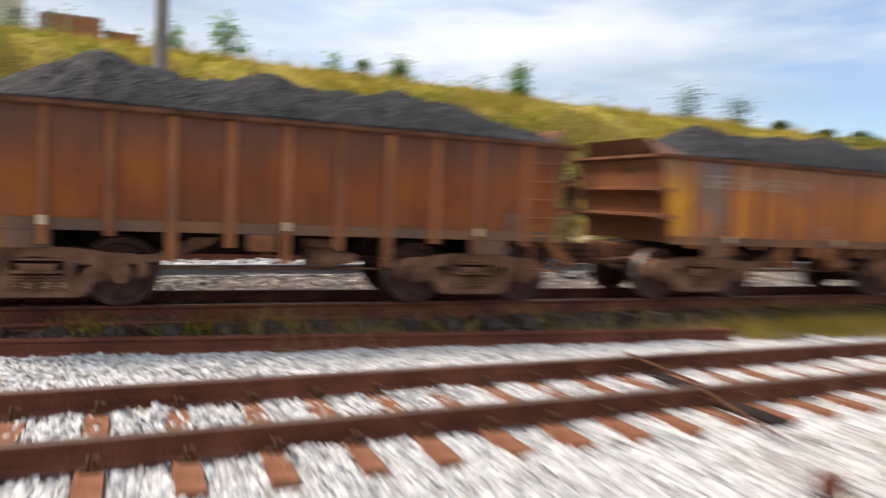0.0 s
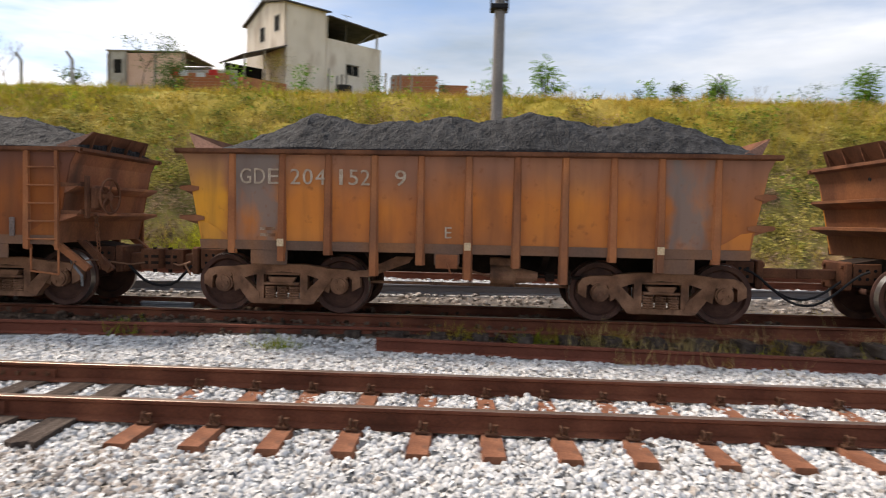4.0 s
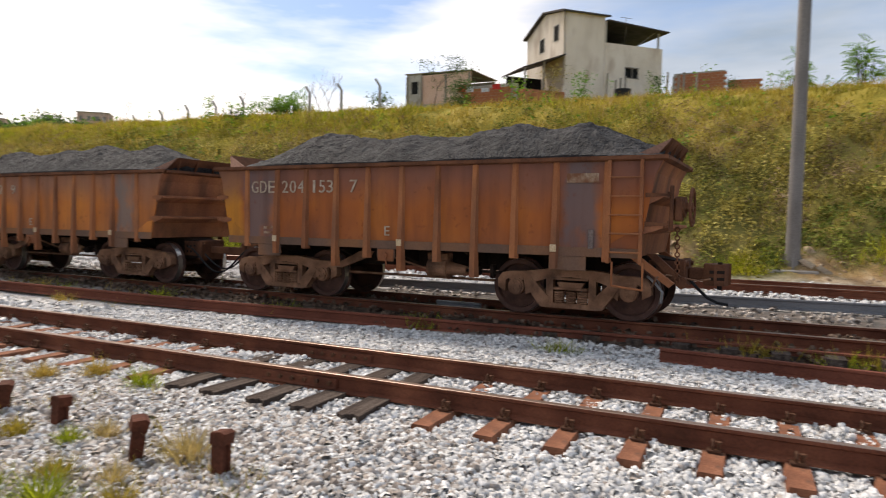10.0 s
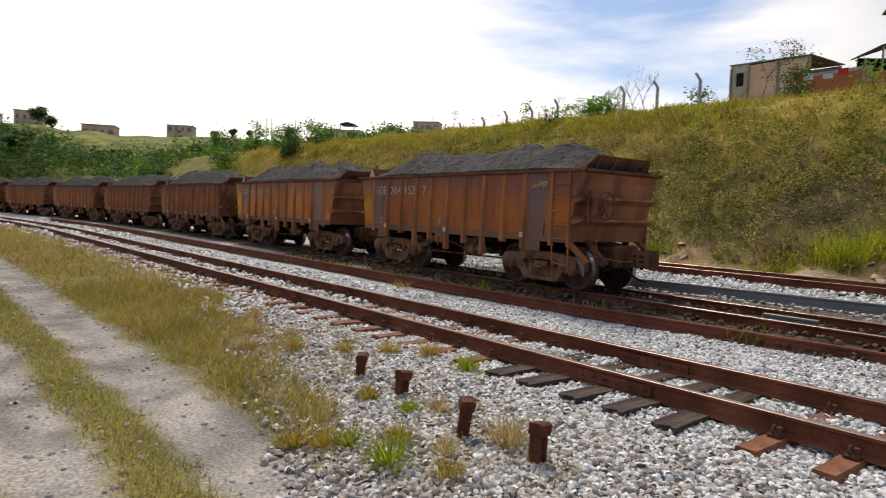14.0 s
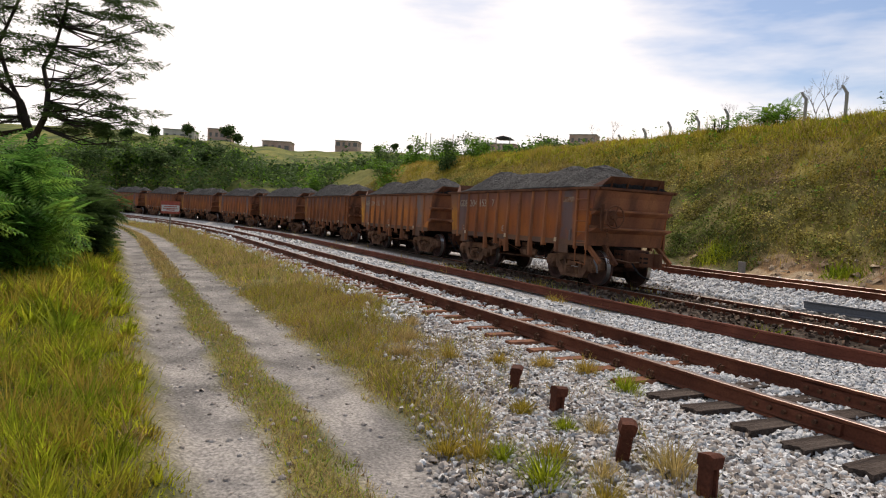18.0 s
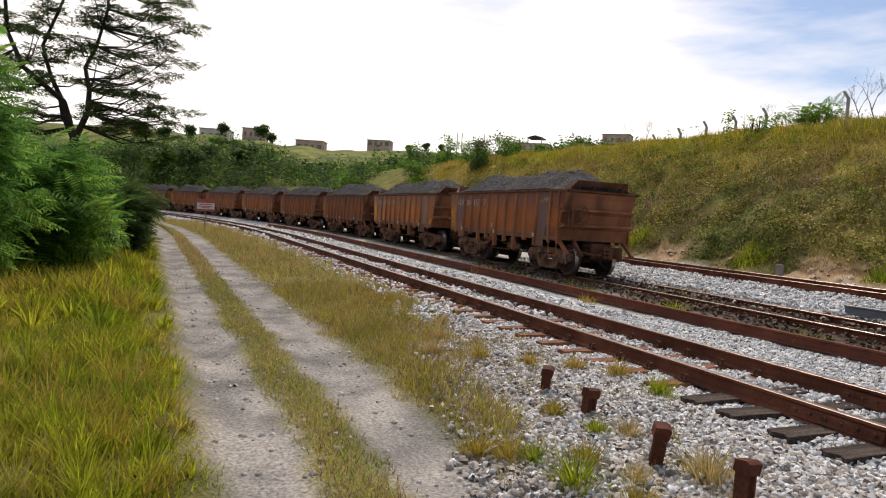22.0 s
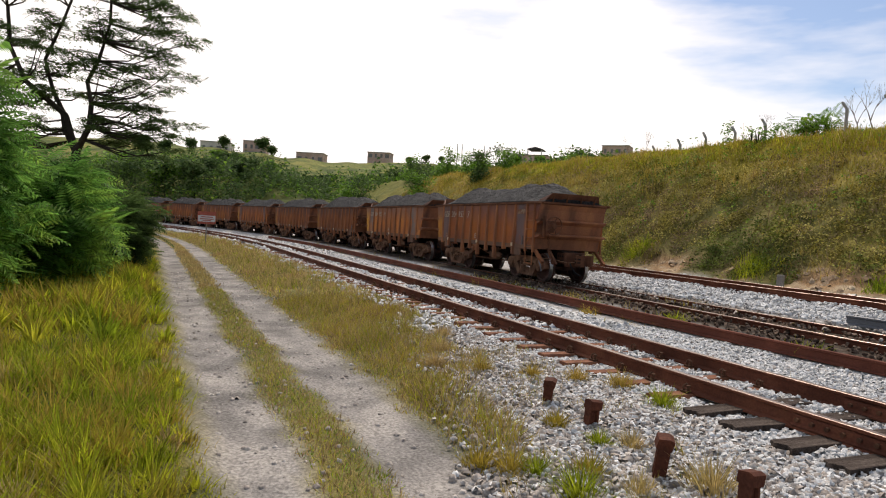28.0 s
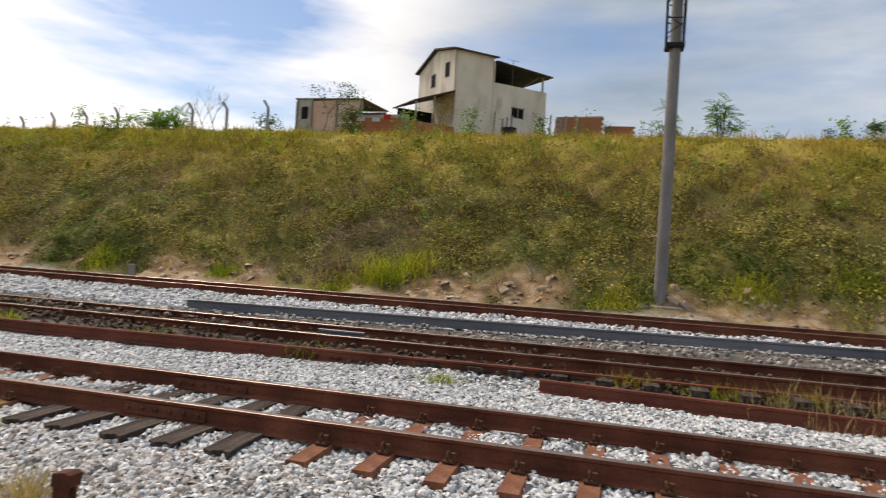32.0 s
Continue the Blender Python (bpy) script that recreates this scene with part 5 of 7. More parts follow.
def house():
    h = tagged(empty("house", pose(-12.52, 49.0, 11.5, 0, 0, 43)), "cream two-storey rendered house with a dark roofed terrace", "house")
    # local: x along the front, corner at 0; gable side runs back along y
    bm = quad_wall(B(), 0, 3.4, 0, 0.18, 0, 5.35)
    part("front_wall", bm, M["plaster"], h)
    bm = B()
    prism(bm, [(0, 0), (6.2, 0), (6.2, 4.7), (3.1, 5.9), (0, 5.35)], "x", 0, 0.18)
    part("gable_wall", bm, M["plaster"], h)
    for y0, y1, z0, z1 in ((0.9, 1.6, 3.5, 4.6), (3.2, 3.9, 3.1, 4.1)):
        wdw = part("window", box(B(), -0.012, y0, z0, 0.02, y1, z1), M["dark"], h)
        bm = B()
        for a, b, c, d in ((y0 - 0.06, y0, z0, z1), (y1, y1 + 0.06, z0, z1), (y0 - 0.06, y1 + 0.06, z1, z1 + 0.06), (y0 - 0.06, y1 + 0.06, z0 - 0.06, z0)):
            box(bm, -0.03, a, c, 0.0, b, d)
        part("frame", bm, M["concrete"], wdw)
    bm = B()
    box(bm, 3.22, 0.2, 0, 3.4, 6.2, 5.2)
    box(bm, 0.2, 6.02, 0, 3.2, 6.2, 4.7)
    part("back_wall", bm, M["plaster"], h)
    bm = B()
    prism(bm, [(-0.25, 5.3), (3.1, 5.94), (6.45, 4.66), (6.45, 4.76), (3.1, 6.06), (-0.25, 5.42)], "x", -0.3, 3.75)
    part("roof", bm, M["roof"], h)
    # terrace wing
    bm = quad_wall(B(), 3.4, 8.6, 0.05, 0.22, 0, 3.45, [(5.3, 6.5, 1.0, 1.75)])
    part("wing_wall", bm, M["plaster"], h)
    part("wing_window", box(B(), 5.3, 0.16, 1.0, 6.5, 0.2, 1.75), M["dark"], h)
    bm = B()
    for a, b, c, d in ((5.25, 6.55, 1.75, 1.8), (5.25, 6.55, 0.95, 1.0), (5.86, 5.94, 1.0, 1.75)):
        box(bm, a, 0.02, c, b, 0.06, d)
    part("window_frame", bm, M["grey_wood"], h)
    bm = B()
    box(bm, 8.42, 0.22, 0, 8.6, 5.2, 3.45)
    box(bm, 3.4, 5.02, 0, 8.4, 5.2, 3.45)
    part("wing_wall", bm, M["plaster"], h)
    part("terrace_floor", box(B(), 3.4, 0.22, 3.2, 8.42, 5.02, 3.4), M["concrete"], h)
    bm = B()
    prism(bm, [(3.45, 5.05), (8.9, 4.7), (8.9, 4.62), (3.45, 4.95)], "y", -0.4, 5.4)
    part("terrace_roof", bm, M["roof"], h)
    for x, y in ((8.3, 0.2), (8.3, 5.0)):
        part("terrace_post", box(B(), x - 0.06, y - 0.06, 3.45, x + 0.06, y + 0.06, 4.7), M["concrete"], h)
    part("terrace_shade", box(B(), 3.42, 4.9, 3.45, 8.2, 5.0, 4.75), M["dark"], h)
    bm = B()
    rod(bm, (6.3, 0.2, 3.45), (7.9, 0.2, 4.62), 0.035)
    rod(bm, (5.4, 0.3, 3.45), (5.4, 0.3, 5.6), 0.02)
    rod(bm, (4.9, 0.3, 5.55), (5.9, 0.3, 5.55), 0.015)
    part("aerial", bm, M["galv"], h)
    for x in (0.1, 3.45):
        part("downpipe", rod(B(), (x, -0.06, 0), (x, -0.06, 5.0), 0.05), M["plaster"], h)
    # lean-to with dark sheet roof at the gable side
    bm = B()
    prism(bm, [(0.0, 2.2), (-3.4, 0.95), (-3.4, 0.87), (0.0, 2.1)], "y", -0.3, 3.6)
    part("lean_to_roof", bm, M["roof"], h)
    for x in (-3.2, -1.7):
        part("lean_to_post", rod(B(), (x, -0.2, -2.3), (x, -0.2, 1.5 if x > -2 else 0.95), 0.07), M["grey_wood"], h)
    part("lean_to_shade", box(B(), -3.0, 3.4, -2.3, -0.05, 3.55, 1.0), M["dark"], h)
    part("plinth", box(B(), 0.01, 0.012, -2.4, 8.58, 6.1, 0.0), M["plaster"], h)
    part("lean_to_floor", box(B(), -3.4, -0.3, -2.4, 0.0, 3.6, -0.6), M["brick"], h, "terracotta block base under the lean-to")
    return h


house()


def brick_wall(label, m, length, height, thick=0.14):
    """A low wall of fired blocks, course by course."""
    wl_ = tagged(empty("brick_wall", m), label, "brick wall")
    bl, bh = 0.39, 0.2
    bm = B()
    box(bm, 0, 0.012, 0, length, thick - 0.012, height)
    part("mortar", bm, M["concrete"], wl_)
    me = mesh_of(box(B(), 0.006, 0, 0.006, bl - 0.006, thick, bh - 0.006), "block", M["brick"])
    for r in range(int(height / bh)):
        for c in range(int(length / bl)):
            part("block", me, None, wl_, at=pose(c * bl + (bl / 2 if r % 2 else 0), 0, r * bh))
    return wl_


brick_wall("low red block wall before the house", pose(-19.9, 47.2, 10.0, 0, 0, -4), 4.6, 1.4)
brick_wall("red block yard wall beside the house", pose(-5.2, 53.5, 11.0, 0, 0, -6), 3.6, 1.7)
brick_wall("red block wall behind the yard", pose(-1.6, 58.0, 11.3, 0, 0, 2), 2.4, 1.6)


def shed():
    s = tagged(empty("shed", pose(-26.0, 50.0, 10.75, 0, 0, -6)), "unfinished dusty brick shed with a low sheet roof", "shed")
    part("front_wall", quad_wall(B(), 1.5, 6.0, 0, 0.16, 0, 2.35), M["far_brick"], s)
    part("side_wall", box(B(), 0, 0, 0, 1.48, 0.16, 2.5), M["concrete"], s)
    part("end_wall", box(B(), 0, 0.16, 0, 0.16, 4.5, 2.5), M["concrete"], s)
    part("back_wall", box(B(), 0.16, 4.34, 0, 6.0, 4.5, 2.3), M["concrete"], s)
    part("roof", prism(B(), [(-0.12, 2.53), (6.15, 2.37), (6.15, 2.43), (-0.12, 2.61)], "y", -0.08, 4.6), M["grey_wood"], s)
    for x in (0.0, 1.42, 3.7, 5.86):
        part("wall_post", box(B(), x, -0.1, -1.0, x + 0.14, -0.004, 2.3), M["grey_wood"], s)
    part("plinth", box(B(), 0.02, 0.012, -2.0, 5.98, 4.5, 0.0), M["concrete"], s)
    part("dark_opening", box(B(), 0.5, -0.015, 0.9, 1.1, 0.0, 1.9), M["dark"], s)


shed()
for i, (x, y, z, mat, lab) in enumerate(((-19.6, 46.6, 10.9, "red_cloth", "red cloth on a yard line"), (-18.95, 46.6, 10.8, "grey_cloth", "pale cloth on a yard line"), (-16.8, 46.4, 10.8, "red_cloth", "red cloth on a yard line"), (-17.7, 46.5, 10.6, "grey_cloth", "pale blue cloth on a yard line"))):
    bm = B()
    prism(bm, [(-0.3, 0.0), (-0.1, 0.05), (0.1, -0.04), (0.3, 0.03), (0.3, 0.045), (0.1, -0.025), (-0.1, 0.065), (-0.3, 0.015)], "z", 0.02 + 0.06 * i, 0.5)
    tagged(part("laundry", bm, M[mat], at=pose(x, y, z)), lab, "laundry", "laundry on the line")
for x0, x1 in ((-20.4, -15.6),):
    tagged(part("washing_line", rod(B(), (x0, 46.55, 11.4), (x1, 46.4, 11.3), 0.012, None, 5), M["grey_wood"]), "thin yard washing line", "washing line")
for i in range(6):
    x = -8.6 + 0.33 * i
    tagged(part("timber_plank", box(B(), -0.07, -0.03, 0, 0.07, 0.03, 1.5 + 0.12 * (i % 3)), M["grey_wood"], at=pose(x + (2.9 if i > 2 else 0), 48.3, 10.0, -8, 0, 0)), "grey plank leaning at the house wall", "plank", "planks by the house")
tagged(part("water_tank", disc(B(), (0, 0, 0.4), (0, 0, 1), 0.55, 0.8, 14), M["black_steel"], at=pose(-8.0, 48.0, 9.9)), "dark drum standing before the house", "drum")
for x, y, hh in ((-8.9, 46.5, 2.0), (-5.0, 46.8, 1.7), (-15.6, 46.3, 2.3), (-3.2, 47.0, 1.5)):
    z0 = float(ground_z(x, y))
    tagged(part("yard_post", rod(B(), (x, y, z0 - 0.1), (x + 0.08, y, z0 + hh), 0.07, 0.06), M["grey_wood"]), "rough grey timber yard post", "post", "yard posts")


# ---- signal mast ----
def mast():
    m = tagged(empty("signal_mast", pose(1.15, 18.2, 0.3)), "tall grey signal mast with a black lattice cage", "signal mast")
    part("foot", box(B(), -0.55, -0.35, -0.15, 0.55, 0.35, 0.12, 0.03), M["concrete"], m)
    bm = B()
    prism(bm, [(-0.3, 0.12), (0.3, 0.12), (0.17, 0.5), (-0.17, 0.5)], "y", -0.02, 0.02)
    prism(bm, [(-0.3, 0.12), (0.3, 0.12), (0.17, 0.5), (-0.17, 0.5)], "x", -0.02, 0.02)
    part("gusset", bm, M["galv"], m)
    part("pole", rod(B(), (0, 0, 0.1), (0.03, 0, 10.4), 0.165, 0.13, 18), M["galv"], m)
    part("platform", box(B(), -0.24, -0.24, 6.72, 0.24, 0.24, 6.84, 0.01), M["black_steel"], m)
    for sx_, sy in ((-1, -1), (1, -1), (-1, 1), (1, 1)):
        part("cage_leg", rod(B(), (sx_ * 0.21, sy * 0.21, 6.84), (sx_ * 0.23, sy * 0.23, 8.9), 0.022), M["black_steel"], m)
    for i in range(4):
        z = 7.05 + 0.48 * i
        bm = B()
        for sy in (-1, 1):
            rod(bm, (-0.22, sy * 0.22, z), (0.22, sy * 0.22, z + 0.4 * (-1) ** i * 0.8), 0.014, None, 5)
            rod(bm, (-0.22, sy * 0.22, z + 0.42), (0.22, sy * 0.22, z + 0.42), 0.016, None, 5)
        part("cage_brace", bm, M["black_steel"], m)
    part("signal_box", box(B(), -0.3, -0.3, 8.3, 0.3, 0.3, 9.6, 0.03), M["black_steel"], m)


mast()


# ---- fence on the crest ----
def fence_post():
    f = empty("fence_post")
    part("shaft", box(B(), -0.055, -0.055, -0.3, 0.055, 0.055, 1.35, 0.01), M["concrete"], f)
    bm = B()
    prism(bm, [(-0.055, 1.35), (0.055, 1.35), (-0.2, 1.72), (-0.28, 1.68)], "y", -0.05, 0.05)
    part("cranked_arm", bm, M["concrete"], f)
    return tagged(f, "grey concrete fence post with a cranked top", "fence post", "crest fence posts")


proto_post = fence_post()
first = True
for az, el in ((48.8, 7.4), (46.9, 7.95), (45.0, 8.5), (42.9, 8.95), (40.8, 9.5), (35.5, 10.6), (32.9, 11.0), (29.7, 11.5), (50.9, 7.0), (53.0, 6.6)):
    y = 28.2
    x = -y * math.tan(radians(az))
    ztop = 1.45 + math.hypot(x, y) * math.tan(radians(el))
    m = pose(x, y, ztop - 1.7, 0, 0, 0)
    if first:
        proto_post.matrix_basis, first = m, False
    else:
        copy_thing(proto_post, m)


# ---- stubs of rail set upright in the ballast ----
def rail_stub(x, y, z, h, lean):
    bm = B()
    prism(bm, [(-0.045, -0.05), (0.045, -0.05), (0.045, -0.034), (0.016, -0.022), (0.016, 0.022), (0.036, 0.032), (0.036, 0.05), (-0.036, 0.05), (-0.036, 0.032), (-0.016, 0.022), (-0.016, -0.022), (-0.045, -0.034)], "z", -0.15, h)
    s = tagged(part("rail_stub", bm, M["stub"], at=pose(x, y, z, lean, lean * 0.6, 20 + lean * 4)), "rusted stub of rail standing in the ballast", "rail stub", "rail stubs")
    part("cap", prism(B(), [(-0.058, h - 0.05), (0.05, h - 0.06), (0.062, h + 0.015), (0.03, h + 0.03), (-0.05, h + 0.022)], "y", -0.055, 0.06), M["stub"], s)


for x, y, h, lean in ((-5.58, 3.6, 0.23, 7), (-4.85, 3.57, 0.21, -6), (-3.72, 3.3, 0.3, 9), (-3.0, 3.36, 0.27, -4), (5.2, 3.24, 0.31, 6), (4.2, 3.17, 0.34, -5)):
    rail_stub(x, y, float(ground_z(x, y)), h, lean)
x, y = -14.0, 17.2
tagged(part("marker_post", box(B(), -0.1, -0.06, -0.2, 0.1, 0.06, 0.5, 0.015), M["grey_wood"], at=pose(x, y, float(ground_z(x, y)))), "short dark timber marker post by the far track", "marker post")


# ---- warning sign ----
def sign_board():
    x, y = -36.5, 3.0
    z0 = float(ground_z(x, y))
    s = tagged(empty("sign_board", pose(x, y, z0, 0, 0, 90)), "red and white sign board on a thin post by the track", "sign board")
    part("post", rod(B(), (0, 0.04, -0.2), (0, 0.04, 1.6), 0.03), M["grey_wood"], s)
    board = part("board", box(B(), -0.45, -0.02, 1.05, 0.45, 0.02, 1.68, 0.005), M["sign_red"], s)
    part("field", box(B(), -0.42, -0.028, 1.16, 0.42, -0.021, 1.48), M["sign_white"], board)
    for z, w0 in ((1.38, 0.3), (1.28, 0.34), (1.21, 0.2)):
        part("bar", box(B(), -w0, -0.033, z, w0, -0.029, z + 0.045), M["sign_red"], board)


sign_board()


# ---- far houses and poles ----
def far_house(x, y, z, w_, d, hgt, mat, label, turn):
    h = tagged(empty("far_house", pose(x, y, z, 0, 0, turn)), label, "house", "houses on the far hill")
    nf = max(1, int(hgt // 2.8))
    part("wall", box(B(), -w_ / 2, -d / 2, -3, w_ / 2, d / 2, hgt), M[mat], h)
    part("roof_slab", box(B(), -w_ / 2 - 0.15, -d / 2 - 0.25, hgt, w_ / 2 + 0.15, d / 2 + 0.15, hgt + 0.18), M["concrete"], h)
    for f in range(nf):
        z0 = hgt / nf * f
        if f:
            part("floor_band", box(B(), -w_ / 2 - 0.03, -d / 2 - 0.05, z0 - 0.15, w_ / 2 + 0.03, -d / 2 - 0.005, z0 + 0.1), M["concrete"], h)
        for i in range(4):
            xx = -w_ / 2 + w_ * (i + 0.5) / 4
            wide = 0.34 if (i + f) % 3 else 0.6
            # windows grey, not dark: distance haze is put into their colour
            win = part("window", box(B(), xx - wide, -d / 2 - 0.02, z0 + 1.0, xx + wide, -d / 2 - 0.004, z0 + 2.1), M["galv"], h)
            part("sill", box(B(), xx - wide - 0.1, -d / 2 - 0.1, z0 + 0.9, xx + wide + 0.1, -d / 2 - 0.004, z0 + 0.99), M["concrete"], win)
        for i in range(2):
            yy = -d / 4 + d / 2 * i
            part("side_window", box(B(), w_ / 2 + 0.004, yy - 0.5, z0 + 1.0, w_ / 2 + 0.02, yy + 0.5, z0 + 2.0), M["galv"], h)
    if "terrace" in label:
        part("terrace_roof", prism(B(), [(-w_ * 0.3, hgt + 1.9), (0, hgt + 2.5), (w_ * 0.3, hgt + 1.9), (w_ * 0.3, hgt + 1.75), (-w_ * 0.3, hgt + 1.75)], "y", -d / 2, d / 2), M["roof"], h)
        for px_ in (-w_ * 0.27, w_ * 0.27):
            part("terrace_post", box(B(), px_ - 0.12, -d / 2 + 0.1, hgt + 0.18, px_ + 0.12, -d / 2 + 0.34, hgt + 1.8), M["concrete"], h)


for az, el, dist, w_, hgt, mat, lab in ((58.2, 6.3, 200, 7.5, 5.6, "far_brick", "pink two-storey house with a terrace roof"), (51.6, 7.3, 200, 7.5, 6.0, "far_brick", "red brick two-storey house"), (77.1, 5.35, 205, 8.0, 3.2, "far_brick", "long low red brick house"), (84.6, 5.6, 200, 8, 6.4, "plaster", "pale unfinished house on the hill"), (81.6, 5.95, 206, 6.5, 6.2, "far_brick", "red brick house among trees"), (90.5, 5.25, 205, 6.5, 5.0, "far_brick", "red brick house among trees"), (71.4, 5.8, 212, 7, 2.5, "far_brick", "low brick house on the skyline"), (59.6, 6.35, 205, 5, 3.2, "concrete", "small grey rendered hillside house")):
    x, y = -dist * math.sin(radians(az)), dist * math.cos(radians(az))
    far_house(x, y, 1.45 + dist * math.tan(radians(el)) - hgt - 0.35, w_, w_ * 0.8, hgt, mat, lab, az - 12)
for az in (64.9, 64.5, 62.6, 61.3):
    x, y = -260 * math.sin(radians(az)), 260 * math.cos(radians(az))
    tagged(part("power_pole", rod(B(), (x, y, 15), (x, y, 1.45 + 260 * math.tan(radians(6.9))), 0.25, 0.15, 6), M["concrete"]), "thin grey pole on the far skyline", "power pole", "far power poles")

# loose iron bars lying over the near track
for p, q in (((5.37, 6.33, 0.028), (5.26, 5.18, 0.016)), ((5.2, 5.24, 0.016), (5.1, 4.2, -0.12))):
    tagged(part("iron_bar", rod(B(), p, q, 0.014, None, 6), M["clip"]), "thin rusty iron bar lying across the rails", "iron bar", "loose iron bars")


# ---- plants ----
BLADE_V = [(-0.5, 0, 0), (0.5, 0, 0), (-0.4, 0.06, 0.45), (0.4, 0.06, 0.45), (0, 0.3, 1.0)]
BLADE_F = [(0, 1, 3), (0, 3, 2), (2, 3, 4)]
LEAF_V = [(0, -0.5, 0), (0.28, 0, 0.06), (0, 0.5, 0), (-0.28, 0, 0.06)]
LEAF_F = [(0, 1, 2), (0, 2, 3)]


def blades(name, mat, x, y, h, width, label, category="grass", z=None, lean=0.45):
    n = len(x)
    z = ground_z(x, y) - 0.02 if z is None else z
    me = cloud_mesh(name, mat, BLADE_V, BLADE_F, np.stack([x, y, z], -1), np.stack([width, h, h], -1), RNG.uniform(0, 2 * np.pi, n), np.stack([RNG.normal(-0.1, lean * 0.5, n), RNG.normal(0, lean * 0.5, n)], -1))
    return tagged(new(name, me), label, category, kind="stuff")


def patchy(x, y, k, seed, level):
    return wave(x, y, k, seed) + 0.5 * wave(x, y, k * 2.7, seed + 1) > level


def spread(n, x0, x1, y0, y1):
    return RNG.uniform(x0, x1, n), RNG.uniform(y0, y1, n)


# tall verge on the far side of the dirt track
for n, x0, x1, h0, wd, mat, lab in ((20000, -10, -2.0, 0.24, 0.012, "grass", "tall fresh green verge grass"), (16000, -34, -10, 0.34, 0.02, "grass", "tall green verge grass"), (9000, -16, -2.0, 0.24, 0.007, "bank_grass", "yellow grass in the verge"), (6000, -14, -2.0, 0.2, 0.007, "dry_grass", "dry straw among the verge grass")):
    x, y = spread(n, x0, x1, -7.5, 0.5)
    edge = 0.36 + 0.14 * wave(x, x * 0.3, 2.0) + 0.1 * wave(x, x, 5.0, 0.6) + np.where(x < -30, bend(x) - 0.3, -0.01 * x)
    keep = (y < edge) & (np.hypot(x, y) > 1.8) & (patchy(x, y, 1.4, 0.9, -0.95) | (RNG.uniform(0, 1, n) < 0.35))
    x, y = x[keep], y[keep]
    short = np.clip((edge[keep] - y) / 0.7, 0.22, 1) * np.clip(0.8 + 0.5 * wave(x, y, 1.2, 0.2), 0.4, 1.3)
    blades("verge_grass", M[mat], x, y, h0 * short * RNG.uniform(0.5, 1.25, len(x)), wd * RNG.uniform(0.7, 1.4, len(x)), lab, lean=0.7)
# clumps that stand out of the verge
for n, x0, x1, h0, wd, mat in ((700, -9, -2.2, 0.33, 0.013, "grass"), (420, -9, -2.2, 0.32, 0.013, "bank_grass"), (160, -9, -2.2, 0.26, 0.012, "dry_grass"), (500, -24, -9, 0.5, 0.03, "grass"), (300, -24, -9, 0.46, 0.03, "bank_grass")):
    cx, cy = spread(n, x0, x1, -6.5, 0.3)
    per = 45
    a, rr = RNG.uniform(0, 6.28, (n, per)), np.abs(RNG.normal(0, 0.09, (n, per)))
    x, y = (cx[:, None] + rr * np.cos(a)).ravel(), (cy[:, None] + rr * np.sin(a)).ravel()
    h = (h0 * RNG.uniform(0.5, 1.2, n)[:, None] * RNG.uniform(0.45, 1.1, (n, per)) * np.clip((0.75 - cy) / 1.0, 0.35, 1)[:, None]).ravel()
    keep = np.hypot(x, y) > 1.9
    yaw = (a - np.pi / 2).ravel()[keep]
    m = int(keep.sum())
    wid = wd * RNG.uniform(0.6, 1.4, m)
    me = cloud_mesh("verge_clumps", M[mat], BLADE_V, BLADE_F, np.stack([x, y, ground_z(x, y) - 0.02], -1)[keep], np.stack([wid, h[keep] * 1.6, h[keep]], -1), yaw, np.stack([RNG.normal(-0.1, 0.2, m), RNG.normal(0, 0.15, m)], -1))
    tagged(new("verge_clumps", me), "arching clumps of bright verge grass", "grass", kind="stuff")
# middle strip and inner verge
for n, x0, x1, mat, h0, wd in ((15000, -16, -1.5, "dry_grass", 0.075, 0.006), (12000, -16, -1.5, "grass", 0.07, 0.006), (10000, -16, -1.5, "bank_heads", 0.065, 0.008), (6000, -16, -1.5, "leaf", 0.06, 0.008), (9000, -45, -16, "dry_grass", 0.12, 0.02)):
    x, y = spread(n, x0, x1, 0.92, 1.56)
    keep = (np.abs(y - 1.22) < 0.22 + 0.1 * wave(x, y, 2.4, 0.3) + 0.06 * wave(x, x, 7.0) + RNG.normal(0, 0.05, n)) & (patchy(x, y, 2.2, 0.5, -1.0) | (x < -8))
    x, y = x[keep], y[keep] + bend(x[keep])
    blades("strip_grass", M[mat], x, y, h0 * RNG.uniform(0.4, 1.3, len(x)), wd * RNG.uniform(0.7, 1.4, len(x)), "short trodden grass between the wheel ruts", lean=1.0)
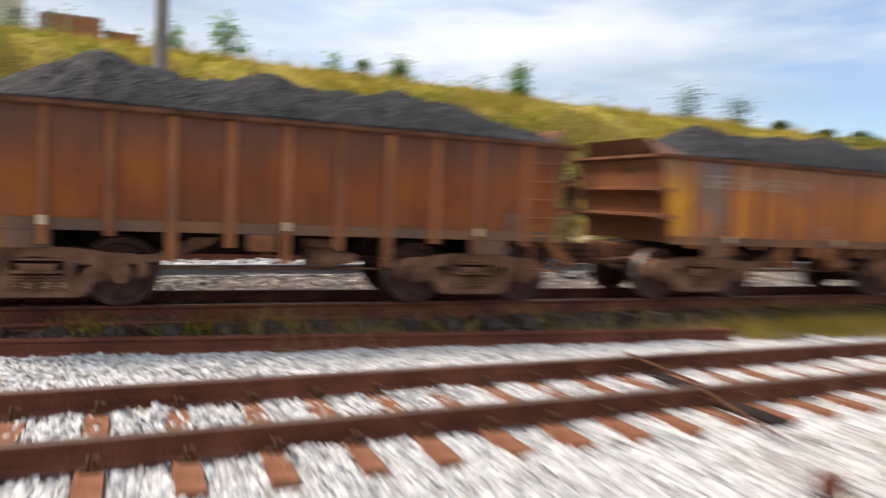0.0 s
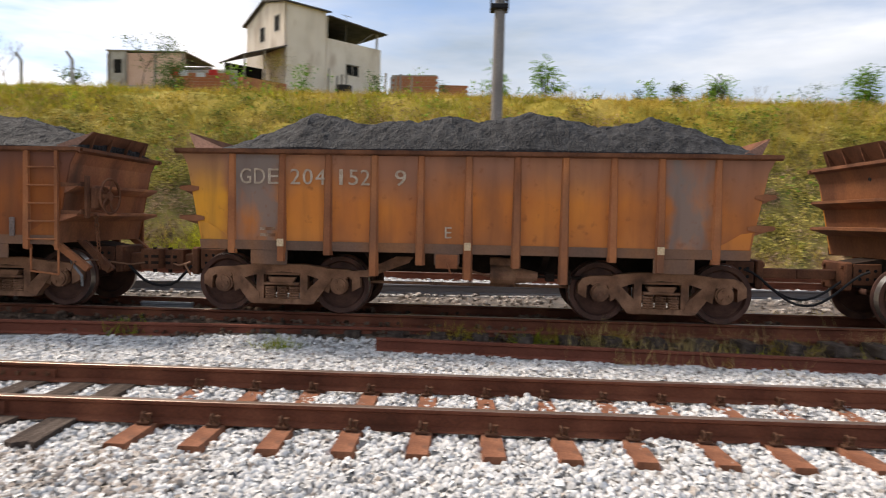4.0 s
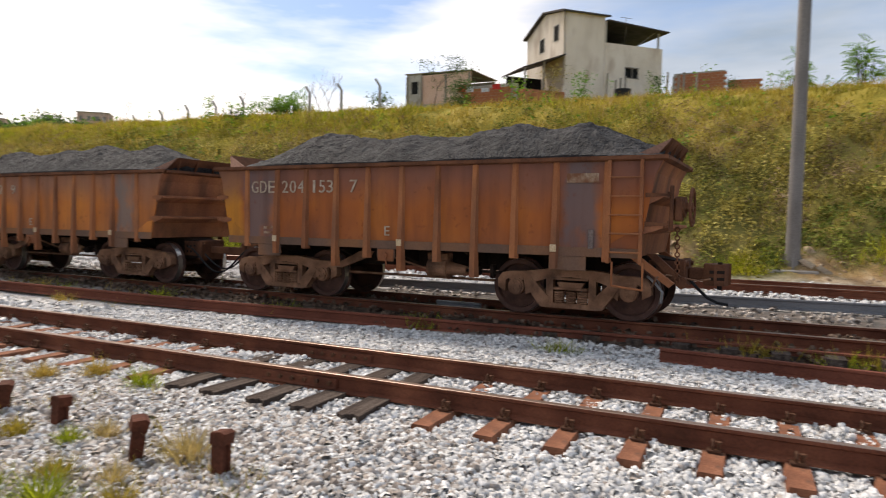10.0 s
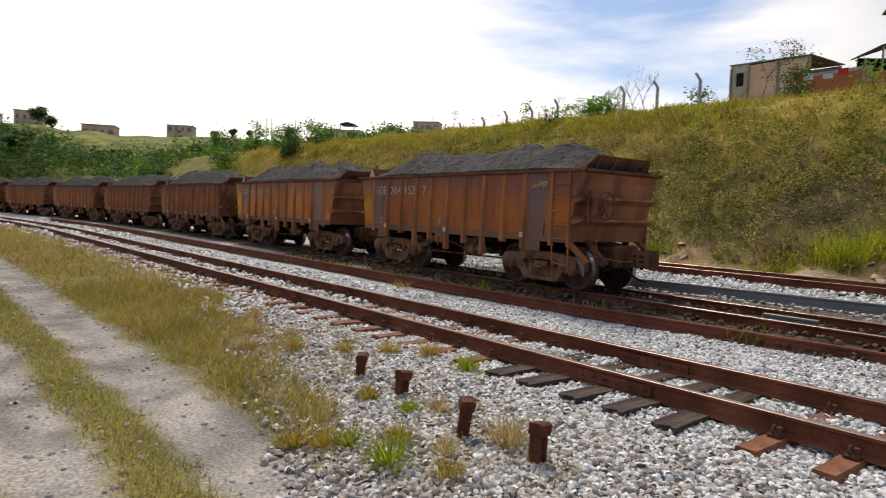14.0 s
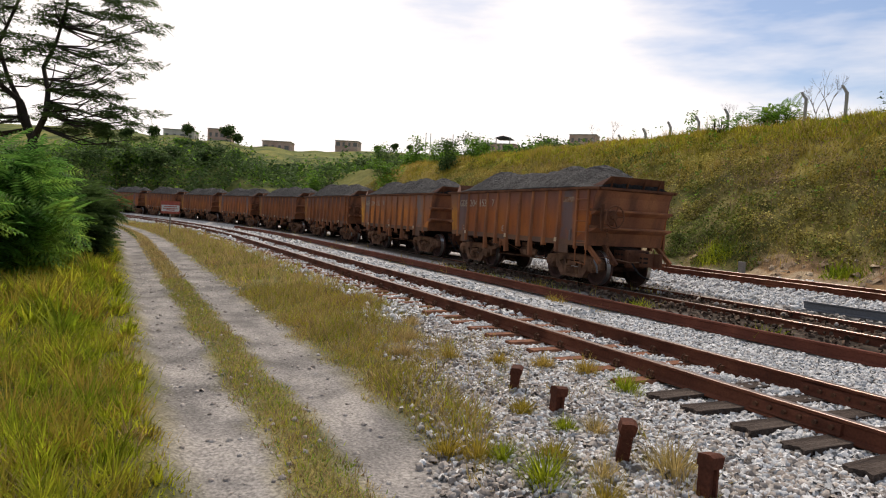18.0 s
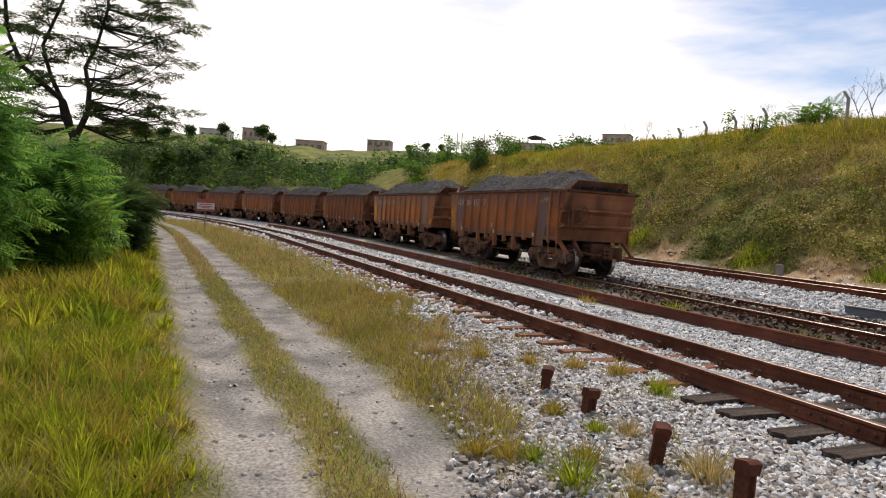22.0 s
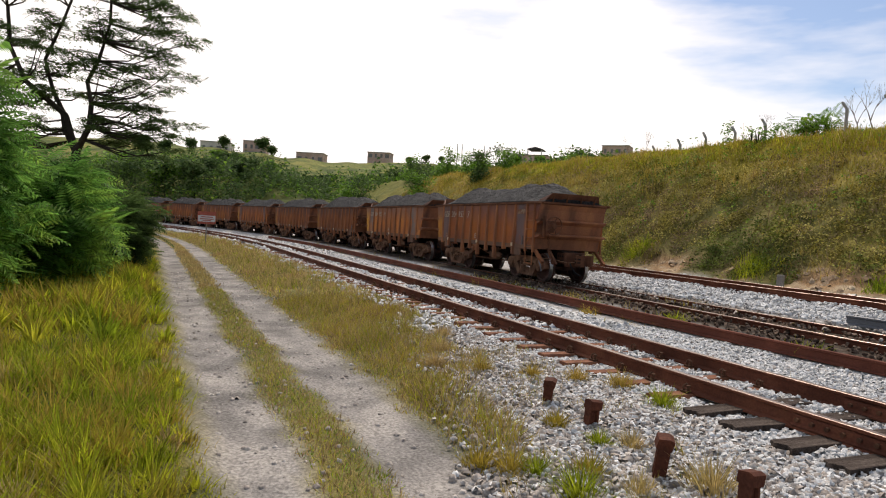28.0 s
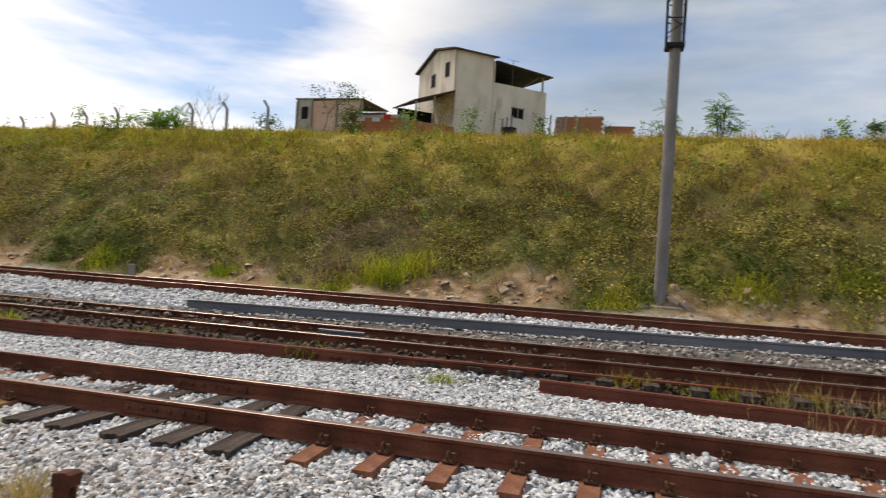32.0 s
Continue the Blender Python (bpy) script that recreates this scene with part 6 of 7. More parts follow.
for n, x0, x1, mat, h0, wd in ((24000, -14, -2.5, "dry_grass", 0.2, 0.008), (20000, -14, -2.5, "grass", 0.17, 0.008), (18000, -14, -2.5, "bank_grass", 0.2, 0.008), (12000, -14, -2.5, "bank_heads", 0.2, 0.009), (24000, -50, -14, "dry_grass", 0.22, 0.022), (6000, -50, -14, "grass", 0.2, 0.02)):
    x, v = spread(n, x0, x1, 1.9, 4.6)
    y = v + bend(x)
    keep = (v > 2.16 + 0.14 * wave(x, v, 2.0) + 0.08 * wave(x, x, 6.0)) & (v < gravel_edge(x) + 0.25 + 0.4 * wave(x, v, 1.6)) & patchy(x, v, 1.5, 0.3, -0.75)
    x, y, v = x[keep], y[keep], v[keep]
    low = np.clip((v - 2.05) / 0.5, 0.3, 1) * np.clip(0.85 + 0.6 * wave(x, v, 1.9, 1.7), 0.4, 1.5)
    blades("verge_grass", M[mat], x, y, h0 * low * RNG.uniform(0.35, 1.3, len(x)), wd * RNG.uniform(0.7, 1.4, len(x)), "dry yellow and green grass on the ballast shoulder", lean=0.9)
# single tufts on the ballast
TUFTS = [
    (-3.61, 2.56, 0.36, "grass"), (-3.36, 3.44, 0.4, "dry_grass"), (-4.26, 3.52, 0.24, "dry_grass"), (-5.86, 4.72, 0.3, "bank_grass"),
    (-5.09, 4.58, 0.34, "grass"), (-6.24, 4.42, 0.28, "bank_grass"), (-6.62, 4.05, 0.24, "bank_grass"), (-4.97, 3.28, 0.24, "bank_grass"),
    (-4.39, 3.31, 0.22, "grass"), (-4.41, 2.25, 0.26, "bank_grass"), (-4.22, 2.4, 0.26, "bank_grass"), (-6.97, 3.6, 0.26, "bank_grass"),
    (-4.11, 2.55, 0.24, "grass"), (-3.23, 2.75, 0.26, "bank_grass"), (-8.1, 3.6, 0.3, "dry_grass"), (-7.4, 3.2, 0.3, "dry_grass"),
    (-3.9, 2.85, 0.28, "bank_grass"), (-3.55, 3.0, 0.24, "dry_grass"), (5.15, 1.95, 0.3, "grass"), (5.6, 2.2, 0.32, "bank_grass"),
    (6.1, 2.3, 0.36, "bank_grass"), (4.36, 2.35, 0.24, "bank_heads"), (-2.7, 2.4, 0.22, "bank_grass"), (-9.2, 4.1, 0.3, "dry_grass"),
]
for x0, y0, h0, mat in TUFTS:
    h0 *= 0.8
    n = int(240 + 500 * h0)
    rr, a = np.abs(RNG.normal(0, 0.44 * h0, n)), RNG.uniform(0, 6.28, n)
    x, y = x0 + 1.25 * rr * np.cos(a), y0 + rr * np.sin(a)
    hh = h0 * RNG.uniform(0.35, 1.15, n) * np.clip(1.15 - rr / (0.9 * h0), 0.35, 1)
    wid = RNG.uniform(0.005, 0.012, n)
    me = cloud_mesh("grass_tuft", M[mat], BLADE_V, BLADE_F, np.stack([x, y, ground_z(x, y) - 0.02], -1), np.stack([wid, hh * 1.5, hh], -1), a - np.pi / 2 + RNG.normal(0, 0.5, n), np.stack([RNG.normal(-0.12, 0.25, n), RNG.normal(0, 0.2, n)], -1))
    lab = {"grass": "green grass tuft in the ballast", "bank_grass": "yellow-green grass tuft in the ballast"}.get(mat, "dry straw tuft in the ballast")
    tagged(new("grass_tuft", me), lab, "grass tuft", "grass tufts", "stuff")
for i in range(26):
    if 8 <= i <= 19 and i % 3:
        continue
    x0 = -17.0 + 0.85 * i + RNG.uniform(-0.35, 0.35)
    y0 = RNG.choice([8.72, 8.6, 8.15]) + float(spare_bend(x0))
    n = 110
    t = blades("grass_tuft", M["bank_grass" if i % 3 else "grass"], RNG.normal(x0, 0.16, n), RNG.normal(y0, 0.06, n), 0.26 * RNG.uniform(0.3, 1.1, n), RNG.uniform(0.008, 0.015, n), "yellow-green grass tuft beside the train's rail", "grass tuft", lean=0.9)
    t["group"] = "grass tufts"
# thin weeds in the stained ballast beside the stubs
for n, mat, h0 in ((9000, "bank_grass", 0.13), (5000, "dry_grass", 0.15), (4000, "grass", 0.11), (4000, "bank_heads", 0.12)):
    x, v = spread(n, -13, -2.6, 2.0, 5.0)
    keep = (v > gravel_edge(x) - 0.1) & (v < gravel_edge(x) + 1.5 + 0.5 * wave(x, v, 1.2)) & patchy(x, v, 2.4, 1.9, 0.1)
    x, v = x[keep], v[keep]
    blades("track_weeds", M[mat], x, v + bend(x), h0 * RNG.uniform(0.3, 1.3, len(x)), RNG.uniform(0.005, 0.01, len(x)), "thin weeds growing in the stained ballast", "weeds", lean=0.9)
n = 12000
x, v = spread(n, 8.5, 36, 7.7, 9.0)
keep = patchy(x, v, 1.2, 0.4, -0.6)
x, v = x[keep], v[keep]
blades("track_weeds", M["bank_grass"], x, v + spare_bend(x), RNG.uniform(0.12, 0.45, len(x)), RNG.uniform(0.01, 0.025, len(x)), "yellow weeds along the train's track", "weeds", lean=0.7)
# weeds along the train's track and far track
n = 16000
x, v = spread(n, -45, 20, 6.9, 11.0)
keep = (patchy(x, v, 0.8, 2.2, 0.25) | (x > 3)) & ((v > 8.15) | (RNG.uniform(0, 1, n) < 0.12)) & ((v < 8.95) | (v > 10.2)) & ((x < -9) | (x > 2.5) | (RNG.uniform(0, 1, n) < 0.12))
x, v = x[keep], v[keep]
blades("track_weeds", M["bank_grass"], x, v + spare_bend(x), RNG.uniform(0.05, 0.26, len(x)), RNG.uniform(0.006, 0.014, len(x)), "sparse weeds growing along the rails", "weeds")
n = 5000
x, v = spread(n, 1.5, 16, 7.9, 9.0)
keep = patchy(x, v, 1.6, 0.9, 0.0)
x, v = x[keep], v[keep]
blades("track_weeds", M["dry_grass"], x, v + spare_bend(x), RNG.uniform(0.08, 0.4, len(x)), RNG.uniform(0.005, 0.012, len(x)), "dry weeds growing along the rails", "weeds")

# bank: shrubs in patches of green, olive and withered brown, golden grass above
n, per = 6600, 72
cx, cy = spread(n, -46, 34, 17.8, 25.6)
keep = (RNG.uniform(0, 1, n) < np.interp(cy, [17.8, 18.6, 21.8, 25.6], [0.5, 1.0, 1.0, 0.15])) & (outcrop(cx, cy) < 0.55)
cx, cy = cx[keep], cy[keep]
hue = wave(cx, cy, 0.38, 1.0) + 0.6 * wave(cx, cy, 1.0, 2.3) + RNG.normal(0, 0.22, len(cx)) - np.interp(cy, [18, 20.5, 24], [0.35, -0.1, 0.1])
for kind, lo, hi, lab in (("shrub_green", -9, -0.42, "dark green leafy shrubs on the bank"), ("shrub_olive", -0.42, 0.26, "low olive shrubs covering the bank"), ("shrub_brown", 0.26, 9, "withered brown shrubs on the bank")):
    q = (hue >= lo) & (hue < hi)
    m = int(q.sum())
    rad = (RNG.uniform(0.16, 0.52, m) * (0.8 if kind == "shrub_brown" else 1.0))[:, None]
    th, ph = RNG.uniform(0, 6.28, (m, per)), np.arcsin(RNG.uniform(-0.1, 1, (m, per)))
    shell = RNG.uniform(0.7, 1.12, (m, per)) * (1 + 0.22 * np.sin(3 * th + RNG.uniform(0, 6.28, (m, 1))))
    x, y = (cx[q][:, None] + rad * shell * np.cos(ph) * np.cos(th)).ravel(), (cy[q][:, None] + rad * shell * np.cos(ph) * np.sin(th)).ravel()
    z = ground_z(x, y) + (rad * RNG.uniform(0.7, 1.25, (m, 1)) * shell * np.sin(ph)).ravel()
    sz = RNG.uniform(0.045, 0.115, m * per) * (0.75 if kind == "shrub_brown" else 1.0)
    me = cloud_mesh("bank_shrubs", M[kind], LEAF_V, LEAF_F, np.stack([x, y, z], -1), np.stack([sz, sz, sz], -1), RNG.uniform(0, 6.3, m * per), np.stack([RNG.normal(0.4, 0.55, m * per), RNG.normal(0, 0.55, m * per)], -1))
    tagged(new("bank_shrubs", me), lab, "shrubs", kind="stuff")
for n, y0, y1, mat, h0, wd, lev in ((64000, 21.6, 29.5, "bank_grass", 0.42, 0.03, -0.7), (16000, 18.0, 23.5, "bank_grass", 0.34, 0.02, 0.1), (26000, 18.0, 23.0, "bank_heads", 0.3, 0.016, -0.5), (12000, 18.0, 22.5, "dry_grass", 0.3, 0.014, 0.2), (16000, 24.4, 27.5, "grass", 0.3, 0.03, 0.0), (17000, 21.8, 27.0, "dry_grass", 0.42, 0.026, 0.0), (9000, 20.5, 28.0, "bank_heads", 0.5, 0.02, 0.25), (16000, 29.5, 46, "bank_grass", 0.5, 0.05, -0.4)):
    x, y = spread(n, -62, 46, y0, y1)
    keep = patchy(x, y, 0.45, 2.5 + h0, lev) & (RNG.uniform(0, 1, n) < np.interp(y, [21.6, 24.6], [0.25 if y1 > 24 else 1.0, 1.0]))
    x, y = x[keep], y[keep]
    tall = np.clip(0.9 + 0.7 * wave(x, y, 1.1, 0.3), 0.4, 1.6)
    blades("bank_grass", M[mat], x, y, h0 * tall * RNG.uniform(0.4, 1.3, len(x)), wd * RNG.uniform(0.6, 1.4, len(x)), "golden and yellow-green grass on the railway bank", lean=0.6)
# greener grass along the crest beside the fence
for mat, n in (("grass", 15000), ("bank_grass", 7000)):
    x, y = spread(n, -46, -13, 24.6, 28.5)
    keep = patchy(x, y, 0.5, 0.7, -0.75)
    x, y = x[keep], y[keep]
    blades("crest_grass", M[mat], x, y, 0.3 * RNG.uniform(0.4, 1.3, len(x)), 0.028 * RNG.uniform(0.6, 1.4, len(x)), "soft yellow-green grass along the crest", lean=0.6)
# rank green clumps at the foot of the bank
for x0, y0, h0 in ((-6.4, 18.3, 0.95), (-5.7, 18.6, 0.75), (-15.9, 18.3, 0.65), (-7.7, 18.0, 0.35), (0.1, 18.0, 0.4), (3.4, 18.5, 0.5), (6.0, 18.9, 0.55), (-11.4, 18.1, 0.4), (-22.0, 18.6, 0.6)):
    n = 480
    x, y = RNG.normal(x0, 0.36, n), np.maximum(RNG.normal(y0, 0.22, n), 17.7)
    t = blades("grass_clump", M["grass"], x, y, h0 * RNG.uniform(0.3, 1.0, n), RNG.uniform(0.012, 0.024, n), "rank bright green grass clump on the bank", "grass clump", lean=0.7)
    t["group"] = "green clumps on the bank"
# tall thin weeds standing out of the bank
n, k = 170, 14
x0, y0 = spread(n, -30, 24, 19.5, 26.8)
h = RNG.uniform(0.5, 1.3, n)
f = RNG.uniform(0.2, 1, (n, k))
x, y = (x0[:, None] + 0.12 * RNG.normal(0, 1, (n, k))).ravel(), (y0[:, None] + 0.12 * RNG.normal(0, 1, (n, k))).ravel()
z = (ground_z(x0, y0)[:, None] + h[:, None] * f).ravel()
sz = RNG.uniform(0.08, 0.17, n * k)
me = cloud_mesh("bank_weeds", M["leaf"], LEAF_V, LEAF_F, np.stack([x, y, z], -1), np.stack([sz, sz, sz], -1), RNG.uniform(0, 6.3, n * k), RNG.normal(0, 0.6, (n * k, 2)))
tagged(new("bank_weeds", me), "leaves of tall weeds on the bank", "weeds", kind="stuff")
blades("bank_weeds", M["bank_heads"], x0, y0, h, np.full(n, 0.025), "stems of tall weeds on the bank", "weeds", lean=0.1)


def limb(bm, p, d, length, r, depth, tips, rnd, spread_=0.6, up=0.15):
    q = p
    for i in range(3):
        d2 = (d + Vector((rnd.uniform(-1, 1), rnd.uniform(-1, 1), rnd.uniform(-0.6, 1))) * 0.18).normalized()
        q2 = q + d2 * length / 3
        rod(bm, q, q2, r * (1 - 0.2 * i), r * (1 - 0.2 * (i + 1)), 6)
        q, d = q2, d2
    if depth == 0:
        tips.append(q)
        return
    tips.append(q)
    for _ in range(rnd.choice((2, 3))):
        nd = (d + Vector((rnd.uniform(-1, 1), rnd.uniform(-1, 1), rnd.uniform(-0.5, 0.7) + up)) * spread_ * 1.4).normalized()
        limb(bm, q, nd, length * rnd.uniform(0.6, 0.8), r * 0.55, depth - 1, tips, rnd, spread_, up)


def tree(label, x, y, height, seed, leaf="leaf_dark", leaves=900, size=0.2, puff=0.6, flat=0.5, trunk=0.12, depth=3, spread_=0.6, category="tree", sink=0.2, lean=(0, 0)):
    """A tapered trunk with limbs and a crown of single leaves round the limb ends."""
    rnd = random.Random(seed)
    z0 = float(ground_z(x, y)) - sink
    t = tagged(empty("tree" if category == "tree" else "bush", pose(x, y, z0)), label, category)
    bm, tips = B(), []
    limb(bm, Vector((0, 0, 0)), Vector((lean[0], lean[1], 1)).normalized(), height * 0.36, height * trunk * 0.12, depth, tips, rnd, spread_)
    if tips:
        top = max(p.z for p in tips)
        k = height / max(0.1, top)
        bmesh.ops.scale(bm, vec=(k, k, k), verts=bm.verts)
        tips = [p * k for p in tips]
    part("trunk", bm, M["bark" if leaf else "twig"], t)
    if leaf:
        c = np.array([p[:] for p in tips if p.z > height * 0.3])
        if category == "bush":
            c = np.concatenate([c, c * (0.8, 0.8, 0.45), c * (0.7, 0.7, 0.15)])
        i = RNG.integers(0, len(c), leaves)
        o = RNG.normal(0, puff, (leaves, 3)) * (1, 1, flat)
        s = size * RNG.uniform(0.6, 1.5, leaves)
        me = cloud_mesh("crown", M[leaf], LEAF_V, LEAF_F, c[i] + o, np.stack([s, s, s], -1), RNG.uniform(0, 6.3, leaves), RNG.normal(0, 0.5, (leaves, 2)))
        part("crown", me, None, t)
    return t


def frond_shape(pairs=13):
    """A feathery compound leaf along +y, narrow leaflets in pairs, drooping to its tip."""
    v, f = [], []
    for i in range(pairs):
        u = (i + 0.6) / pairs
        ln = 0.27 * math.sin(math.pi * (0.15 + 0.8 * u)) + 0.05
        z = -0.24 * u * u
        for s in (-1, 1):
            k = len(v)
            v += [(0, u - 0.015, z), (s * ln * 0.5, u + 0.01, z - 0.01), (s * ln, u + 0.07, z - 0.06), (s * ln * 0.5, u + 0.06, z - 0.01)]
            f += [(k, k + 1, k + 2), (k, k + 2, k + 3)]
    return v, f


FROND_V, FROND_F = frond_shape()


def feathery_bush(label, x, y, height, width, seed, leaf, count, size=0.55):
    """Many thin stems from one base, each hung with feathery fronds."""
    rnd = random.Random(seed)
    b = tagged(empty("bush", pose(x, y, float(ground_z(x, y)) - 0.05)), label, "bush")
    bm, heads = B(), []
    for _ in range(14):
        a, lean = rnd.uniform(0, 6.28), rnd.uniform(0.1, 1.0)
        p = Vector((0.15 * math.cos(a), 0.15 * math.sin(a), 0))
        top = Vector((width * lean * math.cos(a), width * lean * math.sin(a), height * (1.0 - 0.55 * lean * lean) * rnd.uniform(0.8, 1.0)))
        mid = p.lerp(top, 0.5) + Vector((0, 0, 0.12 * height))
        rod(bm, p, mid, 0.025, 0.018, 5), rod(bm, mid, top, 0.018, 0.007, 5)
        for i in range(9):
            u = 0.15 + 0.85 * i / 8
            heads.append(p.lerp(mid, u * 2) if u < 0.5 else mid.lerp(top, u * 2 - 1))
    part("stem", bm, M["bark"], b)
    c = np.array([q[:] for q in heads])
    c = c[RNG.integers(0, len(c), count)] + RNG.normal(0, 0.12, (count, 3))
    yaw = np.arctan2(c[:, 1], c[:, 0]) - np.pi / 2 + RNG.normal(0, 0.9, count)
    s = size * RNG.uniform(0.6, 1.3, count)
    me = cloud_mesh("fronds", M[leaf], FROND_V, FROND_F, c, np.stack([s, s, s], -1), yaw, np.stack([RNG.normal(0.15, 0.45, count), RNG.normal(0, 0.35, count)], -1))
    part("fronds", me, None, b)


def layered_tree(label, x, y, turn, fork, limbs, tiers, seed, per_tier):
    """A forked trunk whose crooked limbs carry flat tiers of feathery leaves with sky between them. limbs: (x, z) from the fork; tiers: (x, z, radius)."""
    rnd = random.Random(seed)
    t = tagged(empty("tree", pose(x, y, float(ground_z(x, y)) - 0.2, 0, 0, turn)), label, "tree")
    bm = B()
    rod(bm, (0.1, 0, 0), (0.0, 0.0, fork), 0.26, 0.2, 10)
    joints = []
    for pts in limbs:
        p, r = Vector((0, 0, fork - 0.05)), 0.15
        for u, z in pts:
            q = Vector((u, rnd.uniform(-0.7, 0.7), fork + z))
            rod(bm, p, q, r, r * 0.84, 8)
            joints += [p.lerp(q, 0.5), q]
            p, r = q, r * 0.84
    pos, yaw, size = [], [], []
    for u, z, rad in tiers:
        for copy in range(6):
            c = Vector((u + rnd.uniform(-0.85, 0.85), rnd.uniform(-1.9, 1.9), fork + z + rnd.uniform(-0.42, 0.42)))
            o = min(joints, key=lambda j: (j - c).length + 0.8 * max(0.0, j.z - c.z))
            mid = o.lerp(c, 0.55) + Vector((0, 0, -0.12 * (c - o).length))
            rod(bm, o, mid, 0.045, 0.03, 5), rod(bm, mid, c, 0.03, 0.01, 4)
            for k in range(4):
                a = rnd.uniform(0, 6.28)
                e = c + Vector((0.62 * rad * math.cos(a), 0.62 * rad * math.sin(a), -0.1 * rad))
                for i in range(per_tier // 20):
                    w_ = rnd.uniform(0.1, 1.0)
                    q = c.lerp(e, w_)
                    pos.append((q.x + rnd.uniform(-0.16, 0.16), q.y + rnd.uniform(-0.16, 0.16), q.z + rnd.uniform(-0.07, 0.09)))
                    yaw.append(a - math.pi / 2 + rnd.choice((-0.9, 0.9)) + rnd.uniform(-0.4, 0.4))
                    size.append(rnd.uniform(0.26, 0.5))
    part("trunk", bm, M["bark"], t)
    hubs = np.array(pos[:: max(1, per_tier // 30)])
    k = 16
    a, rr = RNG.uniform(0, 6.28, (len(hubs), k)), 0.42 * np.sqrt(RNG.uniform(0, 1, (len(hubs), k)))
    c = np.stack([hubs[:, :1] + rr * np.cos(a), hubs[:, 1:2] + rr * np.sin(a), hubs[:, 2:] + RNG.normal(0.0, 0.05, a.shape) - 0.3 * rr * rr], -1).reshape(-1, 3)
    ls = RNG.uniform(0.09, 0.2, len(c))
    part("foliage", cloud_mesh("foliage", M["leaf_dark"], LEAF_V, LEAF_F, c, np.stack([ls, ls, ls], -1), RNG.uniform(0, 6.3, len(c)), RNG.normal(0, 0.35, (len(c), 2))), None, t)
    n, sz = len(pos), np.array(size)
    me = cloud_mesh("crown", M["leaf_dark"], FROND_V, FROND_F, np.array(pos), np.stack([sz, sz, sz], -1), np.array(yaw), RNG.normal(0, 0.22, (n, 2)))
    part("crown", me, None, t)


# the large tree and the thicket beyond the dirt track
BOUGHS = [[(-0.63, 1.0), (-0.9, 1.9), (-1.4, 2.8), (-1.93, 4.2), (-1.05, 5.8), (-0.6, 7.5)], [(0.9, 1.1), (0.63, 2.2), (0.05, 3.3), (0.75, 4.2), (1.04, 6.0), (1.6, 7.6)], [(-0.5, 1.6), (-2.2, 3.0), (-3.2, 4.6), (-3.4, 6.4)]]
TIERS = [(4.2, 5.5, 1.0), (2.9, 4.7, 1.2), (1.7, 5.7, 1.2), (0.2, 5.4, 1.3), (-1.4, 5.8, 1.2), (-2.9, 5.1, 1.2), (3.7, 3.6, 1.0), (2.4, 3.3, 1.1), (1.2, 3.8, 1.1), (-0.3, 4.1, 1.0), (-2.2, 3.8, 1.1), (-3.5, 3.3, 1.2), (4.1, 1.5, 1.1), (2.8, 1.9, 1.2), (1.6, 2.4, 1.0), (-0.9, 2.5, 0.9), (-2.7, 2.0, 1.1), (3.4, 0.4, 0.9), (2.1, 0.8, 1.1), (1.1, 1.1, 0.8), (-1.2, 1.1, 1.0), (-2.7, 0.6, 1.0), (4.1, 6.2, 0.9), (1.5, 7.2, 1.4), (-1.1, 7.7, 1.4), (3.0, 7.0, 1.2), (-3.2, 7.2, 1.3), (0.4, 8.8, 1.5), (2.5, 8.5, 1.3)]
layered_tree("large dark spreading tree with layered open crown", -35.04, -2.88, 66, 4.3, BOUGHS, TIERS, 5, 150)
layered_tree("dark layered tree deeper in the thicket", -40.0, -10.5, 80, 3.0, [[(-x, z * 0.8) for x, z in bough] for bough in BOUGHS[:2]], [(-x * 0.9, z * 0.8, r) for x, z, r in TIERS[::2]], 8, 130)
for lab, x, y, h, wd, seed, leaf, nf, sz in (
    ("bright green feathery bush beside the dirt track", -15.6, -2.1, 3.0, 1.2, 1, "leaf_bright", 420, 0.8),
    ("fresh green feathery bush at the verge", -16.8, -1.5, 2.7, 1.0, 2, "leaf_bright", 360, 0.75),
    ("tall feathery green bush in the thicket", -13.6, -3.3, 3.7, 1.3, 3, "leaf_bright", 420, 0.75),
    ("tall leaning feathery bush", -12.4, -2.55, 4.2, 0.6, 4, "leaf_bright", 420, 0.7),
    ("tall green bush deep in the thicket", -18.0, -3.2, 3.6, 1.4, 6, "leaf_bright", 420, 0.8),
    ("dark blue-green bush at the edge of the dirt track", -19.8, -0.6, 2.0, 1.0, 7, "leaf_dark", 700, 0.6),
    ("dense dark bush at the edge of the dirt track", -21.8, -0.75, 2.3, 1.2, 9, "leaf_dark", 700, 0.65),
    ("dark low bush at the bend of the dirt track", -26.5, -2.0, 2.2, 1.4, 10, "leaf_dark", 600, 0.7),
    ("dark bush below the large tree", -30.0, -3.0, 3.2, 1.8, 12, "leaf_dark", 700, 0.8),
    ("dark bush behind the thicket", -24.0, -4.4, 3.4, 1.7, 13, "leaf", 700, 0.8),
):
    feathery_bush(lab, x, y, h, wd, seed, leaf, int(nf * 1.5), sz * 0.95)


def crest(az, dist):
    return -dist * math.sin(radians(az)), dist * math.cos(radians(az))


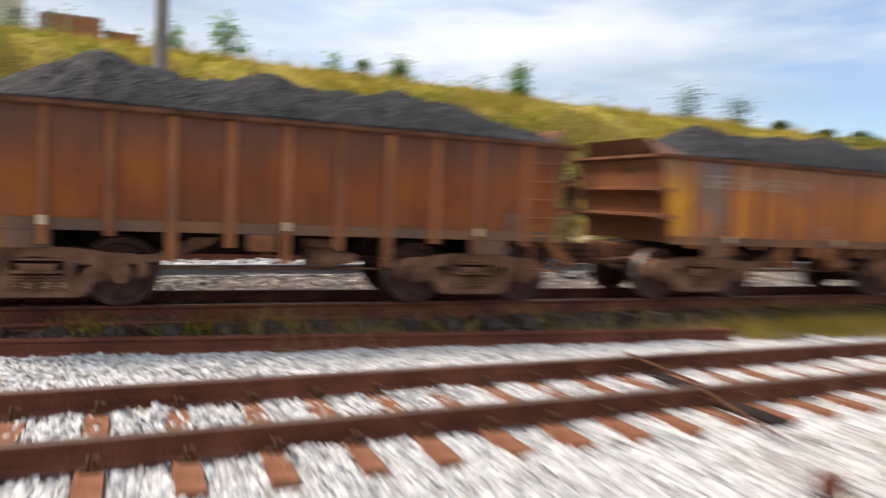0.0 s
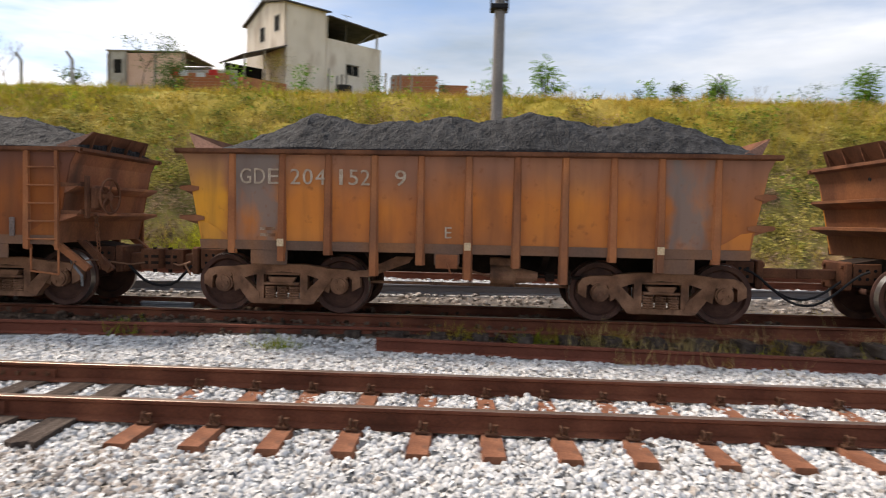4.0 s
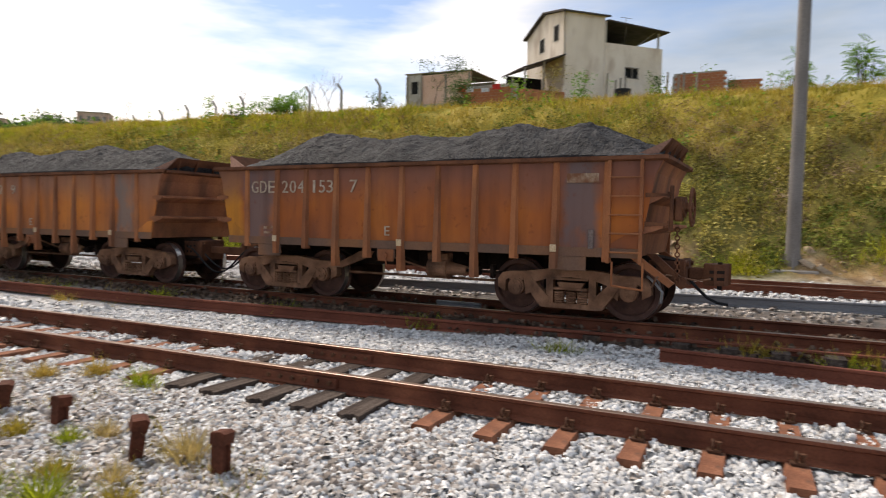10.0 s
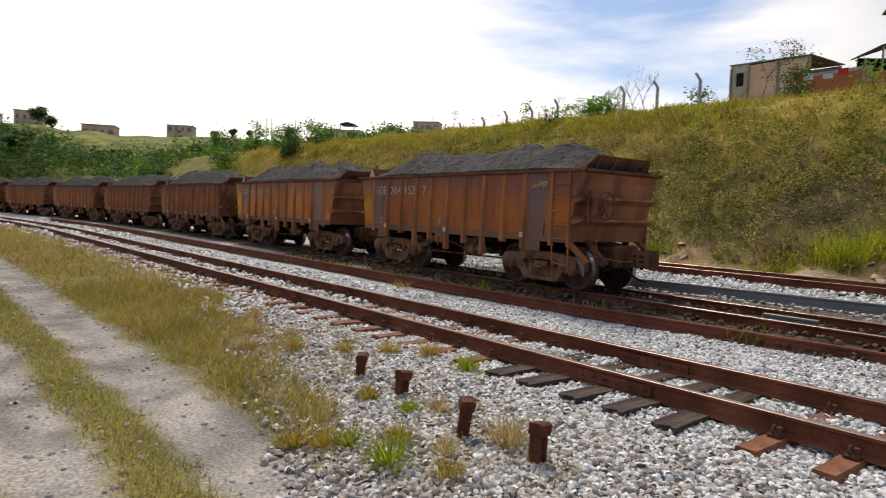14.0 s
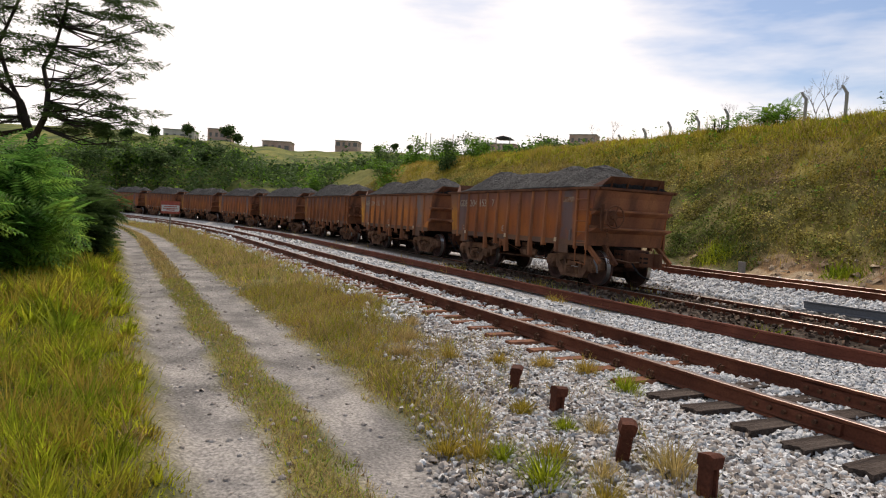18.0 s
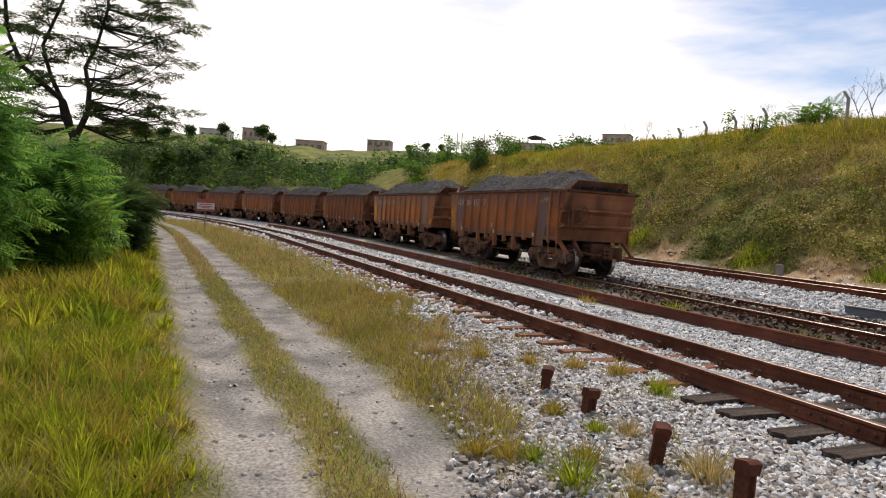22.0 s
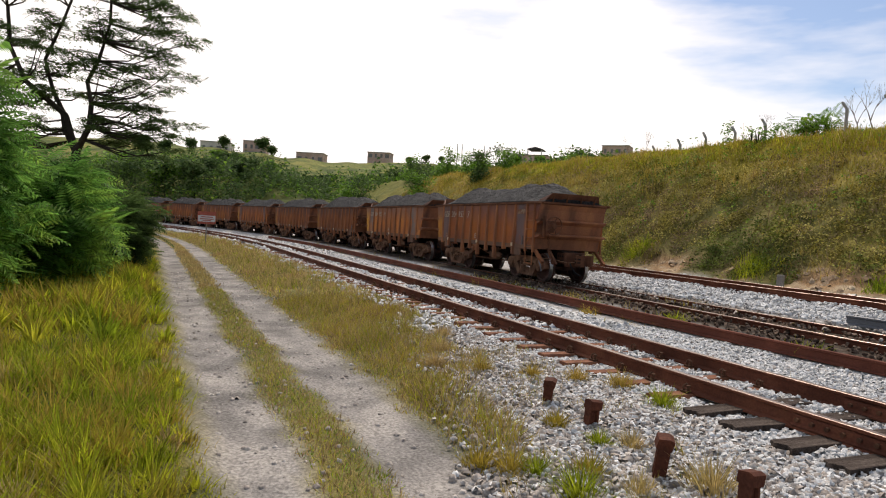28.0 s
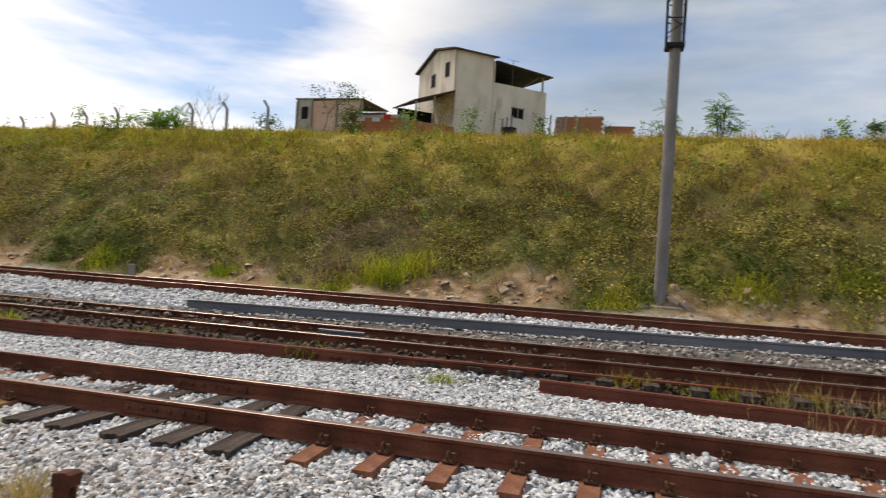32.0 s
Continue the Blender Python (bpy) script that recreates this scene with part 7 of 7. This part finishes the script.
# small trees and bushes along the crest and on the plateau
for az, dist, h, seed, leaf, nl, size, puff, flat, sp, lab in (
    (-31.3, 33, 1.6, 13, "leaf", 2200, 0.12, 0.22, 0.9, 0.55, "bushy green shrub on the crest"),
    (-20.6, 46, 1.3, 14, "leaf_dark", 900, 0.12, 0.22, 0.4, 0.7, "small flat-topped tree on the plateau"),
    (-17.9, 48, 1.3, 15, "leaf_dark", 900, 0.12, 0.24, 0.5, 0.7, "small dark tree on the plateau"),
    (-15.0, 52, 0.9, 16, "leaf_dark", 500, 0.12, 0.2, 0.6, 0.6, "low dark bush on the plateau"),
    (-11.5, 55, 1.1, 17, "leaf_dark", 500, 0.12, 0.2, 0.6, 0.6, "low dark bush on the plateau"),
    (-27.6, 45, 1.5, 18, "leaf_dark", 500, 0.1, 0.28, 0.3, 0.8, "thin flat shrub on the plateau"),
    (-25.8, 44, 0.9, 39, "leaf_dark", 300, 0.1, 0.22, 0.4, 0.7, "thin low shrub on the plateau"),
    (43.4, 39.5, 1.3, 21, "leaf", 300, 0.14, 0.14, 1.0, 0.4, "small shrub by a fence post"),
    (40.0, 36.0, 0.9, 22, "leaf", 300, 0.14, 0.14, 0.8, 0.5, "small shrub below the fence"),
    (30.0, 36.5, 1.3, 23, "leaf_dark", 1300, 0.13, 0.25, 0.8, 0.6, "dark leafy shrub by the fence"),
    (25.2, 49, 4.1, 24, "leaf_dark", 900, 0.13, 0.32, 0.22, 0.75, "thin flat-topped tree behind the shed"),
    (23.0, 47, 2.2, 25, "leaf_dark", 3200, 0.14, 0.42, 0.5, 0.8, "dense green shrub before the shed"),
    (15.6, 43, 2.6, 26, "shrub_olive", 1100, 0.1, 0.28, 0.8, 0.5, "grey-green shrub before the house"),
    (6.5, 44, 1.5, 27, "leaf_dark", 700, 0.12, 0.25, 0.8, 0.6, "shrub beside the yard wall"),
    (1.0, 56, 1.8, 28, "leaf_dark", 800, 0.14, 0.3, 0.7, 0.6, "shrub behind the yard"),
    (-44.0, 42, 2.0, 29, "leaf_dark", 1200, 0.15, 0.4, 0.7, 0.6, "bush on the bank slope"),
    (-47.5, 48, 2.0, 30, "leaf_dark", 1200, 0.17, 0.45, 0.7, 0.6, "bush on the bank slope"),
    (-16.0, 31, 1.1, 36, "leaf", 400, 0.12, 0.14, 1.0, 0.4, "upright weed high on the bank"),
    (19.0, 30, 1.3, 37, "leaf", 400, 0.12, 0.16, 1.0, 0.4, "upright leafy weed high on the bank"),
    (12.5, 30, 1.4, 38, "leaf", 450, 0.12, 0.16, 1.0, 0.4, "upright leafy weed high on the bank"),
):
    x, y = crest(az, dist)
    tree(lab, x, y, h, seed, leaf, nl, size, puff, flat, 0.07, 3, sp, "tree" if "tree" in lab else "bush", sink=0.1)
for az, dist, h, wd, seed, nf, sz, lab in ((37.0, 37, 1.7, 1.0, 19, 120, 0.62, "wide-leaved green shrub by the fence"), (38.4, 37.5, 1.4, 1.0, 20, 110, 0.62, "wide-leaved green shrub by the fence"), (-7.6, 33, 2.7, 0.62, 11, 130, 0.5, "slender young shrub with upright leafy shoots on the bank crest"), (-3.4, 33, 2.0, 0.6, 12, 100, 0.5, "small leafy shrub behind the signal mast"), (41.5, 35.0, 0.9, 0.45, 14, 50, 0.45, "small feathery shrub below the fence"), (-21.0, 31, 1.5, 0.5, 15, 90, 0.42, "upright leafy shrub high on the bank")):
    x, y = crest(az, dist)
    feathery_bush(lab, x, y, h, wd, seed, "leaf", nf, sz)
for az, dist, h, seed in ((33.6, 37.5, 2.9, 31), (34.6, 38, 2.3, 32), (49.5, 43, 1.6, 33), (51.2, 45, 1.7, 34), (40.9, 37.5, 1.8, 35), (-23.5, 44, 1.6, 37), (-34.5, 40, 1.5, 38)):
    x, y = crest(az, dist)
    tree("bare grey twiggy sapling on the crest", x, y, h, seed, None, trunk=0.16, depth=5, spread_=0.42, sink=0.1)
for i in range(16):
    rnd = random.Random(200 + i)
    x, y = -47 - 2.1 * i + rnd.uniform(-1.5, 1.5), rnd.uniform(22.5, 33.0) - 0.25 * i
    tree("bushy green scrub where the bank runs out", x, y, rnd.uniform(1.4, 3.0), 210 + i, "leaf" if i % 3 else "leaf_dark", 1400, 0.2, 0.35, 0.7, 0.08, 3, 0.9, "bush")
# wood at the far right end of the cutting; its skyline in degrees above the eye
def wood_top(az, dist):
    return 1.45 + dist * np.tan(np.radians(np.interp(az, [-80, -70, -66, -63, -60, -56, -51, -46, -42], [7.9, 8.3, 8.5, 7.2, 6.5, 7.0, 6.3, 6.2, 6.6])))


for az, dist, seed in ((-50.5, 56, 41), (-53.5, 58, 42), (-56.0, 57, 43), (-59.5, 60, 44), (-62.5, 55, 45), (-65.5, 50, 46), (-68.0, 47, 47), (-71.0, 44, 48), (-74.5, 44, 49), (-78, 46, 50), (-67, 60, 51), (-73, 58, 52)):
    x, y = crest(az, dist)
    h = max(1.2, float(wood_top(az, dist) - ground_z(x, y)) - 0.5)
    tree("leafy green tree at the end of the cutting", x, y, h, seed, "leaf_dark", int(2000 + 900 * h), 0.2, 0.1 + 0.07 * h, 0.7, 0.09, 3, 0.7)
n = 34000
az, r = RNG.uniform(-82, -44, n), RNG.uniform(46, 66, n)
x, y = -r * np.sin(np.radians(az)), r * np.cos(np.radians(az))
tall = np.maximum(0.3, wood_top(az, r) - ground_z(x, y) - 0.6) * np.clip(0.7 + 0.6 * wave(x, y, 0.6, 1.1), 0.2, 1.0)
keep = (y > 14.5) & patchy(x, y, 0.4, 0.6, -0.9)
x, y, tall = x[keep], y[keep], tall[keep]
m = len(x)
z = ground_z(x, y) + tall * RNG.uniform(0, 1, m) ** 0.7
s = RNG.uniform(0.15, 0.34, m)
for k, mat in ((0, "leaf_dark"), (1, "shrub_olive")):
    q = (np.arange(m) % 4 > 0) == (k == 0)
    me = cloud_mesh("far_thicket", M[mat], LEAF_V, LEAF_F, np.stack([x, y, z], -1)[q], np.stack([s, s, s], -1)[q], RNG.uniform(0, 6.3, q.sum()), RNG.normal(0, 0.7, (q.sum(), 2)))
    tagged(new("far_thicket", me), "dense green thicket at the end of the cutting", "thicket", kind="stuff")
# belt of dark trees behind the far wagons
n = 26000
az, r = RNG.uniform(75.5, 91, n), RNG.uniform(80, 118, n)
x, y = -r * np.sin(np.radians(az)), r * np.cos(np.radians(az))
keep = (y - bend(x) > 18) & patchy(x, y, 0.3, 0.4, -0.5)
x, y = x[keep], y[keep]
m = len(x)
z = ground_z(x, y) + RNG.uniform(0, 1, m) ** 0.6 * (0.6 + 2.6 * np.clip(wave(x, y, 0.8, 0.7) + 0.4, 0, 1.2))
s = RNG.uniform(0.2, 0.45, m)
me = cloud_mesh("tree_belt", M["leaf_dark"], LEAF_V, LEAF_F, np.stack([x, y, z], -1), np.stack([s, s, s], -1), RNG.uniform(0, 6.3, m), RNG.normal(0, 0.5, (m, 2)))
tagged(new("tree_belt", me), "belt of dark green trees behind the railway bend", "woods", kind="stuff")
# woods on the far hillside
n = 90000
az, r = RNG.uniform(50, 108, n), np.sqrt(RNG.uniform(78**2, 158**2, n))
x, y = -r * np.sin(np.radians(az)), r * np.cos(np.radians(az))
clump = patchy(x, y, 0.11, 3.0, 0.15) | ((az > 78) & patchy(x, y, 0.1, 1.0, -0.45)) | ((r < 120) & (az > 62) & patchy(x, y, 0.15, 1.0, -0.4))
v = y - bend(x)
keep = clump & (v > 17)
x, y, r, az = x[keep], y[keep], r[keep], az[keep]
m = len(x)
crown = np.clip(wave(x, y, 0.55, 0.2) + 0.6 * wave(x, y, 1.3, 2.2), -0.2, 1.2)
z = ground_z(x, y) + RNG.uniform(0, 1, m) ** 0.6 * (0.6 + np.interp(az, [60, 80], [1.8, 3.6]) * np.clip(crown, 0, 1))
s = RNG.uniform(0.22, 0.6, m)
for k, mat in ((0, "leaf_dark"), (1, "leaf")):
    q = (np.arange(m) % 5 < 3) == (k == 0)
    me = cloud_mesh("far_woods", M[mat], LEAF_V, LEAF_F, np.stack([x, y, z], -1)[q], np.stack([s, s, s], -1)[q] * 1.1, RNG.uniform(0, 6.3, q.sum()), RNG.normal(0, 0.7, (q.sum(), 2)))
    tagged(new("far_woods", me), "green woods on the far hillside", "woods", kind="stuff")
for az, r, el, seed in ((80.9, 188, 6.1, 61), (80.2, 192, 5.6, 62), (84.1, 190, 6.0, 63), (86.6, 178, 5.6, 64), (88.4, 170, 5.3, 66), (90.5, 165, 5.2, 67), (67.5, 200, 5.5, 65), (69.0, 205, 5.4, 70), (66.2, 205, 5.3, 68), (54.9, 150, 6.6, 69)):
    x, y = crest(az, r)
    h = max(2.0, 1.45 + r * math.tan(radians(el)) - float(ground_z(x, y)))
    x, y = crest(az, r)
    tree("dark rounded tree on the far hillside", x, y, h, seed, "leaf_dark", 1500, 0.55, h * 0.12, 0.8, 0.08, 3, 0.75)
# dark spreading trees between the railway bend and the hill, brighter ones towards the bank
rnd = random.Random(17)
for i in range(30):
    az, r = 75.5 + 0.56 * i + rnd.uniform(-0.5, 0.5), rnd.uniform(88, 128)
    x, y = crest(az, r)
    h = max(2.5, 1.45 + r * math.tan(radians(np.interp(az, [75, 79, 83, 92], [2.0, 2.8, 3.7, 4.6]) + rnd.uniform(-0.9, 0.2))) - float(ground_z(x, y)))
    tree("dark spreading tree behind the railway bend", x, y, h, 100 + i, "leaf_dark" if i % 4 else "leaf", 1500, 0.42, 0.15 * h, 0.35, 0.09, 3, 0.9)
for i in range(13):
    az, r = 54.5 + 1.5 * i + rnd.uniform(-0.6, 0.6), rnd.uniform(95, 135)
    x, y = crest(az, r)
    h = max(1.5, 1.45 + r * math.tan(radians(np.interp(az, [54, 60, 66, 74], [4.4, 3.6, 2.6, 2.4]) + rnd.uniform(-0.6, 0.4))) - float(ground_z(x, y)))
    tree("bright green bushy tree below the far hill", x, y, h, 140 + i, "leaf", 1300, 0.42, 0.17 * h, 0.6, 0.09, 3, 0.8)


# ---- ballast ----
STONE_V = [(-0.5, -0.42, -0.35), (0.44, -0.5, -0.4), (0.5, 0.4, -0.3), (-0.4, 0.5, -0.42), (-0.36, -0.3, 0.36), (0.34, -0.36, 0.5), (0.3, 0.34, 0.38), (-0.42, 0.28, 0.44)]
STONE_F = [(4, 5, 6), (4, 6, 7), (0, 1, 5), (0, 5, 4), (1, 2, 6), (1, 6, 5), (2, 3, 7), (2, 7, 6), (3, 0, 4), (3, 4, 7)]
SX = np.array(sorted(sx + TIMBER_X + [5.55]))


def stones(n, x0, x1, v0, v1, s0, mat, label, line=bend, lift=0.0, edge=False):
    x, v = spread(n, x0, x1, v0, v1)
    y = v + line(x)
    keep = np.ones(n, bool)
    for w0 in (5.22, 5.22 + GAUGE, 15.0, 15.0 + GAUGE):
        keep &= np.abs(v - w0) > 0.055
    d = np.abs(x[:, None] - SX[np.clip(np.searchsorted(SX, x)[:, None] + np.array([-1, 0]), 0, len(SX) - 1)]).min(1)
    on = (d < 0.1) & (v > 4.62) & (v < 6.95)
    inner = (v > 5.22) & (v < 5.22 + GAUGE)
    keep &= ~on | (RNG.uniform(0, 1, n) < np.where(inner, 0.3, 0.1))
    grey = 12.5 + 0.112 * np.clip(x, -8, 40) + np.where(x < -8, bend(x) - 0.08, 0)
    if v1 > 15:
        keep &= y > grey
    elif v0 > 10:
        keep &= y < grey
    red = np.where(x > -0.81, np.minimum(8.26 - 0.085 * x + 0.01 * x, 8.8), 8.36 + 0.44 * np.clip((x + 8) / 8, 0, 1)) - 0.13
    if v0 < 5:
        keep &= v < red
    if edge:
        if mat == "stone":
            keep &= RNG.uniform(0, 1, n) < np.interp(v - gravel_edge(x), [0, 0.8, 1.8], [0.3, 0.6, 1]) ** np.where(x < 3, 1.0, 0.4)
        keep &= v > gravel_edge(x) - 0.2 + 0.3 * wave(x, v, 1.6) + RNG.normal(0, 0.12, n)
    x, y, v, inner = x[keep], y[keep], v[keep], inner[keep]
    m = len(x)
    s = s0 * RNG.uniform(0.55, 1.35, m)
    heap = 0.03 * np.clip(wave(x, y, 2.6, 0.4), -0.3, 1) + 0.02 * RNG.uniform(0, 1, m) + np.where(inner, 0.03 * RNG.uniform(0, 1, m), 0)
    z = ground_z(x, y) + lift + heap + s * 0.1
    me = cloud_mesh("ballast", M[mat], STONE_V, STONE_F, np.stack([x, y, z], -1), np.stack([s * RNG.uniform(0.8, 1.35, m), s * RNG.uniform(0.7, 1.1, m), s * RNG.uniform(0.4, 0.85, m)], -1), RNG.uniform(0, 6.3, m), RNG.normal(0, 0.8, (m, 2)))
    tagged(new("ballast", me), label, "ballast", kind="stuff")


stones(160000, -9.5, 9.5, 1.7, 8.75, 0.042, "stone", "pale crushed quartz ballast between the tracks", edge=True)
stones(10000, -9.5, 9.5, 1.7, 8.7, 0.042, "stone_dirty", "stained grey stones in the ballast", edge=True)
stones(16000, -9.5, -1.5, 1.8, 4.6, 0.046, "stone_dirty", "stained grey stones on the ballast shoulder", edge=True)
stones(7000, 4.5, 11, 1.8, 4.4, 0.044, "stone_dirty", "stained grey stones on the ballast shoulder", edge=True)
stones(19000, -30, -9.5, 2.4, 7.9, 0.085, "stone", "pale crushed ballast along the track", edge=True)
stones(10000, -75, -30, 3.4, 8.0, 0.15, "stone", "pale crushed ballast along the track", edge=True)
stones(16000, 9.5, 34, 2.2, 8.2, 0.085, "stone", "pale crushed ballast along the track", edge=True)
stones(22000, -20, 16, 10.9, 17.2, 0.07, "stone", "pale ballast under the far track", lift=0.02)
stones(3500, -18, 16, 10.3, 13.9, 0.06, "stone_dirty", "stained stones between the train and the grey rail", lift=0.02)
stones(5000, -18, 16, 8.5, 10.8, 0.06, "stone_soot", "sooty ballast under the train's track", lift=0.02)
n = 1700
x, y = spread(n, -26, 16, 17.5, 18.9)
keep = RNG.uniform(0, 1, n) < outcrop(x, y) ** 2
x, y = x[keep], y[keep]
n = len(x)
s = 0.05 + 0.3 * RNG.uniform(0, 1, n) ** 3.5
me = cloud_mesh("bank_rubble", M["rock"], STONE_V, STONE_F, np.stack([x, y, ground_z(x, y) - 0.2 * s], -1), np.stack([s * 1.3, s, s * 0.5], -1), RNG.uniform(0, 6.3, n), RNG.normal(0, 0.4, (n, 2)))
tagged(new("bank_rubble", me), "pale tan rock and rubble at the foot of the bank", "rubble", kind="stuff")
n = 2600
x, v = spread(n, -20, -1.5, 0.4, 2.4)
s = 0.008 + 0.05 * RNG.uniform(0, 1, n) ** 4
y = v + bend(x)
me = cloud_mesh("track_pebbles", M["stone_dirty"], STONE_V, STONE_F, np.stack([x, y, ground_z(x, y)], -1), np.stack([s, s, s * 0.7], -1), RNG.uniform(0, 6.3, n), RNG.normal(0, 0.4, (n, 2)))
tagged(new("track_pebbles", me), "loose pebbles on the dirt track", "pebbles", kind="stuff")


motions()
